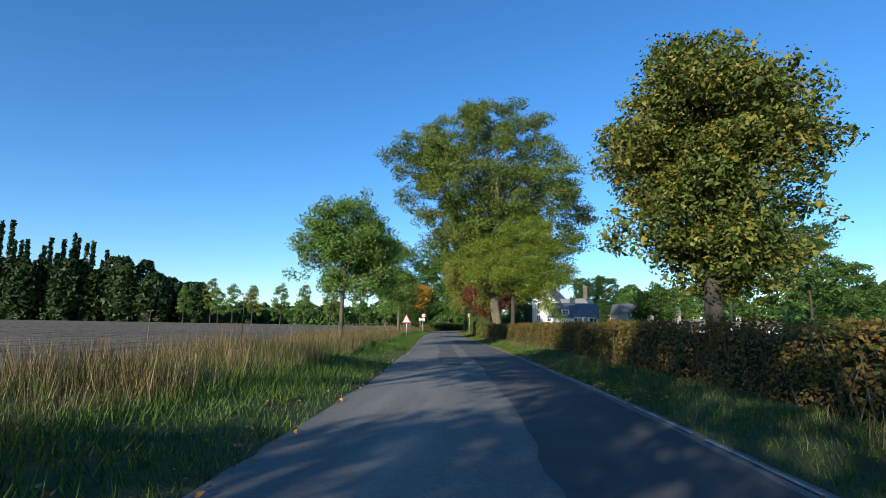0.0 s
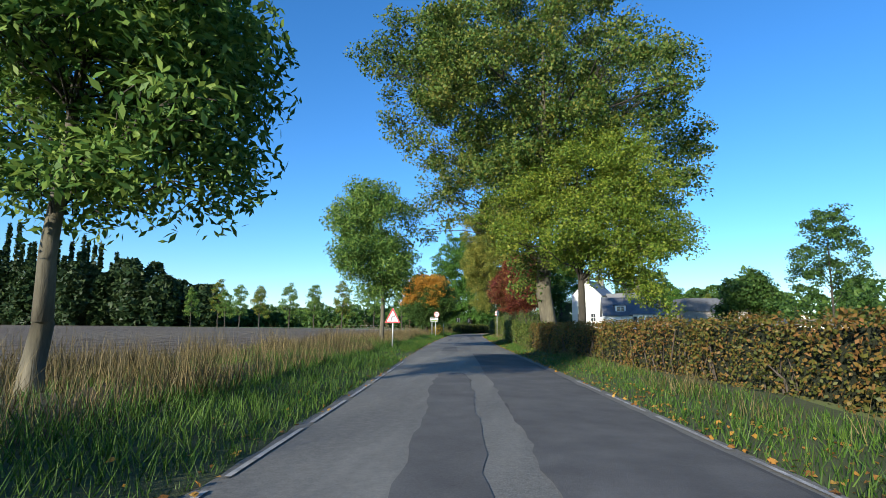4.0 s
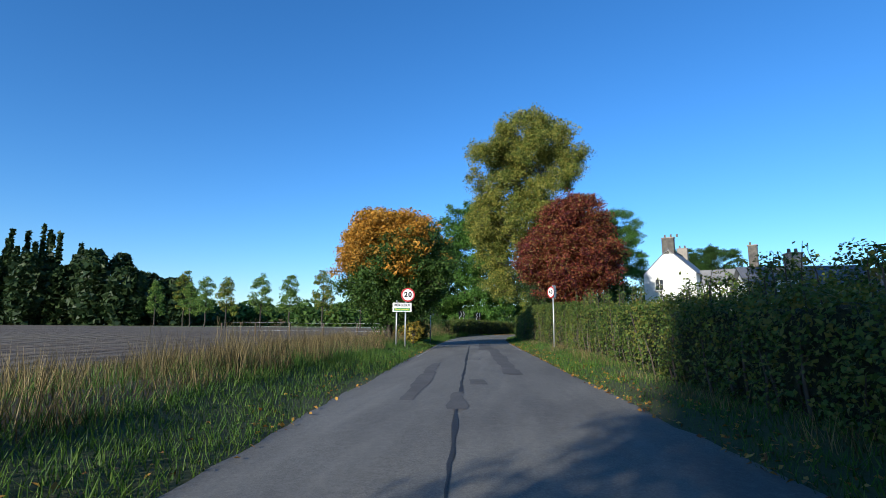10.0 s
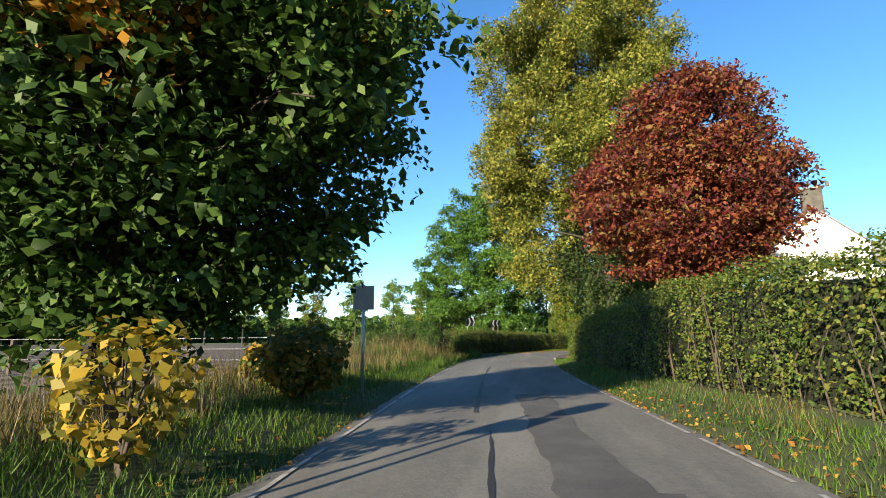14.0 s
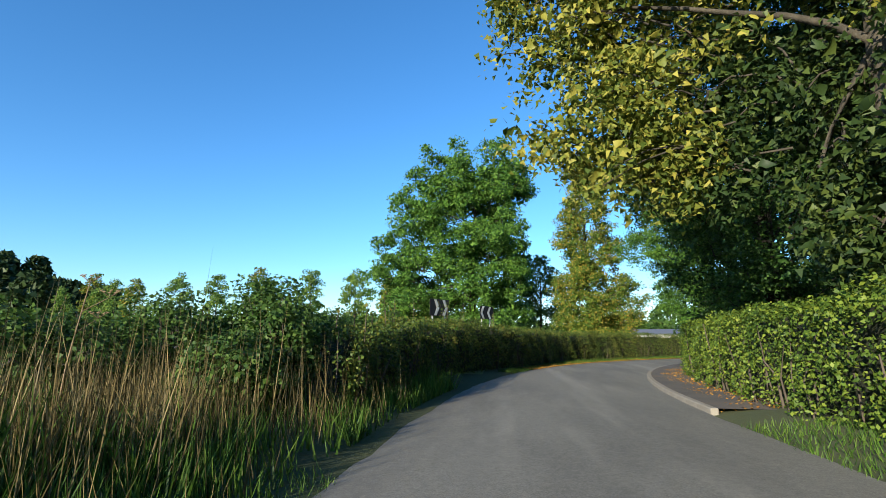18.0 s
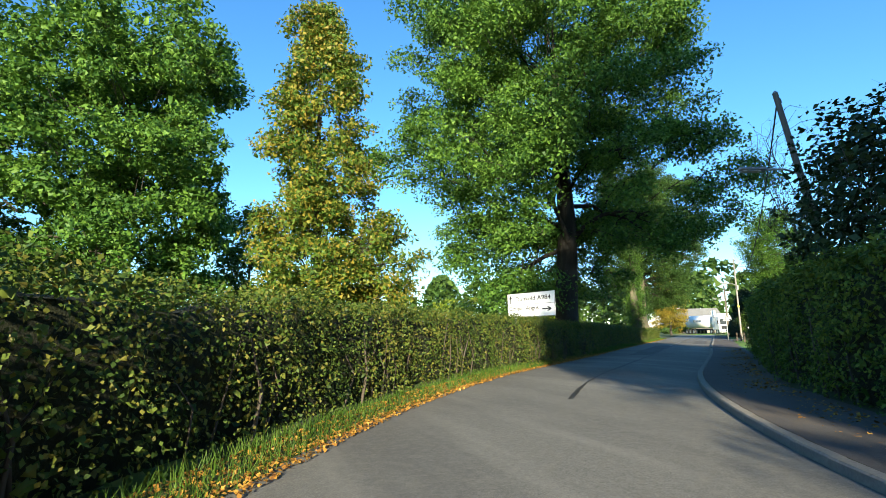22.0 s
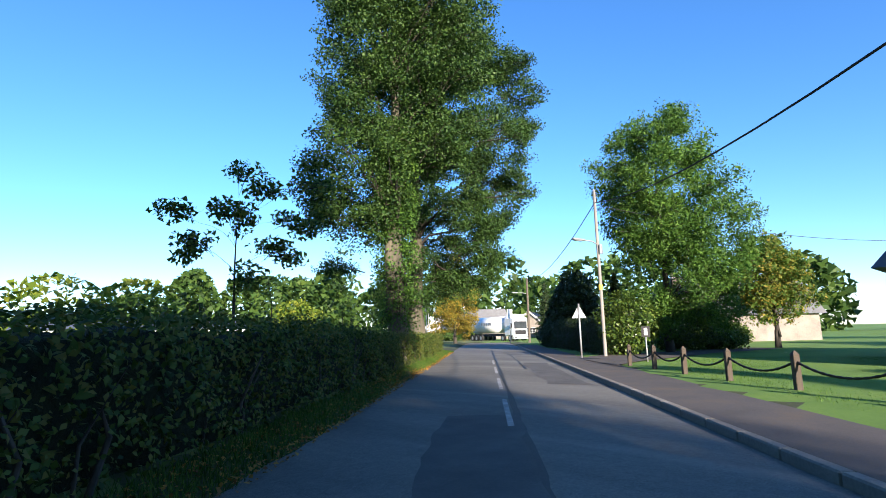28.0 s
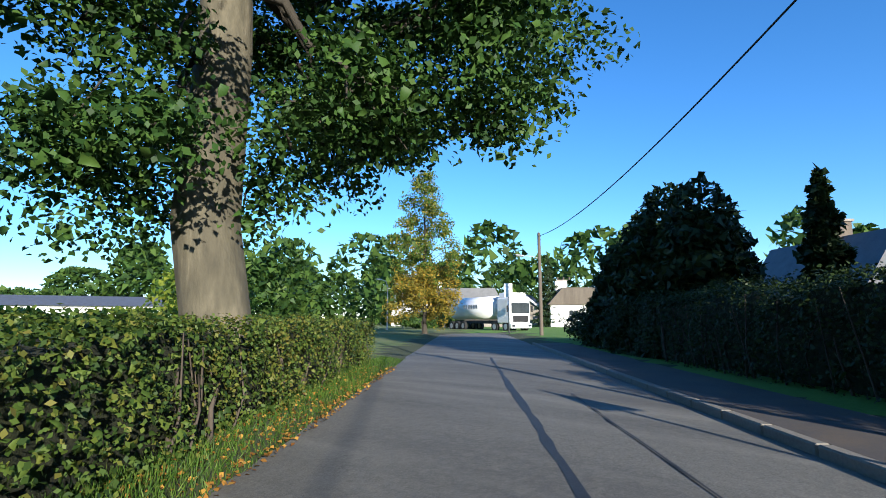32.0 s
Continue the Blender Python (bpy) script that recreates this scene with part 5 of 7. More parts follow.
# bend warning: red triangle, on one post
t = thing("warning_sign", "red and white triangular bend-ahead road sign on a grey post", "road sign", (-7.42, 49.3, 0.3), facing(-0.17, -1))
posts(t, [0.0], 2.02, depth=0.06)
tri = [(-0.45, 1.22), (0.45, 1.22), (0.03, 2.0), (-0.03, 2.0)]
part("backing", prism(tri, 0.0, 0.02), M["sign_back"], t)
part("border", prism([(-0.44, 1.226), (0.44, 1.226), (0.025, 1.992), (-0.025, 1.992)], -0.004, 0.0), M["sign_red"], t, "red border")
part("face", prism([(-0.325, 1.3), (0.325, 1.3), (0.0, 1.87)], -0.008, -0.004), M["sign_white"], t, "white face")
part("symbol", prism([(-0.07, 1.33), (-0.01, 1.33), (-0.01, 1.5), (0.03, 1.55), (0.08, 1.555), (0.08, 1.515), (0.15, 1.58), (0.08, 1.645), (0.08, 1.605), (0.0, 1.6), (-0.07, 1.51)], -0.012, -0.008), M["sign_black"], t, "black bend arrow")

# village and speed sign
t = thing("village_sign", "white village name board and round 20 speed sign on posts", "road sign", (-10.7, 88.8, 0.35), facing(0.42, -1))
posts(t, [-0.28, 0.2], 2.3, 0.04, depth=0.09)
part("plate", box(-0.52, 0.52, 0.0, 0.03, 1.68, 2.18, 0.012), M["sign_white"], t, "white name plate")
for zz in (1.684, 2.166):
    part("rim", box(-0.51, 0.51, -0.005, -0.001, zz, zz + 0.01), M["sign_black"], t)
for xx in (-0.515, 0.505):
    part("rim", box(xx, xx + 0.01, -0.005, -0.001, 1.696, 2.164), M["sign_black"], t)
writing("MEIKLEOUR", 0.2, t, (0.0, -0.006, 2.045), M["sign_black"], 0.003, width=0.84)
part("strip", box(-0.43, 0.43, -0.006, -0.001, 1.75, 1.89), M["sign_green"], t, "green strip")
writing("Please drive safely", 0.11, t, (0.0, -0.009, 1.82), M["sign_yellow"], 0.002, width=0.78)
part("roundel_back", disc(0.375, 0.02, 0.04), M["sign_back"], t, loc=(0.3, 0, 2.6))
part("roundel_ring", disc(0.372, 0.0, 0.02), M["sign_red"], t, "red ring", loc=(0.3, 0, 2.6))
part("roundel_face", disc(0.295, -0.004, 0.0), M["sign_white"], t, "white face", loc=(0.3, 0, 2.6))
for dx, digit in ((-0.11, "2"), (0.11, "0")):
    writing(digit, 0.38, t, (0.3 + dx, -0.007, 2.6), M["sign_black"], 0.016, name="digit", width=0.185)

# sign on the other side, half turned away
t = thing("speed_sign", "round red-ringed speed sign half turned away beside the hedge", "road sign", (-2.8, 90.6, 0.2), facing(-1.0, -0.12))
posts(t, [0.0], 3.35, 0.04, depth=0.12)
TURNED = (0, 0, 24)
part("roundel_back", disc(0.32, 0.02, 0.04), M["sign_back"], t, loc=(0, 0.0, 2.98), rot=TURNED)
part("roundel_ring", disc(0.318, 0.0, 0.02), M["sign_red"], t, "red ring", loc=(0, 0, 2.98), rot=TURNED)
part("roundel_face", disc(0.25, -0.004, 0.0), M["sign_white"], t, "white face", loc=(0, 0, 2.98), rot=TURNED)
for dx, digit in ((-0.09, "4"), (0.09, "0")):
    num = writing(digit, 0.3, t, (0, 0, 2.98), M["sign_black"], 0.012, name="digit", width=0.155)
    num.matrix_basis = pose(0, 0, 2.98, *TURNED) @ pose(dx, -0.007, 0, 90)
part("rear_roundel", disc(0.375, 0.2, 0.22), M["sign_back"], t, "bare grey back of a second roundel", loc=(0, 0.02, 2.98), rot=(0, 0, -22))

# small square sign seen from behind by the stones
t = thing("notice_sign", "small dark square sign on a thin post in long grass", "road sign", (-10.7, 98.6, 0.3), facing(0.2, -1))
posts(t, [0.0], 2.3, 0.035, depth=0.05)
part("board", box(-0.24, 0.24, 0.0, 0.03, 1.75, 2.3, 0.01), M["sign_back"], t)


def gatepost(loc, h, w, seed):
    rng = np.random.default_rng(seed)
    s = thing("gatepost", "rough weathered standing stone gatepost in the grass", "gatepost", loc, rng.uniform(0, 40), group="stone gateposts")
    bm = bmesh.new()
    bmesh.ops.create_cube(bm, size=1.0)
    bmesh.ops.subdivide_edges(bm, edges=bm.edges[:], cuts=5, use_grid_fill=True)
    for v in bm.verts:
        k = 1 - 0.16 * (v.co.z + 0.5) ** 3
        n = noise.noise(v.co * 2.2 + Vector((seed, 0, 0))) * 0.1
        v.co = Vector((v.co.x * w * k * (1 + n), v.co.y * w * 0.8 * k * (1 + n), (v.co.z + 0.5) * h * (1 + n * 0.3) - 0.15))
    part("shaft", bm, M["old_stone"], s, smooth=True)


gatepost((-13.6, 100.6, 0.3), 1.35, 0.55, 3)
gatepost((-14.8, 107.4, 0.3), 1.3, 0.5, 5)

def dry_stalk(x, y, h, seed):
    rng = np.random.default_rng(seed)
    t = thing("dry_stalk", "tall dead hogweed stalk standing in the dry grass", "dead weed", (x, y, ground_z(x, y)), group="dead hogweed stalks")
    lx, ly = rng.normal(0, 0.06, 2) * h
    stem = np.array([(0, 0, -0.1), (lx * 0.3, ly * 0.3, h * 0.45), (lx, ly, h)])
    tube("stem", [(stem, np.array([0.014, 0.011, 0.007]))], M["stalk"], t, sides=5)
    for k in range(3):
        z = h * (1.0, 0.8, 0.66)[k]
        a = rng.uniform(0, 6.28)
        reach = 0.0 if k == 0 else 0.16 * h
        foot = np.array([np.interp(z, stem[:, 2], stem[:, c]) for c in range(3)])
        head = foot + [math.cos(a) * reach, math.sin(a) * reach, 0.1 * h if k else 0.0]
        rays = [(np.stack([foot, head]), np.array([0.006, 0.004]))] if k else []
        for b in np.linspace(0, 6.28, 9)[:-1]:
            q = head + [math.cos(b) * 0.1, math.sin(b) * 0.1, 0.06 + rng.uniform(0, 0.03)]
            rays.append((np.stack([head, q]), np.array([0.003, 0.003])))
            rays.append((np.stack([q - [0.02, 0, 0], q + [0.02, 0, 0.01]]), np.array([0.008, 0.008])))
        tube("umbel", rays, M["stalk"], t, sides=4)


M["stalk"] = surface("stalk", [(0.12, 0.085, 0.045), (0.26, 0.19, 0.11)], 4, 40, 0.9)
for k, (x, y, h) in enumerate([(-6.1, 12.8, 1.55), (-11.8, 17.6, 1.20), (-10.9, 56.7, 1.35), (-13.3, 58.0, 1.00), (-21.1, 91.3, 1.00), (-16.7, 87.1, 1.10), (-8.6, 60.4, 1.50), (-12.7, 27.4, 1.00), (-14.6, 117.7, 1.90), (-16.3, 121.6, 1.10), (-14.0, 89.5, 0.90), (-12.4, 65.0, 1.00)]):
    dry_stalk(x, y, h, 700 + k)

# field fence by the stones
t = thing("field_fence", "leaning wooden post and wire fence beside the field", "fence", (0, 0, 0))
for k in range(5):
    x, y = -17.0 - k * 2.6, 101.5 - k * 0.4
    part("fence_post", box(-0.05, 0.05, -0.05, 0.05, -0.3, 1.1, 0.01), M["wood_post"], t, loc=(x, y, 0.35), rot=(3 * (k % 2), 2, 0))
for zz in (0.55, 0.85, 1.15):
    tube("wire", [(np.array([(-13.8, 100.7, 0.3 + zz), (-20, 101, 0.3 + zz), (-27.4, 99.9, 0.35 + zz)]), np.full(3, 0.006))], M["galv"], t, sides=4)


def chevron_board(loc, rz, w=1.45, h=0.66, turn=1):
    t = thing("chevron_sign", "black and white sharp bend chevron board above the hedge", "road sign", loc, rz, group="bend chevrons")
    posts(t, [-w * 0.32, w * 0.32], 2.36 + h * 0.9, 0.04, depth=0.07)
    part("board", box(-w / 2, w / 2, 0, 0.025, 2.35, 2.35 + h, 0.01), M["sign_black"], t)
    z0, z1, zm = 2.37, 2.33 + h, 2.35 + h / 2
    for x in (-0.45, 0.22):
        part("chevron", prism([(turn * p, z) for p, z in ((x, z0), (x + 0.2, z0), (x + 0.42, zm), (x + 0.2, z1), (x, z1), (x + 0.22, zm))], -0.006, -0.002), M["sign_white"], t, "white chevron")
    return t


chevron_board((-12.05, 136.5, 0.2), facing(0.85, -0.5), 1.5, 0.8)
chevron_board((-9.9, 140.3, 0.2), facing(0.85, -0.5), 1.35, 0.7, -1)

# direction sign
t = thing("direction_sign", "large white direction sign with black arrows behind the hedge", "road sign", (8.04, 159.84, 0.02), facing(-2.71, -0.72))
posts(t, [-1.0, 0.45], 2.75, 0.055, depth=0.1)
part("board", box(-1.4, 1.4, 0.0, 0.035, 1.9, 2.88, 0.015), M["sign_white"], t, "white board")
for zz in (1.905, 2.40, 2.865):
    part("rule", box(-1.385, 1.385, -0.005, -0.001, zz, zz + 0.014), M["sign_black"], t)
for xx in (-1.39, 1.378):
    part("rule", box(xx, xx + 0.012, -0.005, -0.001, 1.92, 2.865), M["sign_black"], t)
writing("Dunkeld A984", 0.25, t, (0.15, -0.006, 2.63), M["sign_black"], 0.003, width=2.05)
writing("Coupar Angus", 0.23, t, (-0.4, -0.006, 2.25), M["sign_black"], 0.003, width=1.78)
writing("A984", 0.22, t, (-1.0, -0.006, 2.02), M["sign_black"], 0.003, width=0.58)
part("arrow_up", prism([(-1.215, 2.45), (-1.165, 2.45), (-1.165, 2.7), (-1.105, 2.62), (-1.105, 2.69), (-1.19, 2.81), (-1.275, 2.69), (-1.275, 2.62), (-1.215, 2.7)], -0.006, -0.002), M["sign_black"], t)
part("arrow_right", prism([(0.66, 2.16), (0.66, 2.21), (1.05, 2.21), (0.96, 2.27), (1.06, 2.27), (1.22, 2.185), (1.06, 2.10), (0.96, 2.10), (1.05, 2.16)], -0.006, -0.002), M["sign_black"], t)

for o in t.children:
    o.matrix_basis = Matrix.Translation((0, 0, -0.13)) @ Matrix.Diagonal((1.0, 1.0, 1.08, 1.0)) @ o.matrix_basis

# warning sign by the village footpath, seen from behind and edge
t = thing("warning_sign", "triangular road sign on pale grey footpath post, its back showing", "road sign", (40.9, 177.05, 0.05), facing(0.75, 0.66))
posts(t, [0.0], 2.5, 0.04, depth=0.05)
part("backing", prism([(-0.33, 1.85), (0.33, 1.85), (0.02, 2.42), (-0.02, 2.42)], 0.0, 0.015), M["sign_back"], t, "bare metal back")
part("face", prism([(-0.3, 1.87), (0.3, 1.87), (0.0, 2.38)], -0.004, 0.0), M["sign_white"], t, "white face")
part("clamp", box(-0.09, 0.09, 0.015, 0.07, 2.02, 2.07, 0.005), M["galv"], t)
t = thing("path_sign", "small black footpath sign with a white panel on a post", "road sign", (38.6, 173.0, 0.1), facing(-0.75, -0.66))
posts(t, [0.0], 1.2, 0.025, depth=0.04)
part("board", box(-0.16, 0.16, 0, 0.02, 0.95, 1.35, 0.005), M["sign_black"], t)
part("panel", box(-0.06, 0.06, -0.004, -0.001, 1.02, 1.28), M["sign_white"], t)


# ---- poles and cables ----
def pole(loc, h, label, lamp=None, r=0.12, lean=(0, 0), wood="wood_pole"):
    t = thing("utility_pole", label, "utility pole", loc)
    tube("shaft", [(np.array([(0, 0, -0.4), (lean[0] * 0.5, lean[1] * 0.5, h * 0.5), (lean[0], lean[1], h)]), np.array([r, r * 0.9, r * 0.75]))], M[wood], t, sides=12)
    part("cap", cyl(r * 0.85, r * 0.2, h, h + 0.08, 12, lean), M["galv"], t)
    for dz in (0.25, 0.5):
        part("insulator", cyl(0.05, 0.03, h - dz, h - dz + 0.12, 10, (lean[0] + 0.16, lean[1])), M["sign_black"], t)
    if lamp:
        z, dx, dy = lamp
        ox, oy = lean[0] * z / h, lean[1] * z / h
        tube("lamp_arm", [(np.array([(ox, oy, z - 0.15), (ox + dx * 0.4, oy + dy * 0.4, z), (ox + dx, oy + dy, z + 0.03)]), np.full(3, 0.028))], M["galv"], t)
        a = math.degrees(math.atan2(dy, dx))
        part("lamp_head", box(-0.05, 0.62, -0.09, 0.09, -0.04, 0.05, 0.02), M["sign_back"], t, "grey street lamp head", loc=(ox + dx, oy + dy, z + 0.04), rot=(0, -4, a))
        part("lens", box(0.1, 0.55, -0.08, 0.08, -0.075, -0.05, 0.01), M["glass_lamp"], t, loc=(ox + dx, oy + dy, z + 0.04), rot=(0, -4, a))
    return t


pole((9.02, 147.67, 0.1), 7.68, "leaning dark wooden utility pole with a street lamp", (5.31, -0.7, 0.45), 0.095, (0.81, 1.68))
p2 = pole((42.0, 176.45, 0.1), 7.9, "weathered pale grey wooden utility pole with street lamp and cable box", (5.4, -0.7, 0.33), 0.085, wood="wood_grey")
part("cable_box", box(-0.1, 0.1, -0.2, -0.1, 4.8, 5.25, 0.02), M["galv"], p2)
part("band", cyl(0.095, 0.095, 3.1, 3.35, 12), M["sign_yellow"], p2, "yellow reflective band")
pole((68.5, 199.4, 0.1), 7.3, "wooden utility pole at the road junction", (5.6, -1.0, 0.7), 0.14)


def cable(a, b, sag, r=0.022):
    u = np.linspace(0, 1, 24)
    p = np.outer(1 - u, a) + np.outer(u, b)
    p[:, 2] -= sag * 4 * u * (1 - u)
    t = thing("overhead_cable", "black overhead cable strung between wooden poles", "cable", group="overhead cables")
    tube("strand", [(p, np.full(24, r))], M["cable"], t, sides=5)


cable((9.82, 149.35, 7.4), (42.0, 176.45, 7.4), 2.4)
cable((42.0, 176.45, 7.4), (68.5, 199.4, 7.2), 1.0)
cable((42.0, 176.45, 7.3), (62.0, 165.0, 6.2), 0.6, 0.014)


# ---- kerbs, footpath, lines ----
S_K0, S_K1 = S(-8.05, 119.5), S(20, 164.7)


def kerb_row(label, s0, s1, off, step=0.92):
    k = thing("kerb", label, "kerb", kind="structure")
    me0 = None
    for s in np.arange(s0, s1, step):
        x, y, _ = along(s + step / 2, off, 0.0)
        tx, ty = np.interp(s, RUN, TANG[:, 0]), np.interp(s, RUN, TANG[:, 1])
        if me0 is None:
            bm = box(-step / 2 + 0.008, step / 2 - 0.008, -0.075, 0.075, -0.15, 0.115, 0.018)
            ob = part("kerbstone", bm, M["kerb"], k)
            me0 = ob.data
        else:
            ob = child("kerbstone", me0, k)
        ob.matrix_basis = pose(x, y, 0.0, 0, 0, math.degrees(math.atan2(ty, tx)))


kerb_row("worn concrete kerb with fallen leaves inside the bend", S_K0 + 3, S_K1, -HALF - 0.05)
kerb_row("concrete kerb beside the village footpath", S(22, 166.4), S(57, 196), -HALF - 0.05)
ribbon("footpath", S_K0 + 3, S_K1 + 2, -HALF - 0.125, -4.4, 0.11, M["tarmac_path"], "narrow leaf-strewn tarmac footpath beside the bend", "pavement", 0.6, cols=4)
ribbon("footpath", S_K1 + 2, S(57, 196), -HALF - 0.125, -4.35, 0.11, M["tarmac_path"], "dark tarmac footpath beside the village road", "pavement", 0.6, cols=4)
litter("brown leaves gathered on the footpath in the bend", 4200, S_K0 + 3, S_K1, -HALF - 0.2, -4.2, 75, 0.05)

EDGE_A = np.array([(36.7, 173.3), (41.0, 173.3), (45.8, 172.9), (52.0, 171.6)])
EDGE_B = np.array([(39.6, 176.2), (42.0, 177.3), (46.5, 175.4), (53.0, 173.6)])
u = np.linspace(0, 3, 25)
apron = np.stack([np.stack([np.interp(u, np.arange(4), (EDGE_A * (1 - w) + EDGE_B * w)[:, c]) for c in (0, 1)], 1) for w in np.linspace(0, 1, 9)], 0).reshape(-1, 2)
av = [(x, y, max(ground_z(x, y), 0.1) + 0.03) for x, y in apron]
af = [(r_ * 25 + c, r_ * 25 + c + 1, (r_ + 1) * 25 + c + 1, (r_ + 1) * 25 + c) for r_ in range(8) for c in range(24)]
tagged(new("footpath", mesh("footpath", np.array(av), np.array(af), [M["tarmac_path"]])), "leaf-strewn tarmac path between lawn and laurels", "pavement", kind="structure")

M["line"] = surface("line", [(0.10, 0.097, 0.09), (0.32, 0.31, 0.29), (0.58, 0.57, 0.54)], 5, 38, 0.7, bump=0.2)
for k in range(12):
    s = S(25.3, 169.2) + k * 4.75
    if s + 2 < S(40.0, 181.6):
        ribbon("lane_dash", s, s + 3.1, 0.035, -0.055, 0.056, M["line"], "", "", 0.5, parent=road)
for s0, s1, o in [(S(0, 2), S(-2, 36), -HALF + 0.16), (S(-6.5, 84), S(-8, 113), HALF - 0.22), (S(-6.8, 90), S(-8, 106), -HALF + 0.2), (S(-1, 24), S(-3, 44), HALF - 0.2)]:
    for s in np.arange(s0, s1 - 2, 2.6):
        ribbon("edge_line", s, s + 2.2, o + 0.03, o - 0.03, 0.022, M["line"], "", "", 0.55, parent=road)
M["tar"] = surface("tar", [(0.014, 0.014, 0.014), (0.035, 0.034, 0.033)], 3, 30, 0.6, bump=0.3)
M["patch"] = surface("patch", [(0.05, 0.048, 0.046), (0.085, 0.082, 0.077), (0.13, 0.124, 0.115)], 1.2, 45, 0.85, bump=0.5)


def seam(s0, s1, off, w, seed):
    ribbon("seam", s0, s1, ragged(off + w, 0.05, seed), ragged(off - w, 0.05, seed + 40), 0.0535, M["tar"], "", "", 0.4, parent=road)


seam(S(1.8, 148.8), S(50, 190), -0.15, 0.045, 5)
seam(S(-4.6, 58), S(-7.2, 95), 0.35, 0.03, 6)
seam(S(-7.2, 97), S(-8, 112), 0.6, 0.025, 7)
seam(S(34, 176.5), S(44, 185), -1.1, 0.02, 8)
M["dark_lane"] = surface("dark_lane", [(0.035, 0.034, 0.034), (0.06, 0.058, 0.056), (0.09, 0.086, 0.08)], 0.7, 50, 0.85, bump=0.5)
ribbon("resurfaced_lane", S(1, -12), S(-3.4, 48), ragged(-0.35, 0.1, 17), ragged(-HALF + 0.3, 0.08, 18), 0.003, M["dark_lane"], "darker resurfaced strip of one lane", "", 0.5, parent=road, cols=7, camber=True)
OQ, SQ = 0.09, S(-6.61, 82.12)
for a, b, c, d in ((0.0, 0.05, 0.28, -0.28), (0.75, 0.8, 0.28, -0.28), (0.05, 0.75, 0.28, 0.24), (0.05, 0.75, -0.24, -0.28)):
    ribbon("patch_seal", SQ + a, SQ + b, OQ + c, OQ + d, 0.0545, M["tar"], "", "", (b - a) / 2, parent=road)
r = R(91)
for s0, s1, o0, o1 in [(S(-3.6, 50), S(-4.3, 57), 1.2, 0.4), (S(-4.4, 58), S(-4.9, 64), 0.6, -0.6), (S(-5.4, 70), S(-5.5, 72), 0.5, 0.2), (S(-5.7, 73.6), S(-5.8, 74.6), 0.15, -0.2),
                       (S(-5.8, 76), S(-7.0, 92), -0.75, -1.25), (S(-5.5, 71), S(-6.2, 80), 1.5, 1.15), (S(-6.9, 90), S(-7.6, 100), -0.2, -1.0), (S(-1.0, 23), S(-2.6, 40), -0.3, -2.3),
                       (S(-0.5, 18), S(-2.2, 37), 1.0, 0.2), (S(15, 160.4), S(26, 170), 1.0, -0.1), (S(30, 173), S(37, 179), -1.2, -2.2)]:
    sd = int(r.integers(1, 999))
    ribbon("patch", s0, s1, ragged(o0, 0.12, sd), ragged(o1, 0.12, sd + 7), 0.0045 + 0.0007 * (sd % 3), M["patch"], "", "", 0.35, parent=road, cols=5, camber=True)


# ---- chain bollards round the lawn ----
POSTS = [(36.9, 172.9), (35.6, 171.5), (34.2, 170.1), (32.8, 168.6), (31.4, 167.0), (30.0, 165.3), (28.8, 163.7), (27.9, 162.2), (30.0, 161.3), (32.4, 160.9), (34.8, 160.6)]
first = thing("bollard", "square wooden bollard holding a chain around the lawn", "bollard", (*POSTS[0], ground_z(*POSTS[0])), 40, group="lawn bollards")
bm = box(-0.06, 0.06, -0.06, 0.06, -0.3, 0.66, 0.01)
part("post", bm, M["wood_post"], first)
cap = bmesh.new()
bmesh.ops.create_cone(cap, cap_ends=True, segments=4, radius1=0.088, radius2=0.015, depth=0.08, matrix=pose(0, 0, 0.7, 0, 0, 45))
part("cap", cap, M["wood_post"], first)
for x, y in POSTS[1:]:
    copy_thing(first, pose(x, y, ground_z(x, y), 0, 0, 40 + (x * 13) % 9))
for (x0, y0), (x1, y1) in zip(POSTS, POSTS[1:]):
    a, b = np.array([x0, y0, ground_z(x0, y0) + 0.54]), np.array([x1, y1, ground_z(x1, y1) + 0.54])
    u = np.linspace(0, 1, 26)
    p = np.outer(1 - u, a) + np.outer(u, b)
    p[:, 2] -= 0.24 * 4 * u * (1 - u)
    t = thing("chain", "black drooping chain between two lawn bollards", "chain", group="lawn chains")
    tube("strand", [(p, 0.02 + 0.009 * (np.arange(26) % 2))], M["chain"], t, sides=6)
blades("lawn_grass", "short mown grass on the village lawn", 32000, S(24, 168), S(36, 178.2), -5.0, -14.0, 0.06, "grass_lawn", 69, 0.014)
t = thing("planter", "pale stone planter with yellow ornamental grass on the lawn", "planter", (36.3, 163.5, 0.12), 20)
part("trough", box(-0.55, 0.55, -0.25, 0.25, -0.05, 0.42, 0.03), M["harl"], t)
g = R(97)
c = np.stack([g.normal(0, 0.35, 1500), 0.5 + g.normal(0, 0.3, 1500), g.uniform(0.05, 0.75, 1500)], 1)
v, f = leaves_arrays(g, c, 0.05, length=5, flat=0)
child("plant", mesh("plant", v, f, [M["leaf_yellow"]]), t, kind="stuff")


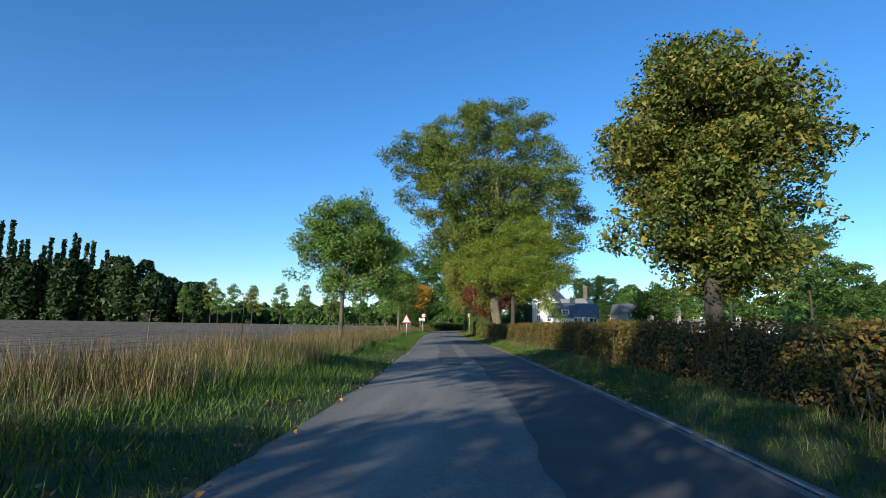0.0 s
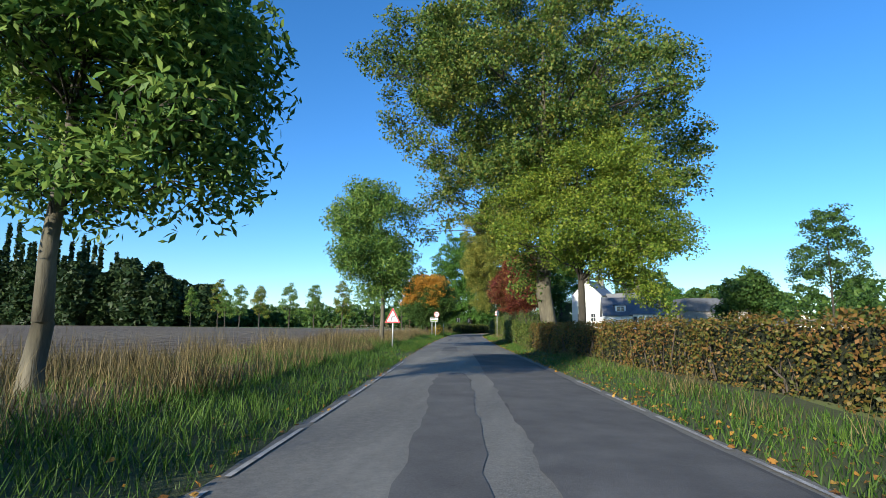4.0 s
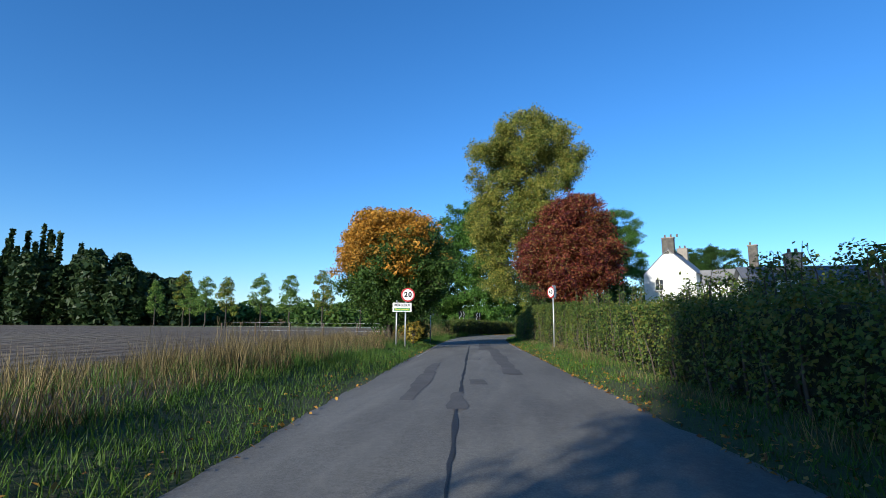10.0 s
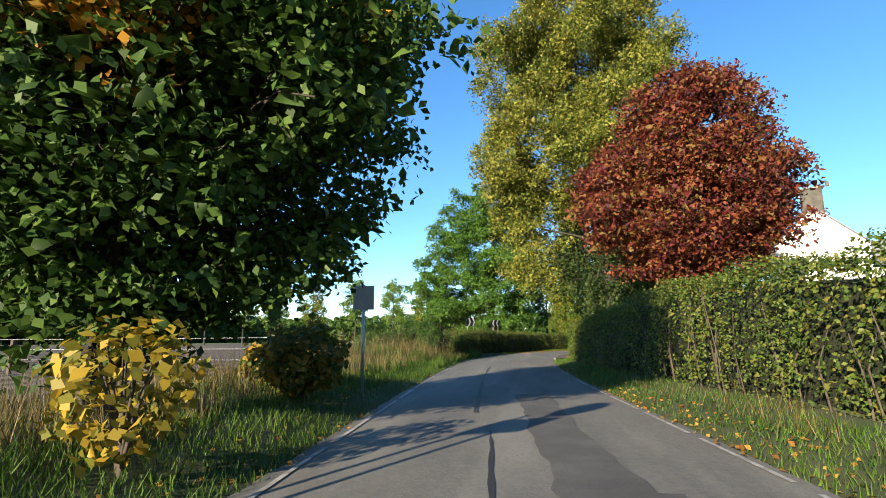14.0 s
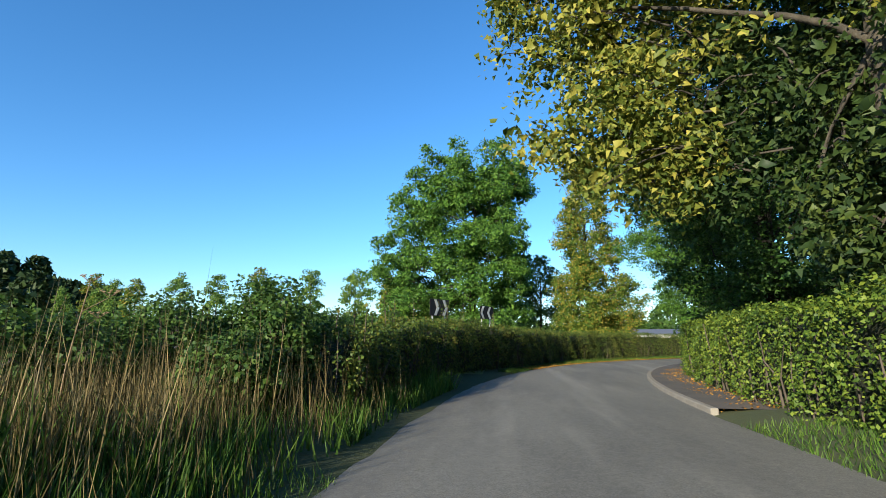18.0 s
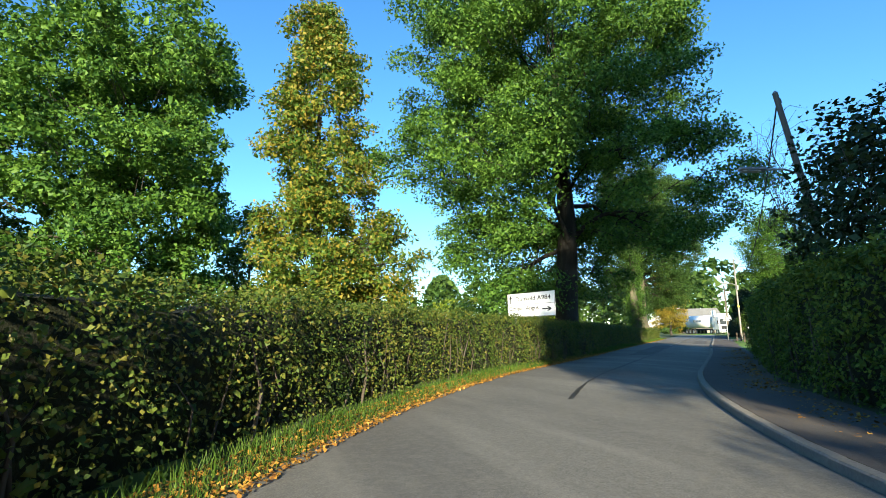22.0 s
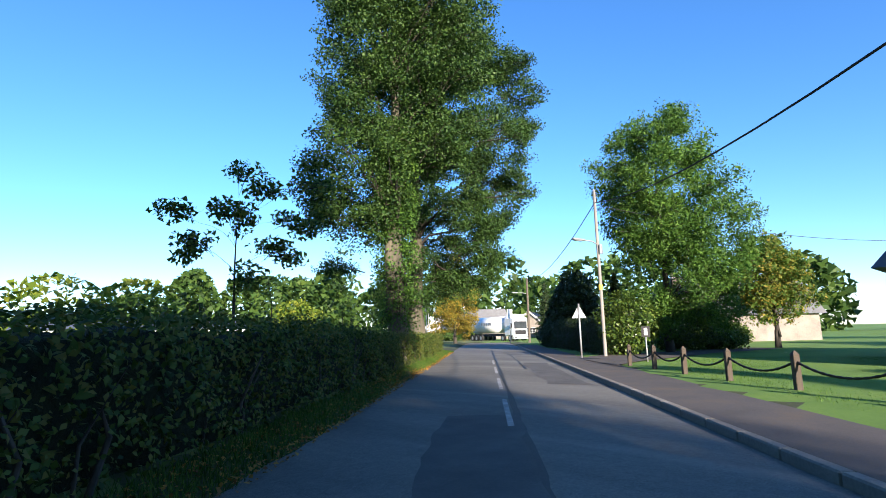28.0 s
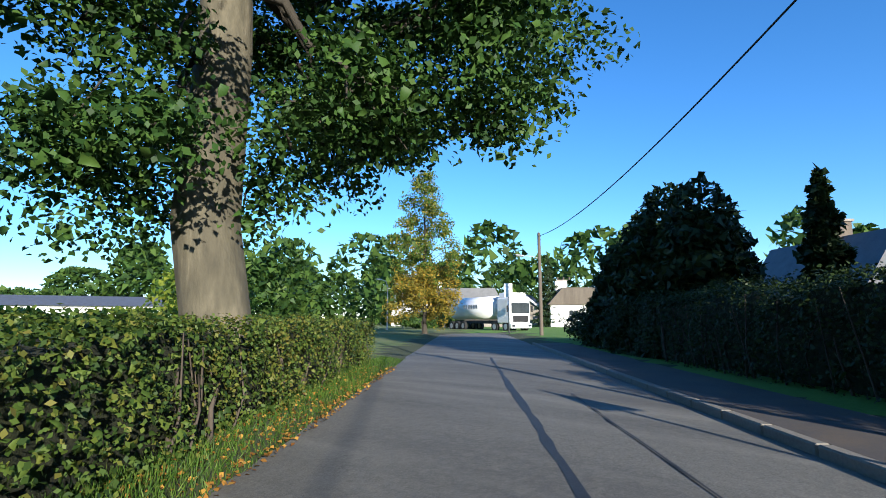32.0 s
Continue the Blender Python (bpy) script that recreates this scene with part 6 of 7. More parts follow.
def shrub(label, loc, w, h, material, seed, n=6000, size=0.1, sx=1.0):
    rng = np.random.default_rng(seed)
    n = int(n * 0.6)
    t = thing("shrub", label, "shrub", loc)
    d = rng.normal(size=(n, 3))
    d /= np.linalg.norm(d, axis=1)[:, None]
    lump = 1 + 0.18 * np.sin(d[:, 0] * 7 + seed) * np.sin(d[:, 2] * 6)
    rr = (rng.uniform(0.35, 1, n) ** 0.5 * lump)[:, None]
    n = len(d)
    pos = d * rr * [w * sx, w, h / 2] + [0, 0, h * 0.5]
    pos[:, 2] = np.maximum(pos[:, 2], 0.05)
    v, f = leaves_arrays(rng, pos, size, d)
    child("foliage", mesh("foliage", v, f, [M[material]]), t, kind="stuff")
    st = [(np.array([(0, 0, -0.1), (q[0] * 0.4, q[1] * 0.4, h * 0.4), (q[0], q[1], h * 0.8)]), np.array([0.03, 0.02, 0.006])) for q in rng.normal(0, w * 0.4, (9, 2))]
    tube("stem", st, M["twig"], t, sides=4)
    return t


shrub("laurel bush with glossy sunlit leaves by the pole", (43.5, 176.0, 0.1), 1.45, 3.1, "leaf_laurel", 401, 14000, 0.09)
shrub("low green laurel hedge behind the lawn", (50.6, 176.6, 0.1), 0.9, 1.6, "leaf_laurel", 402, 9000, 0.09, 2.6)
shrub("clipped green bush beside the birch", (50.8, 174.6, 0.1), 1.6, 1.9, "leaf_laurel", 404, 9000, 0.09, 2.2)
shrub("dark evergreen bush before the slate-roofed house", (57.0, 178.0, 0.1), 2.0, 3.0, "leaf_dark", 407, 8000, 0.12, 1.6)
shrub("dense laurel hedge edging the lawn path", (50.6, 173.6, 0.1), 1.0, 1.5, "leaf_laurel", 403, 6000, 0.09, 1.6)
# these bushes too have their shade in the leaf colour
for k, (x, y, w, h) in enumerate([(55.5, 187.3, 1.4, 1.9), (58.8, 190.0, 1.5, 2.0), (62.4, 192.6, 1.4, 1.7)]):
    shrub("garden bush near the junction with shade put into its dark leaves", (x, y, 0.1), w, h, "leaf_dark", 405 + k, 5000, 0.1)
for k, (x, y, w, h) in enumerate([(-10.6, 91.4, 0.62, 1.3), (-11.4, 97.0, 0.9, 1.4), (-12.8, 98.6, 0.8, 1.1)]):
    shrub("low yellowing bush under the maple", (x, y, 0.3), w, h, "leaf_turning" if k else "leaf_yellow", 410 + k, 3500 if k else 900, 0.1)
for k, (x, y, w, h) in enumerate([(-14.4, 121.5, 1.2, 1.6), (-13.2, 124.8, 1.1, 1.8), (-15.8, 119.0, 1.3, 1.5), (-14.4, 127.5, 1.3, 2.1), (-13.2, 119.4, 0.9, 1.2), (-17.2, 121.5, 1.3, 1.6), (-12.7, 122.4, 0.9, 1.4), (-13.6, 121.4, 0.8, 2.3), (-14.3, 122.6, 0.9, 2.5), (-15.2, 120.6, 1.0, 2.0), (-13.0, 120.6, 0.7, 1.7), (-16.2, 118.0, 1.2, 1.7)]):
    shrub("wild elder bush among tall grass at the bend", (x, y, 0.3), w, h, "leaf_green", 440 + k, 7000, 0.065)
for k, (x, y, w, h) in enumerate([(1.2, 80.2, 1.0, 2.7), (1.1, 77.2, 1.0, 2.8), (1.2, 74.2, 1.1, 2.9), (1.2, 71.0, 1.0, 2.7), (1.4, 84.0, 0.9, 2.6)]):
    shrub("tall untrimmed hawthorn shoots rising behind the hedge", (x, y, 0.1), w, h, "leaf_hedge", 470 + k, 9000, 0.06)
for k, (x, y, w, h) in enumerate([(8.6, 141.5, 2.0, 3.6), (11.0, 144.5, 2.2, 4.2), (5.8, 139.2, 1.8, 3.0), (13.5, 147.5, 2.0, 3.4), (7.0, 145.4, 1.5, 5.6), (8.6, 147.2, 1.4, 6.2), (5.4, 143.4, 1.5, 4.4)]):
    shrub("dark overgrown garden bush behind the hedge", (x, y, 0.1), w, h, "leaf_dark", 415 + k, 7000, 0.11)


def bare_tree(label, loc, h, seed):
    """Rising limbs that fork into a haze of fine twigs with a few last leaves."""
    rng = np.random.default_rng(seed)
    t = thing("bare_tree", label, "tree", loc)
    limbs, fine = [], []
    for k in range(11):
        a = k * 2.4 + rng.uniform(-0.3, 0.3)
        reach = h * rng.uniform(0.12, 0.4)
        tip = np.array([math.cos(a) * reach, math.sin(a) * reach, h * rng.uniform(0.6, 1.0)])
        foot = np.array([0, 0, h * rng.uniform(0.14, 0.26)])
        limb = branch_path(rng, foot, tip, 0.045, 0.008, 8, 0.15)
        limbs.append(limb)
        for _ in range(14):
            u = rng.uniform(0.25, 1.0)
            a0 = np.array([np.interp(u, np.linspace(0, 1, 8), limb[0][:, c]) for c in range(3)])
            b0 = a0 + rng.normal(0, h * 0.075, 3) + [0, 0, h * 0.07]
            limbs.append(branch_path(rng, a0, b0, 0.011, 0.004, 4, 0.0, 0.15))
            for _ in range(7):
                c0 = b0 + (a0 - b0) * rng.uniform(0, 0.8)
                fine.append(branch_path(rng, c0, c0 + rng.normal(0, h * 0.045, 3) + [0, 0, h * 0.02], 0.005, 0.0025, 3, 0, 0.15))
    tube("trunk", [(np.array([(0, 0, -0.2), (0.05, 0, h * 0.12), (0, 0, h * 0.27)]), np.array([0.13, 0.1, 0.06]))], M["twig"], t, sides=9)
    for name, paths, sides in (("branchwork", limbs, 4), ("twigwork", fine, 3)):
        v, f = tube_arrays(paths, sides)
        child(name, mesh(name, v, f, [M["twig"]]), t, kind="stuff")
    q = np.concatenate([l[0][-1:] for l in fine])
    q = q[rng.permutation(len(q))[: len(q) * 2 // 3]]
    v, f = leaves_arrays(rng, q + rng.normal(0, 0.05, q.shape), 0.045)
    child("crown", mesh("crown", v, f, [M["leaf_green"]]), t, kind="stuff")


bare_tree("nearly leafless apple tree over the garden hedge", (12.4, 150.2, 0.1), 7.6, 431)
bare_tree("nearly leafless garden tree behind the hedge", (12.0, 147.0, 0.1), 5.0, 432)


# ---- buildings ----
def wall_box(name, t, x0, x1, y0, y1, z0, z1, material, label=""):
    return part(name, box(x0, x1, y0, y1, z0, z1), M[material], t, label)


def gable_roof(t, x0, x1, y0, y1, z, ridge, material="slate", over=0.25, thick=0.12, name="roof_slope"):
    """Ridge along y; two slopes."""
    xm = (x0 + x1) / 2
    for sx, xe in ((-1, x0 - over), (1, x1 + over)):
        k = (ridge - z) / (xm - x0)
        ze = z - over * k
        pts = [(xe, ze), (xm, ridge), (xm, ridge + thick), (xe, ze + thick)]
        part(name, prism(pts, y0 - over, y1 + over), M[material], t, "slate roof slope" if material == "slate" else "")
    part("ridge", box(xm - 0.12, xm + 0.12, y0 - over, y1 + over, ridge + thick - 0.03, ridge + thick + 0.06, 0.03), M["slate"], t)


def gable_wall(t, x0, x1, y, z, ridge, material, thick=0.3):
    part("gable", prism([(x0, -0.3), (x1, -0.3), (x1, z), ((x0 + x1) / 2, ridge), (x0, z)], y, y + thick), M[material], t)


M["glass_dark"] = surface("glass_dark", [(0.02, 0.025, 0.03), (0.05, 0.06, 0.07)], 1, 5, 0.08, bump=0.0)


def window(t, x, y, z, w, h, frame_mat="white_paint", bars=1, side=-1):
    """A window in a wall whose outside looks along side*y."""
    wnd = new("window")
    wnd.parent = t
    wnd.matrix_basis = pose(x, y, z)
    part("pane", box(-w / 2, w / 2, side * 0.01 - 0.006, side * 0.01 + 0.006, 0, h), M["glass_dark"], wnd)
    f = 0.07
    for a, b, c, d in ((-w / 2 - f, w / 2 + f, -f, 0), (-w / 2 - f, w / 2 + f, h, h + f), (-w / 2 - f, -w / 2, 0, h), (w / 2, w / 2 + f, 0, h)):
        part("frame", box(a, b, side * 0.05 - 0.03, side * 0.05 + 0.03, c, d), M[frame_mat], wnd)
    for k in range(bars):
        xx = -w / 2 + w * (k + 1) / (bars + 1)
        part("glazing_bar", box(xx - 0.02, xx + 0.02, side * 0.03 - 0.015, side * 0.03 + 0.015, 0, h), M[frame_mat], wnd)
    part("glazing_bar", box(-w / 2, w / 2, side * 0.034 - 0.015, side * 0.034 + 0.015, h / 2 - 0.02, h / 2 + 0.02), M[frame_mat], wnd)
    part("sill", box(-w / 2 - 0.1, w / 2 + 0.1, side * 0.1 - 0.08, side * 0.1 + 0.08, -0.16, -0.08), M["stone"], wnd)


def chimney(t, x, y, z0, z1, w=0.9, d=0.6, pots=2, material="harl"):
    part("chimney", box(x - w / 2, x + w / 2, y - d / 2, y + d / 2, z0, z1, 0.02), M[material], t)
    part("chimney_cope", box(x - w / 2 - 0.07, x + w / 2 + 0.07, y - d / 2 - 0.07, y + d / 2 + 0.07, z1, z1 + 0.12, 0.02), M["stone"], t)
    for k in range(pots):
        part("chimney_pot", cyl(0.12, 0.1, z1 + 0.12, z1 + 0.5, 10, (x - w / 4 + k * w / 2, y)), M["wood_pole"], t)


# white gabled house past the hedge
t = thing("house", "white harled house with slate roof and gable chimneys", "house", (14.3, 128.2, 0.2), -28)
wall_box("wall", t, -2.9, 2.9, 0.3, 9.0, -0.3, 7.6, "harl")
gable_wall(t, -3.0, 3.0, 0.0, 7.6, 10.6, "harl")
gable_wall(t, -3.0, 3.0, 9.0, 7.6, 10.6, "harl")
gable_roof(t, -3.0, 3.0, 0, 9.3, 7.6, 10.6, over=0.12)
chimney(t, 0, 0.35, 10.0, 12.0, 1.4, 0.7, 3, "old_stone")
chimney(t, 0, 8.9, 10.0, 11.7, 1.3, 0.7, 2, "stone")
wall_box("wing_wall", t, 3.0, 10.0, 3.5, 8.5, -0.3, 6.4, "harl")
part("wing_roof", prism([(2.9, 6.3), (10.4, 6.3), (9.0, 8.1), (2.9, 8.1)], 3.2, 8.8), M["slate"], t, "slate roof slope")
chimney(t, 8.6, 5.5, 7.4, 11.0, 1.0, 0.8, 1, "old_stone")
window(t, 6.6, 3.5, 4.6, 1.0, 1.2, bars=2)
window(t, -1.2, 0.0, 5.6, 0.9, 1.3)
window(t, 1.3, 0.0, 2.6, 0.9, 1.4)
window(t, -1.4, 0.0, 2.6, 0.9, 1.4)
# cottage with a bay roof
t = thing("cottage", "low stone cottage with slate roof, dormer and dark round bay roof", "house", (16.6, 103.0, 0.2), -6)
t.scale = (1.1, 1.1, 0.95)
wall_box("wall", t, -3.0, 4.6, 0.0, 6.0, -0.3, 3.4, "harl")
for y0, sgn in ((0.0, 1), (6.0, -1)):
    bm = bmesh.new()
    q = [bm.verts.new(p) for p in ((-3.3, y0 - 0.3 * sgn, 3.15), (4.9, y0 - 0.3 * sgn, 3.15), (4.9, 3.0, 6.2), (-3.3, 3.0, 6.2))]
    q2 = [bm.verts.new(v.co + Vector((0, 0, 0.12))) for v in q]
    bm.faces.new(q)
    bm.faces.new(q2[::-1])
    for i in range(4):
        bm.faces.new((q[i], q2[i], q2[(i + 1) % 4], q[(i + 1) % 4]))
    bmesh.ops.recalc_face_normals(bm, faces=bm.faces[:])
    part("roof_slope", bm, M["slate"], t, "slate roof slope")
for xx in (-3.0, 4.3):
    bm = prism([(0.1, 3.3), (5.9, 3.3), (3.0, 6.15)], -xx - 0.3, -xx)
    part("gable", bm, M["harl"], t, rot=(0, 0, 90))
chimney(t, 0.5, 3.0, 5.5, 7.3, 0.9, 1.1, 2, "stone")
part("bay", cyl(1.9, 1.9, -0.2, 3.4, 10, (2.4, 0.0)), M["harl"], t, "white round bay")
for k in range(5):
    a = radians(-150 + k * 30)
    part("bay_window", box(-0.32, 0.32, -0.05, 0.05, 1.9, 3.1, 0.01), M["glass_dark"], t, loc=(2.4 + 1.86 * math.cos(a), 1.86 * math.sin(a), 0), rot=(0, 0, math.degrees(a) + 90))
part("bay_roof", cyl(2.4, 0.5, 3.4, 5.5, 10, (2.4, 0.2)), M["slate"], t, "dark conical slate bay roof")
part("dormer", box(-1.6, -0.2, 0.5, 2.6, 3.7, 4.9, 0.02), M["harl"], t)
part("dormer_roof", box(-1.75, -0.05, 0.35, 2.9, 4.9, 5.02, 0.02), M["slate"], t)
window(t, -0.9, 0.5, 4.0, 0.9, 0.7)
t = thing("outbuilding", "long low stone outbuilding with a pale roof beyond the field", "building", (29.5, 118.0, 0.2), 5)
t.scale = (0.62, 0.9, 1.0)
wall_box("wall", t, 0, 22, 0, 6, -0.3, 4.4, "stone")
part("roof", prism([(-0.3, 4.3), (22.3, 4.3), (21.3, 6.6), (0.7, 6.6)], -0.2, 6.2), M["slate"], t)

# village hall
t = thing("village_hall", "stone village hall with slate roof, clock and white oriel window", "hall", (39.9, 166.0, 0.1), -94)
wall_box("wall", t, 0.0, 15.0, 0.0, 7.0, -0.3, 3.0, "stone")
bm = bmesh.new()
q = [bm.verts.new(p) for p in ((-0.35, -0.35, 2.9), (15.3, -0.35, 2.9), (15.3, 7.35, 2.9), (-0.35, 7.35, 2.9), (1.6, 3.5, 6.1), (15.3, 3.5, 6.1))]
for fc in ((0, 1, 5, 4), (1, 2, 5), (2, 3, 4, 5), (3, 0, 4), (3, 2, 1, 0)):
    bm.faces.new([q[i] for i in fc])
bmesh.ops.recalc_face_normals(bm, faces=bm.faces[:])
part("roof", bm, M["slate"], t, "hipped slate roof")
wall_box("porch_wall", t, 0.9, 3.3, -1.1, 0.0, -0.3, 3.6, "stone")
part("porch_gable", prism([(0.9, 3.6), (3.3, 3.6), (2.1, 5.2)], -1.1, -0.8), M["stone"], t)
for sx in (-1, 1):
    part("porch_roof", prism([(2.1 + sx * 1.45, 3.35), (2.1, 5.25), (2.1, 5.37), (2.1 + sx * 1.45, 3.47)], -1.3, 1.6), M["slate"], t)
part("clock_face", disc(0.3, -1.16, -1.11), M["sign_black"], t, "round black clock face", loc=(1.35, 0, 3.75))
part("clock_ring", disc(0.33, -1.15, -1.11, inner=0.29), M["white_paint"], t, loc=(1.35, 0, 3.75))
part("oriel", box(2.0, 3.0, -1.55, -1.1, 3.2, 4.4, 0.03), M["white_paint"], t, "white oriel window")
part("oriel_roof", prism([(1.9, 4.4), (3.1, 4.4), (2.5, 4.9)], -1.65, -1.1), M["slate"], t)
part("door", box(1.5, 2.5, -1.13, -1.1, -0.1, 2.05, 0.01), M["sign_black"], t, "dark arched doorway")
part("door_arch", disc(0.5, -1.13, -1.1), M["sign_black"], t, loc=(2.0, 0, 2.05))
part("side_gable", prism([(6.0, 3.0), (10.5, 3.0), (8.25, 5.3)], -0.6, 0.2), M["stone"], t)
wall_box("side_wall", t, 6.0, 10.5, -0.6, 0.0, -0.3, 3.0, "stone")
for sx in (-1, 1):
    part("side_roof", prism([(8.25 + sx * 2.5, 2.75), (8.25, 5.35), (8.25, 5.47), (8.25 + sx * 2.5, 2.87)], -0.85, 3.0), M["slate"], t)
chimney(t, 5.0, 1.0, 3.4, 5.6, 0.7, 0.7, 1, "stone")
window(t, 4.6, 0.0, 1.0, 0.8, 1.2)
window(t, 8.3, -0.6, 1.0, 1.5, 1.2, bars=3)
window(t, 12.5, 0.0, 1.0, 1.2, 1.2, bars=2)
for xx in (2.6, 3.7):
    part("rooflight", box(xx, xx + 0.4, 1.55, 1.95, 4.4, 4.55), M["glass_dark"], t)

# house behind the dark garden hedge
t = thing("house", "dark slate-roofed house with brick chimney behind a garden", "house", (67.1, 176.8, 0.1), -44)
wall_box("wall", t, -6, 6, 0.2, 7, -0.3, 2.3, "stone")
part("roof", prism([(-6.4, 2.2), (6.4, 2.2), (4.6, 4.8), (-4.6, 4.8)], -0.2, 7.2), M["slate"], t, "dark slate roof")
chimney(t, -4.4, 3, 4.0, 5.5, 0.8, 0.8, 1, "wood_pole")

# white inn and neighbours at the junction
t = thing("house", "white house with brown tiled roof and tall white chimney", "house", (96.6, 215.4, 0.1), facing(-0.76, -0.65))
wall_box("wall", t, 0, 15, 0, 8, -0.3, 3.0, "harl")
part("roof", prism([(-0.4, 2.95), (15.4, 2.95), (13.6, 5.2), (1.6, 5.2)], -0.3, 8.3), M["wood_pole"], t, "brown tiled roof")
chimney(t, 2.0, 3, 4.5, 6.3, 1.6, 0.8, 3)
for xx in (3.0, 7.5, 12.0):
    window(t, xx, 0.0, 0.9, 1.2, 1.3)
part("downpipe", cyl(0.05, 0.05, 0, 2.9, 8, (5.2, -0.06)), M["sign_black"], t)
t = thing("house", "white gabled house with grey roof at the junction", "house", (112.6, 230.5, 0.1), facing(-0.85, -0.35))
wall_box("wall", t, -3.4, 3.4, 0.3, 8, -0.3, 2.8, "harl")
gable_wall(t, -3.6, 3.6, 0.0, 2.6, 5.3, "stone")
gable_roof(t, -3.6, 3.6, 0, 8.3, 2.6, 5.3, over=0.4)
for sx in (-1, 1):
    part("bargeboard", prism([(sx * 4.0, 2.05), (0, 5.3), (0, 5.75), (sx * 4.0, 2.5)], -0.46, -0.42), M["white_paint"], t, "white bargeboard")
window(t, 0, 0.0, 1.0, 2.4, 1.0, bars=3)
shrub("low dark hedge across the junction", (82.5, 224.0, 0.1), 1.6, 2.0, "leaf_green", 461, 7000, 0.2, 4.0)
conifer("dark garden conifer behind the brown-roofed house", (98.0, 216.5, 0.1), 10.0, 2.6, 78, 5000)
t = thing("house", "small far white cottage beyond the crossroads", "house", (97, 241, 0.1), facing(-0.7, -0.7))
wall_box("wall", t, -4, 4, 0.3, 7, -0.3, 2.6, "harl")
gable_wall(t, -4, 4, 0.0, 2.6, 5.0, "harl")
gable_roof(t, -4, 4, 0, 7, 2.6, 5.0)
t = thing("house", "grey-roofed house behind the junction hedge", "house", (92, 226, 0.1), facing(-0.7, -0.7))
wall_box("wall", t, -5, 5, 0, 7, -0.3, 2.7, "stone")
part("roof", prism([(-5.4, 2.6), (5.4, 2.6), (4.0, 5.4), (-4.0, 5.4)], -0.3, 7.3), M["slate"], t)
chimney(t, -3.5, 3.5, 4.6, 6.6, 0.8, 0.8, 2)
t = thing("shed", "long white farm shed with grey metal roof beyond the hedge", "shed", (36.5, 277, 0.1), -14)
wall_box("wall", t, -6, 32, 0, 12, -0.3, 3.4, "harl")
part("roof", prism([(-0.5, 3.3), (12.5, 3.3), (6, 5.0)], -32.5, 6.5), M["slate"], t, rot=(0, 0, 90))
for k in range(6):
    part("panel_joint", box(-0.5 + k * 6, -0.42 + k * 6, -0.03, -0.002, 0, 3.3), M["sign_back"], t)

# street furniture at the junction
t = thing("bus_sign", "white rectangular sign on a grey post at the junction", "road sign", (70.8, 203.8, 0.1), facing(-0.76, -0.65))
posts(t, [0.0], 4.0, 0.05, depth=0.06)
part("board", box(-0.32, 0.32, 0, 0.03, 2.9, 4.0, 0.01), M["sign_white"], t)
for x, y in ((80, 226), (74, 222), (86, 234)):
    t = thing("street_lamp", "tall grey street lamp beside the far road", "street lamp", (x, y, 0.1), group="street lamps")
    tube("column", [(np.array([(0, 0, -0.3), (0, 0, 4.5), (-0.2, 0, 5.2), (-0.9, 0, 5.4)]), np.array([0.09, 0.06, 0.05, 0.04]))], M["galv"], t, sides=8)
    part("lamp_head", box(-1.5, -0.85, -0.1, 0.1, 5.32, 5.46, 0.03), M["galv"], t)
# crossing road
t = tagged(new("main_road", mesh("main_road", [(60, 222, 0.012), (66, 226.5, 0.012), (96, 183, 0.012), (90, 178.5, 0.012), (84, 240, 0.013), (90, 236, 0.013), (70.5, 209.5, 0.013), (66, 213.5, 0.013)], np.array([[0, 3, 2, 1], [4, 7, 6, 5]]), [M["asphalt"]])),
           "asphalt main road crossing beyond the junction", "road", kind="structure")


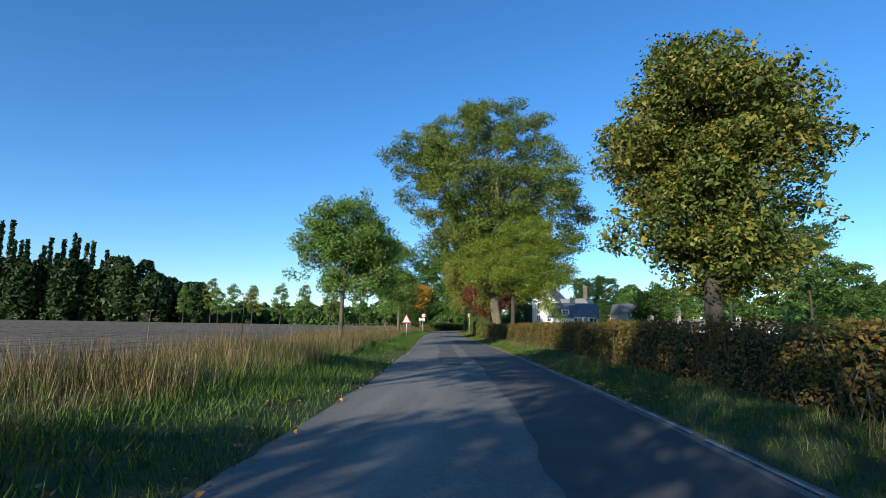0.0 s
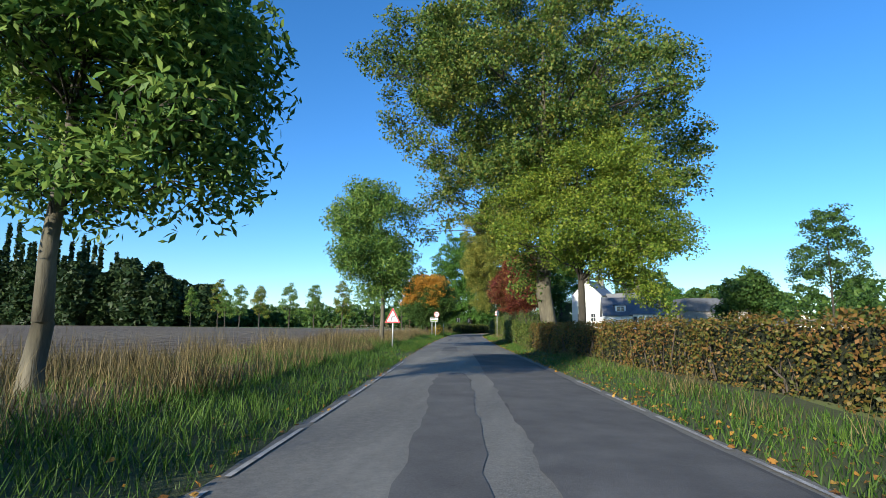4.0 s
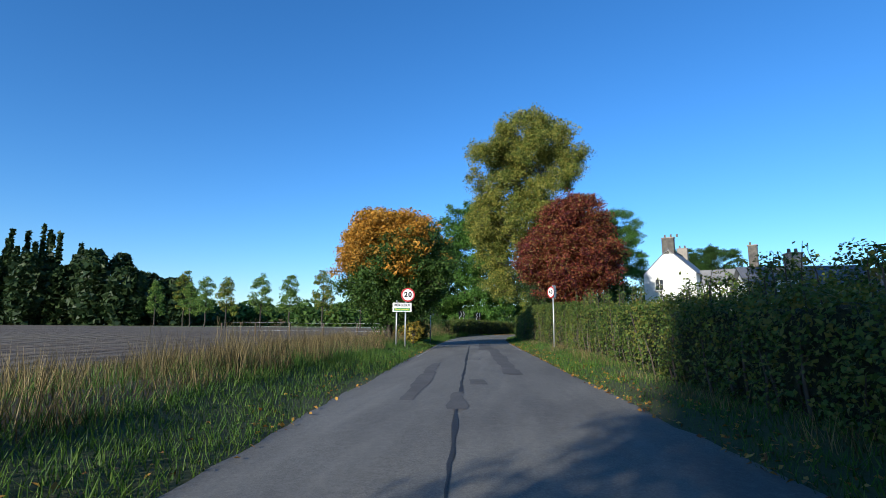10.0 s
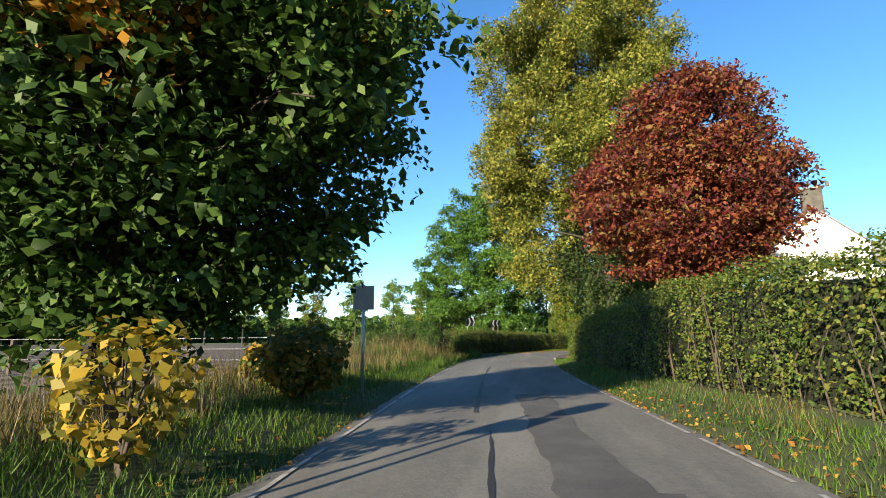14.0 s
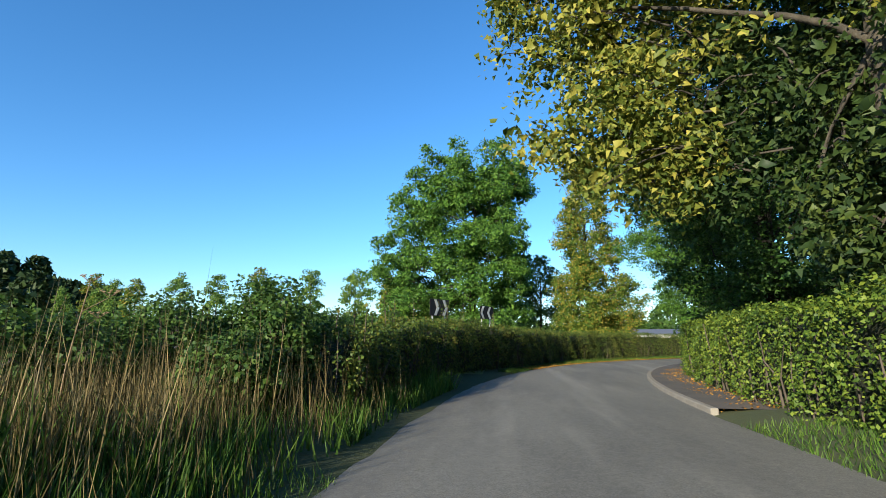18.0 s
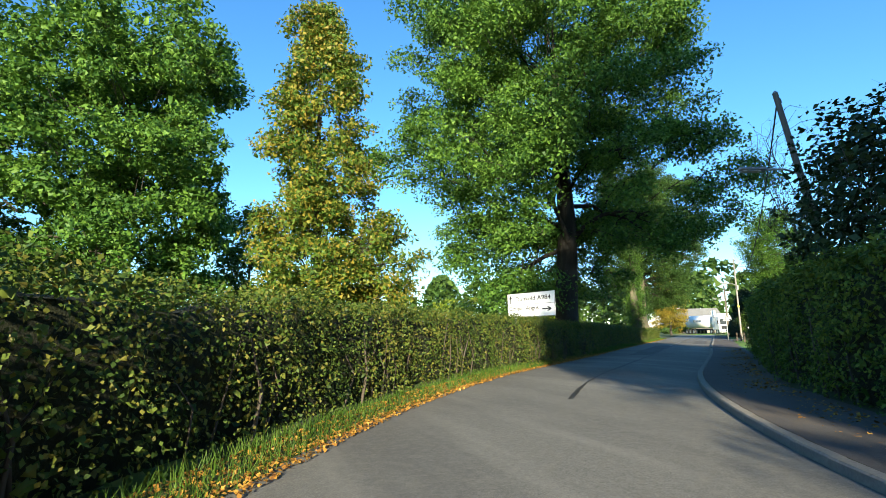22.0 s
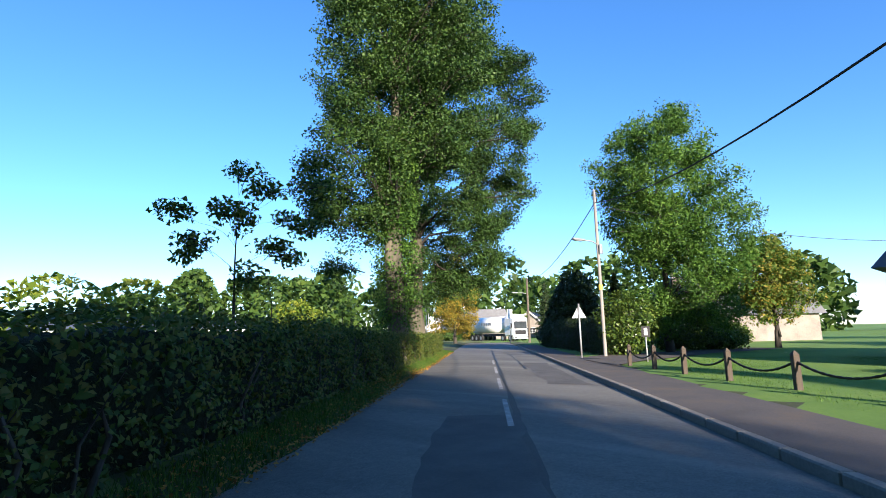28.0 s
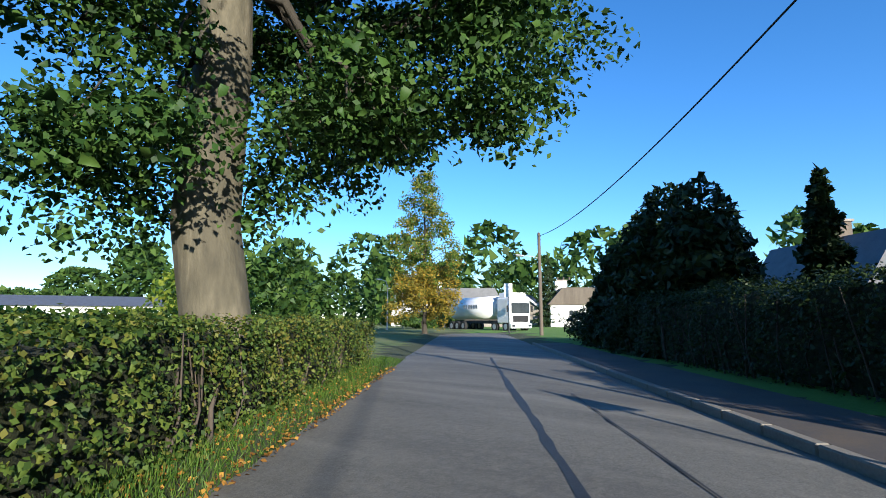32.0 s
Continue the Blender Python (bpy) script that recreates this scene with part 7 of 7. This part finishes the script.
# ---- tanker lorry waiting at the junction ----
def lorry(loc, rz):
    t = thing("tanker_lorry", "white articulated tanker lorry standing at the junction", "lorry", loc, rz)
    part("cab", box(-1.22, 1.22, -1.1, 1.1, 0.75, 3.3, 0.14), M["lorry_white"], t)
    part("windscreen", box(-1.05, 1.05, -1.14, -1.09, 1.75, 2.75, 0.03), M["glass_dark"], t)
    part("grille", box(-0.9, 0.9, -1.14, -1.09, 0.95, 1.55, 0.02), M["sign_black"], t)
    part("bumper", box(-1.22, 1.22, -1.28, -0.8, 0.35, 0.8, 0.06), M["lorry_white"], t)
    part("deflector", prism([(-1.1, 3.3), (1.1, 3.3), (1.0, 3.75), (-1.0, 3.75)], -0.6, 0.9), M["lorry_white"], t)
    for sx in (-1, 1):
        part("headlight", box(sx * 0.95 - 0.18, sx * 0.95 + 0.18, -1.3, -1.27, 0.5, 0.7, 0.02), M["glass_dark"], t)
        part("mirror", box(sx * 1.42 - 0.1, sx * 1.42 + 0.1, -1.1, -0.95, 1.9, 2.5, 0.03), M["sign_black"], t)
    tank = cyl(1.2, 1.2, -4.6, 4.6, 28)
    bmesh.ops.bevel(tank, geom=[e for e in tank.edges if len(e.link_faces) == 2 and abs(e.verts[0].co.z - e.verts[1].co.z) < 1e-4], offset=0.25, segments=3, affect="EDGES")
    part("tank", tank, M["lorry_white"], t, "white cylindrical tank", loc=(0, 6.3, 2.35), rot=(90, 0, 0), smooth=True)
    part("chassis", box(-0.45, 0.45, -0.6, 10.6, 0.75, 1.1), M["sign_black"], t)
    for k in range(6):
        part("lettering", box(-1.225, -1.205, 4.6 + k * 0.5, 4.95 + k * 0.5, 2.3, 2.7), M["sign_back"], t)
    for y in (-0.3, 1.6, 7.6, 8.9, 10.1):
        for sx in (-1, 1):
            w = new("wheel")
            w.parent = t
            w.matrix_basis = pose(sx * 1.05, y, 0.5, 0, 90, 0)
            part("tyre", cyl(0.5, 0.5, -0.15, 0.15, 22), M["tyre"], w)
            part("rim", cyl(0.28, 0.28, -0.16, 0.16, 16), M["galv"], w)
    return t


lorry((78.5, 208.7, 0.02), facing(-0.32, -0.94))
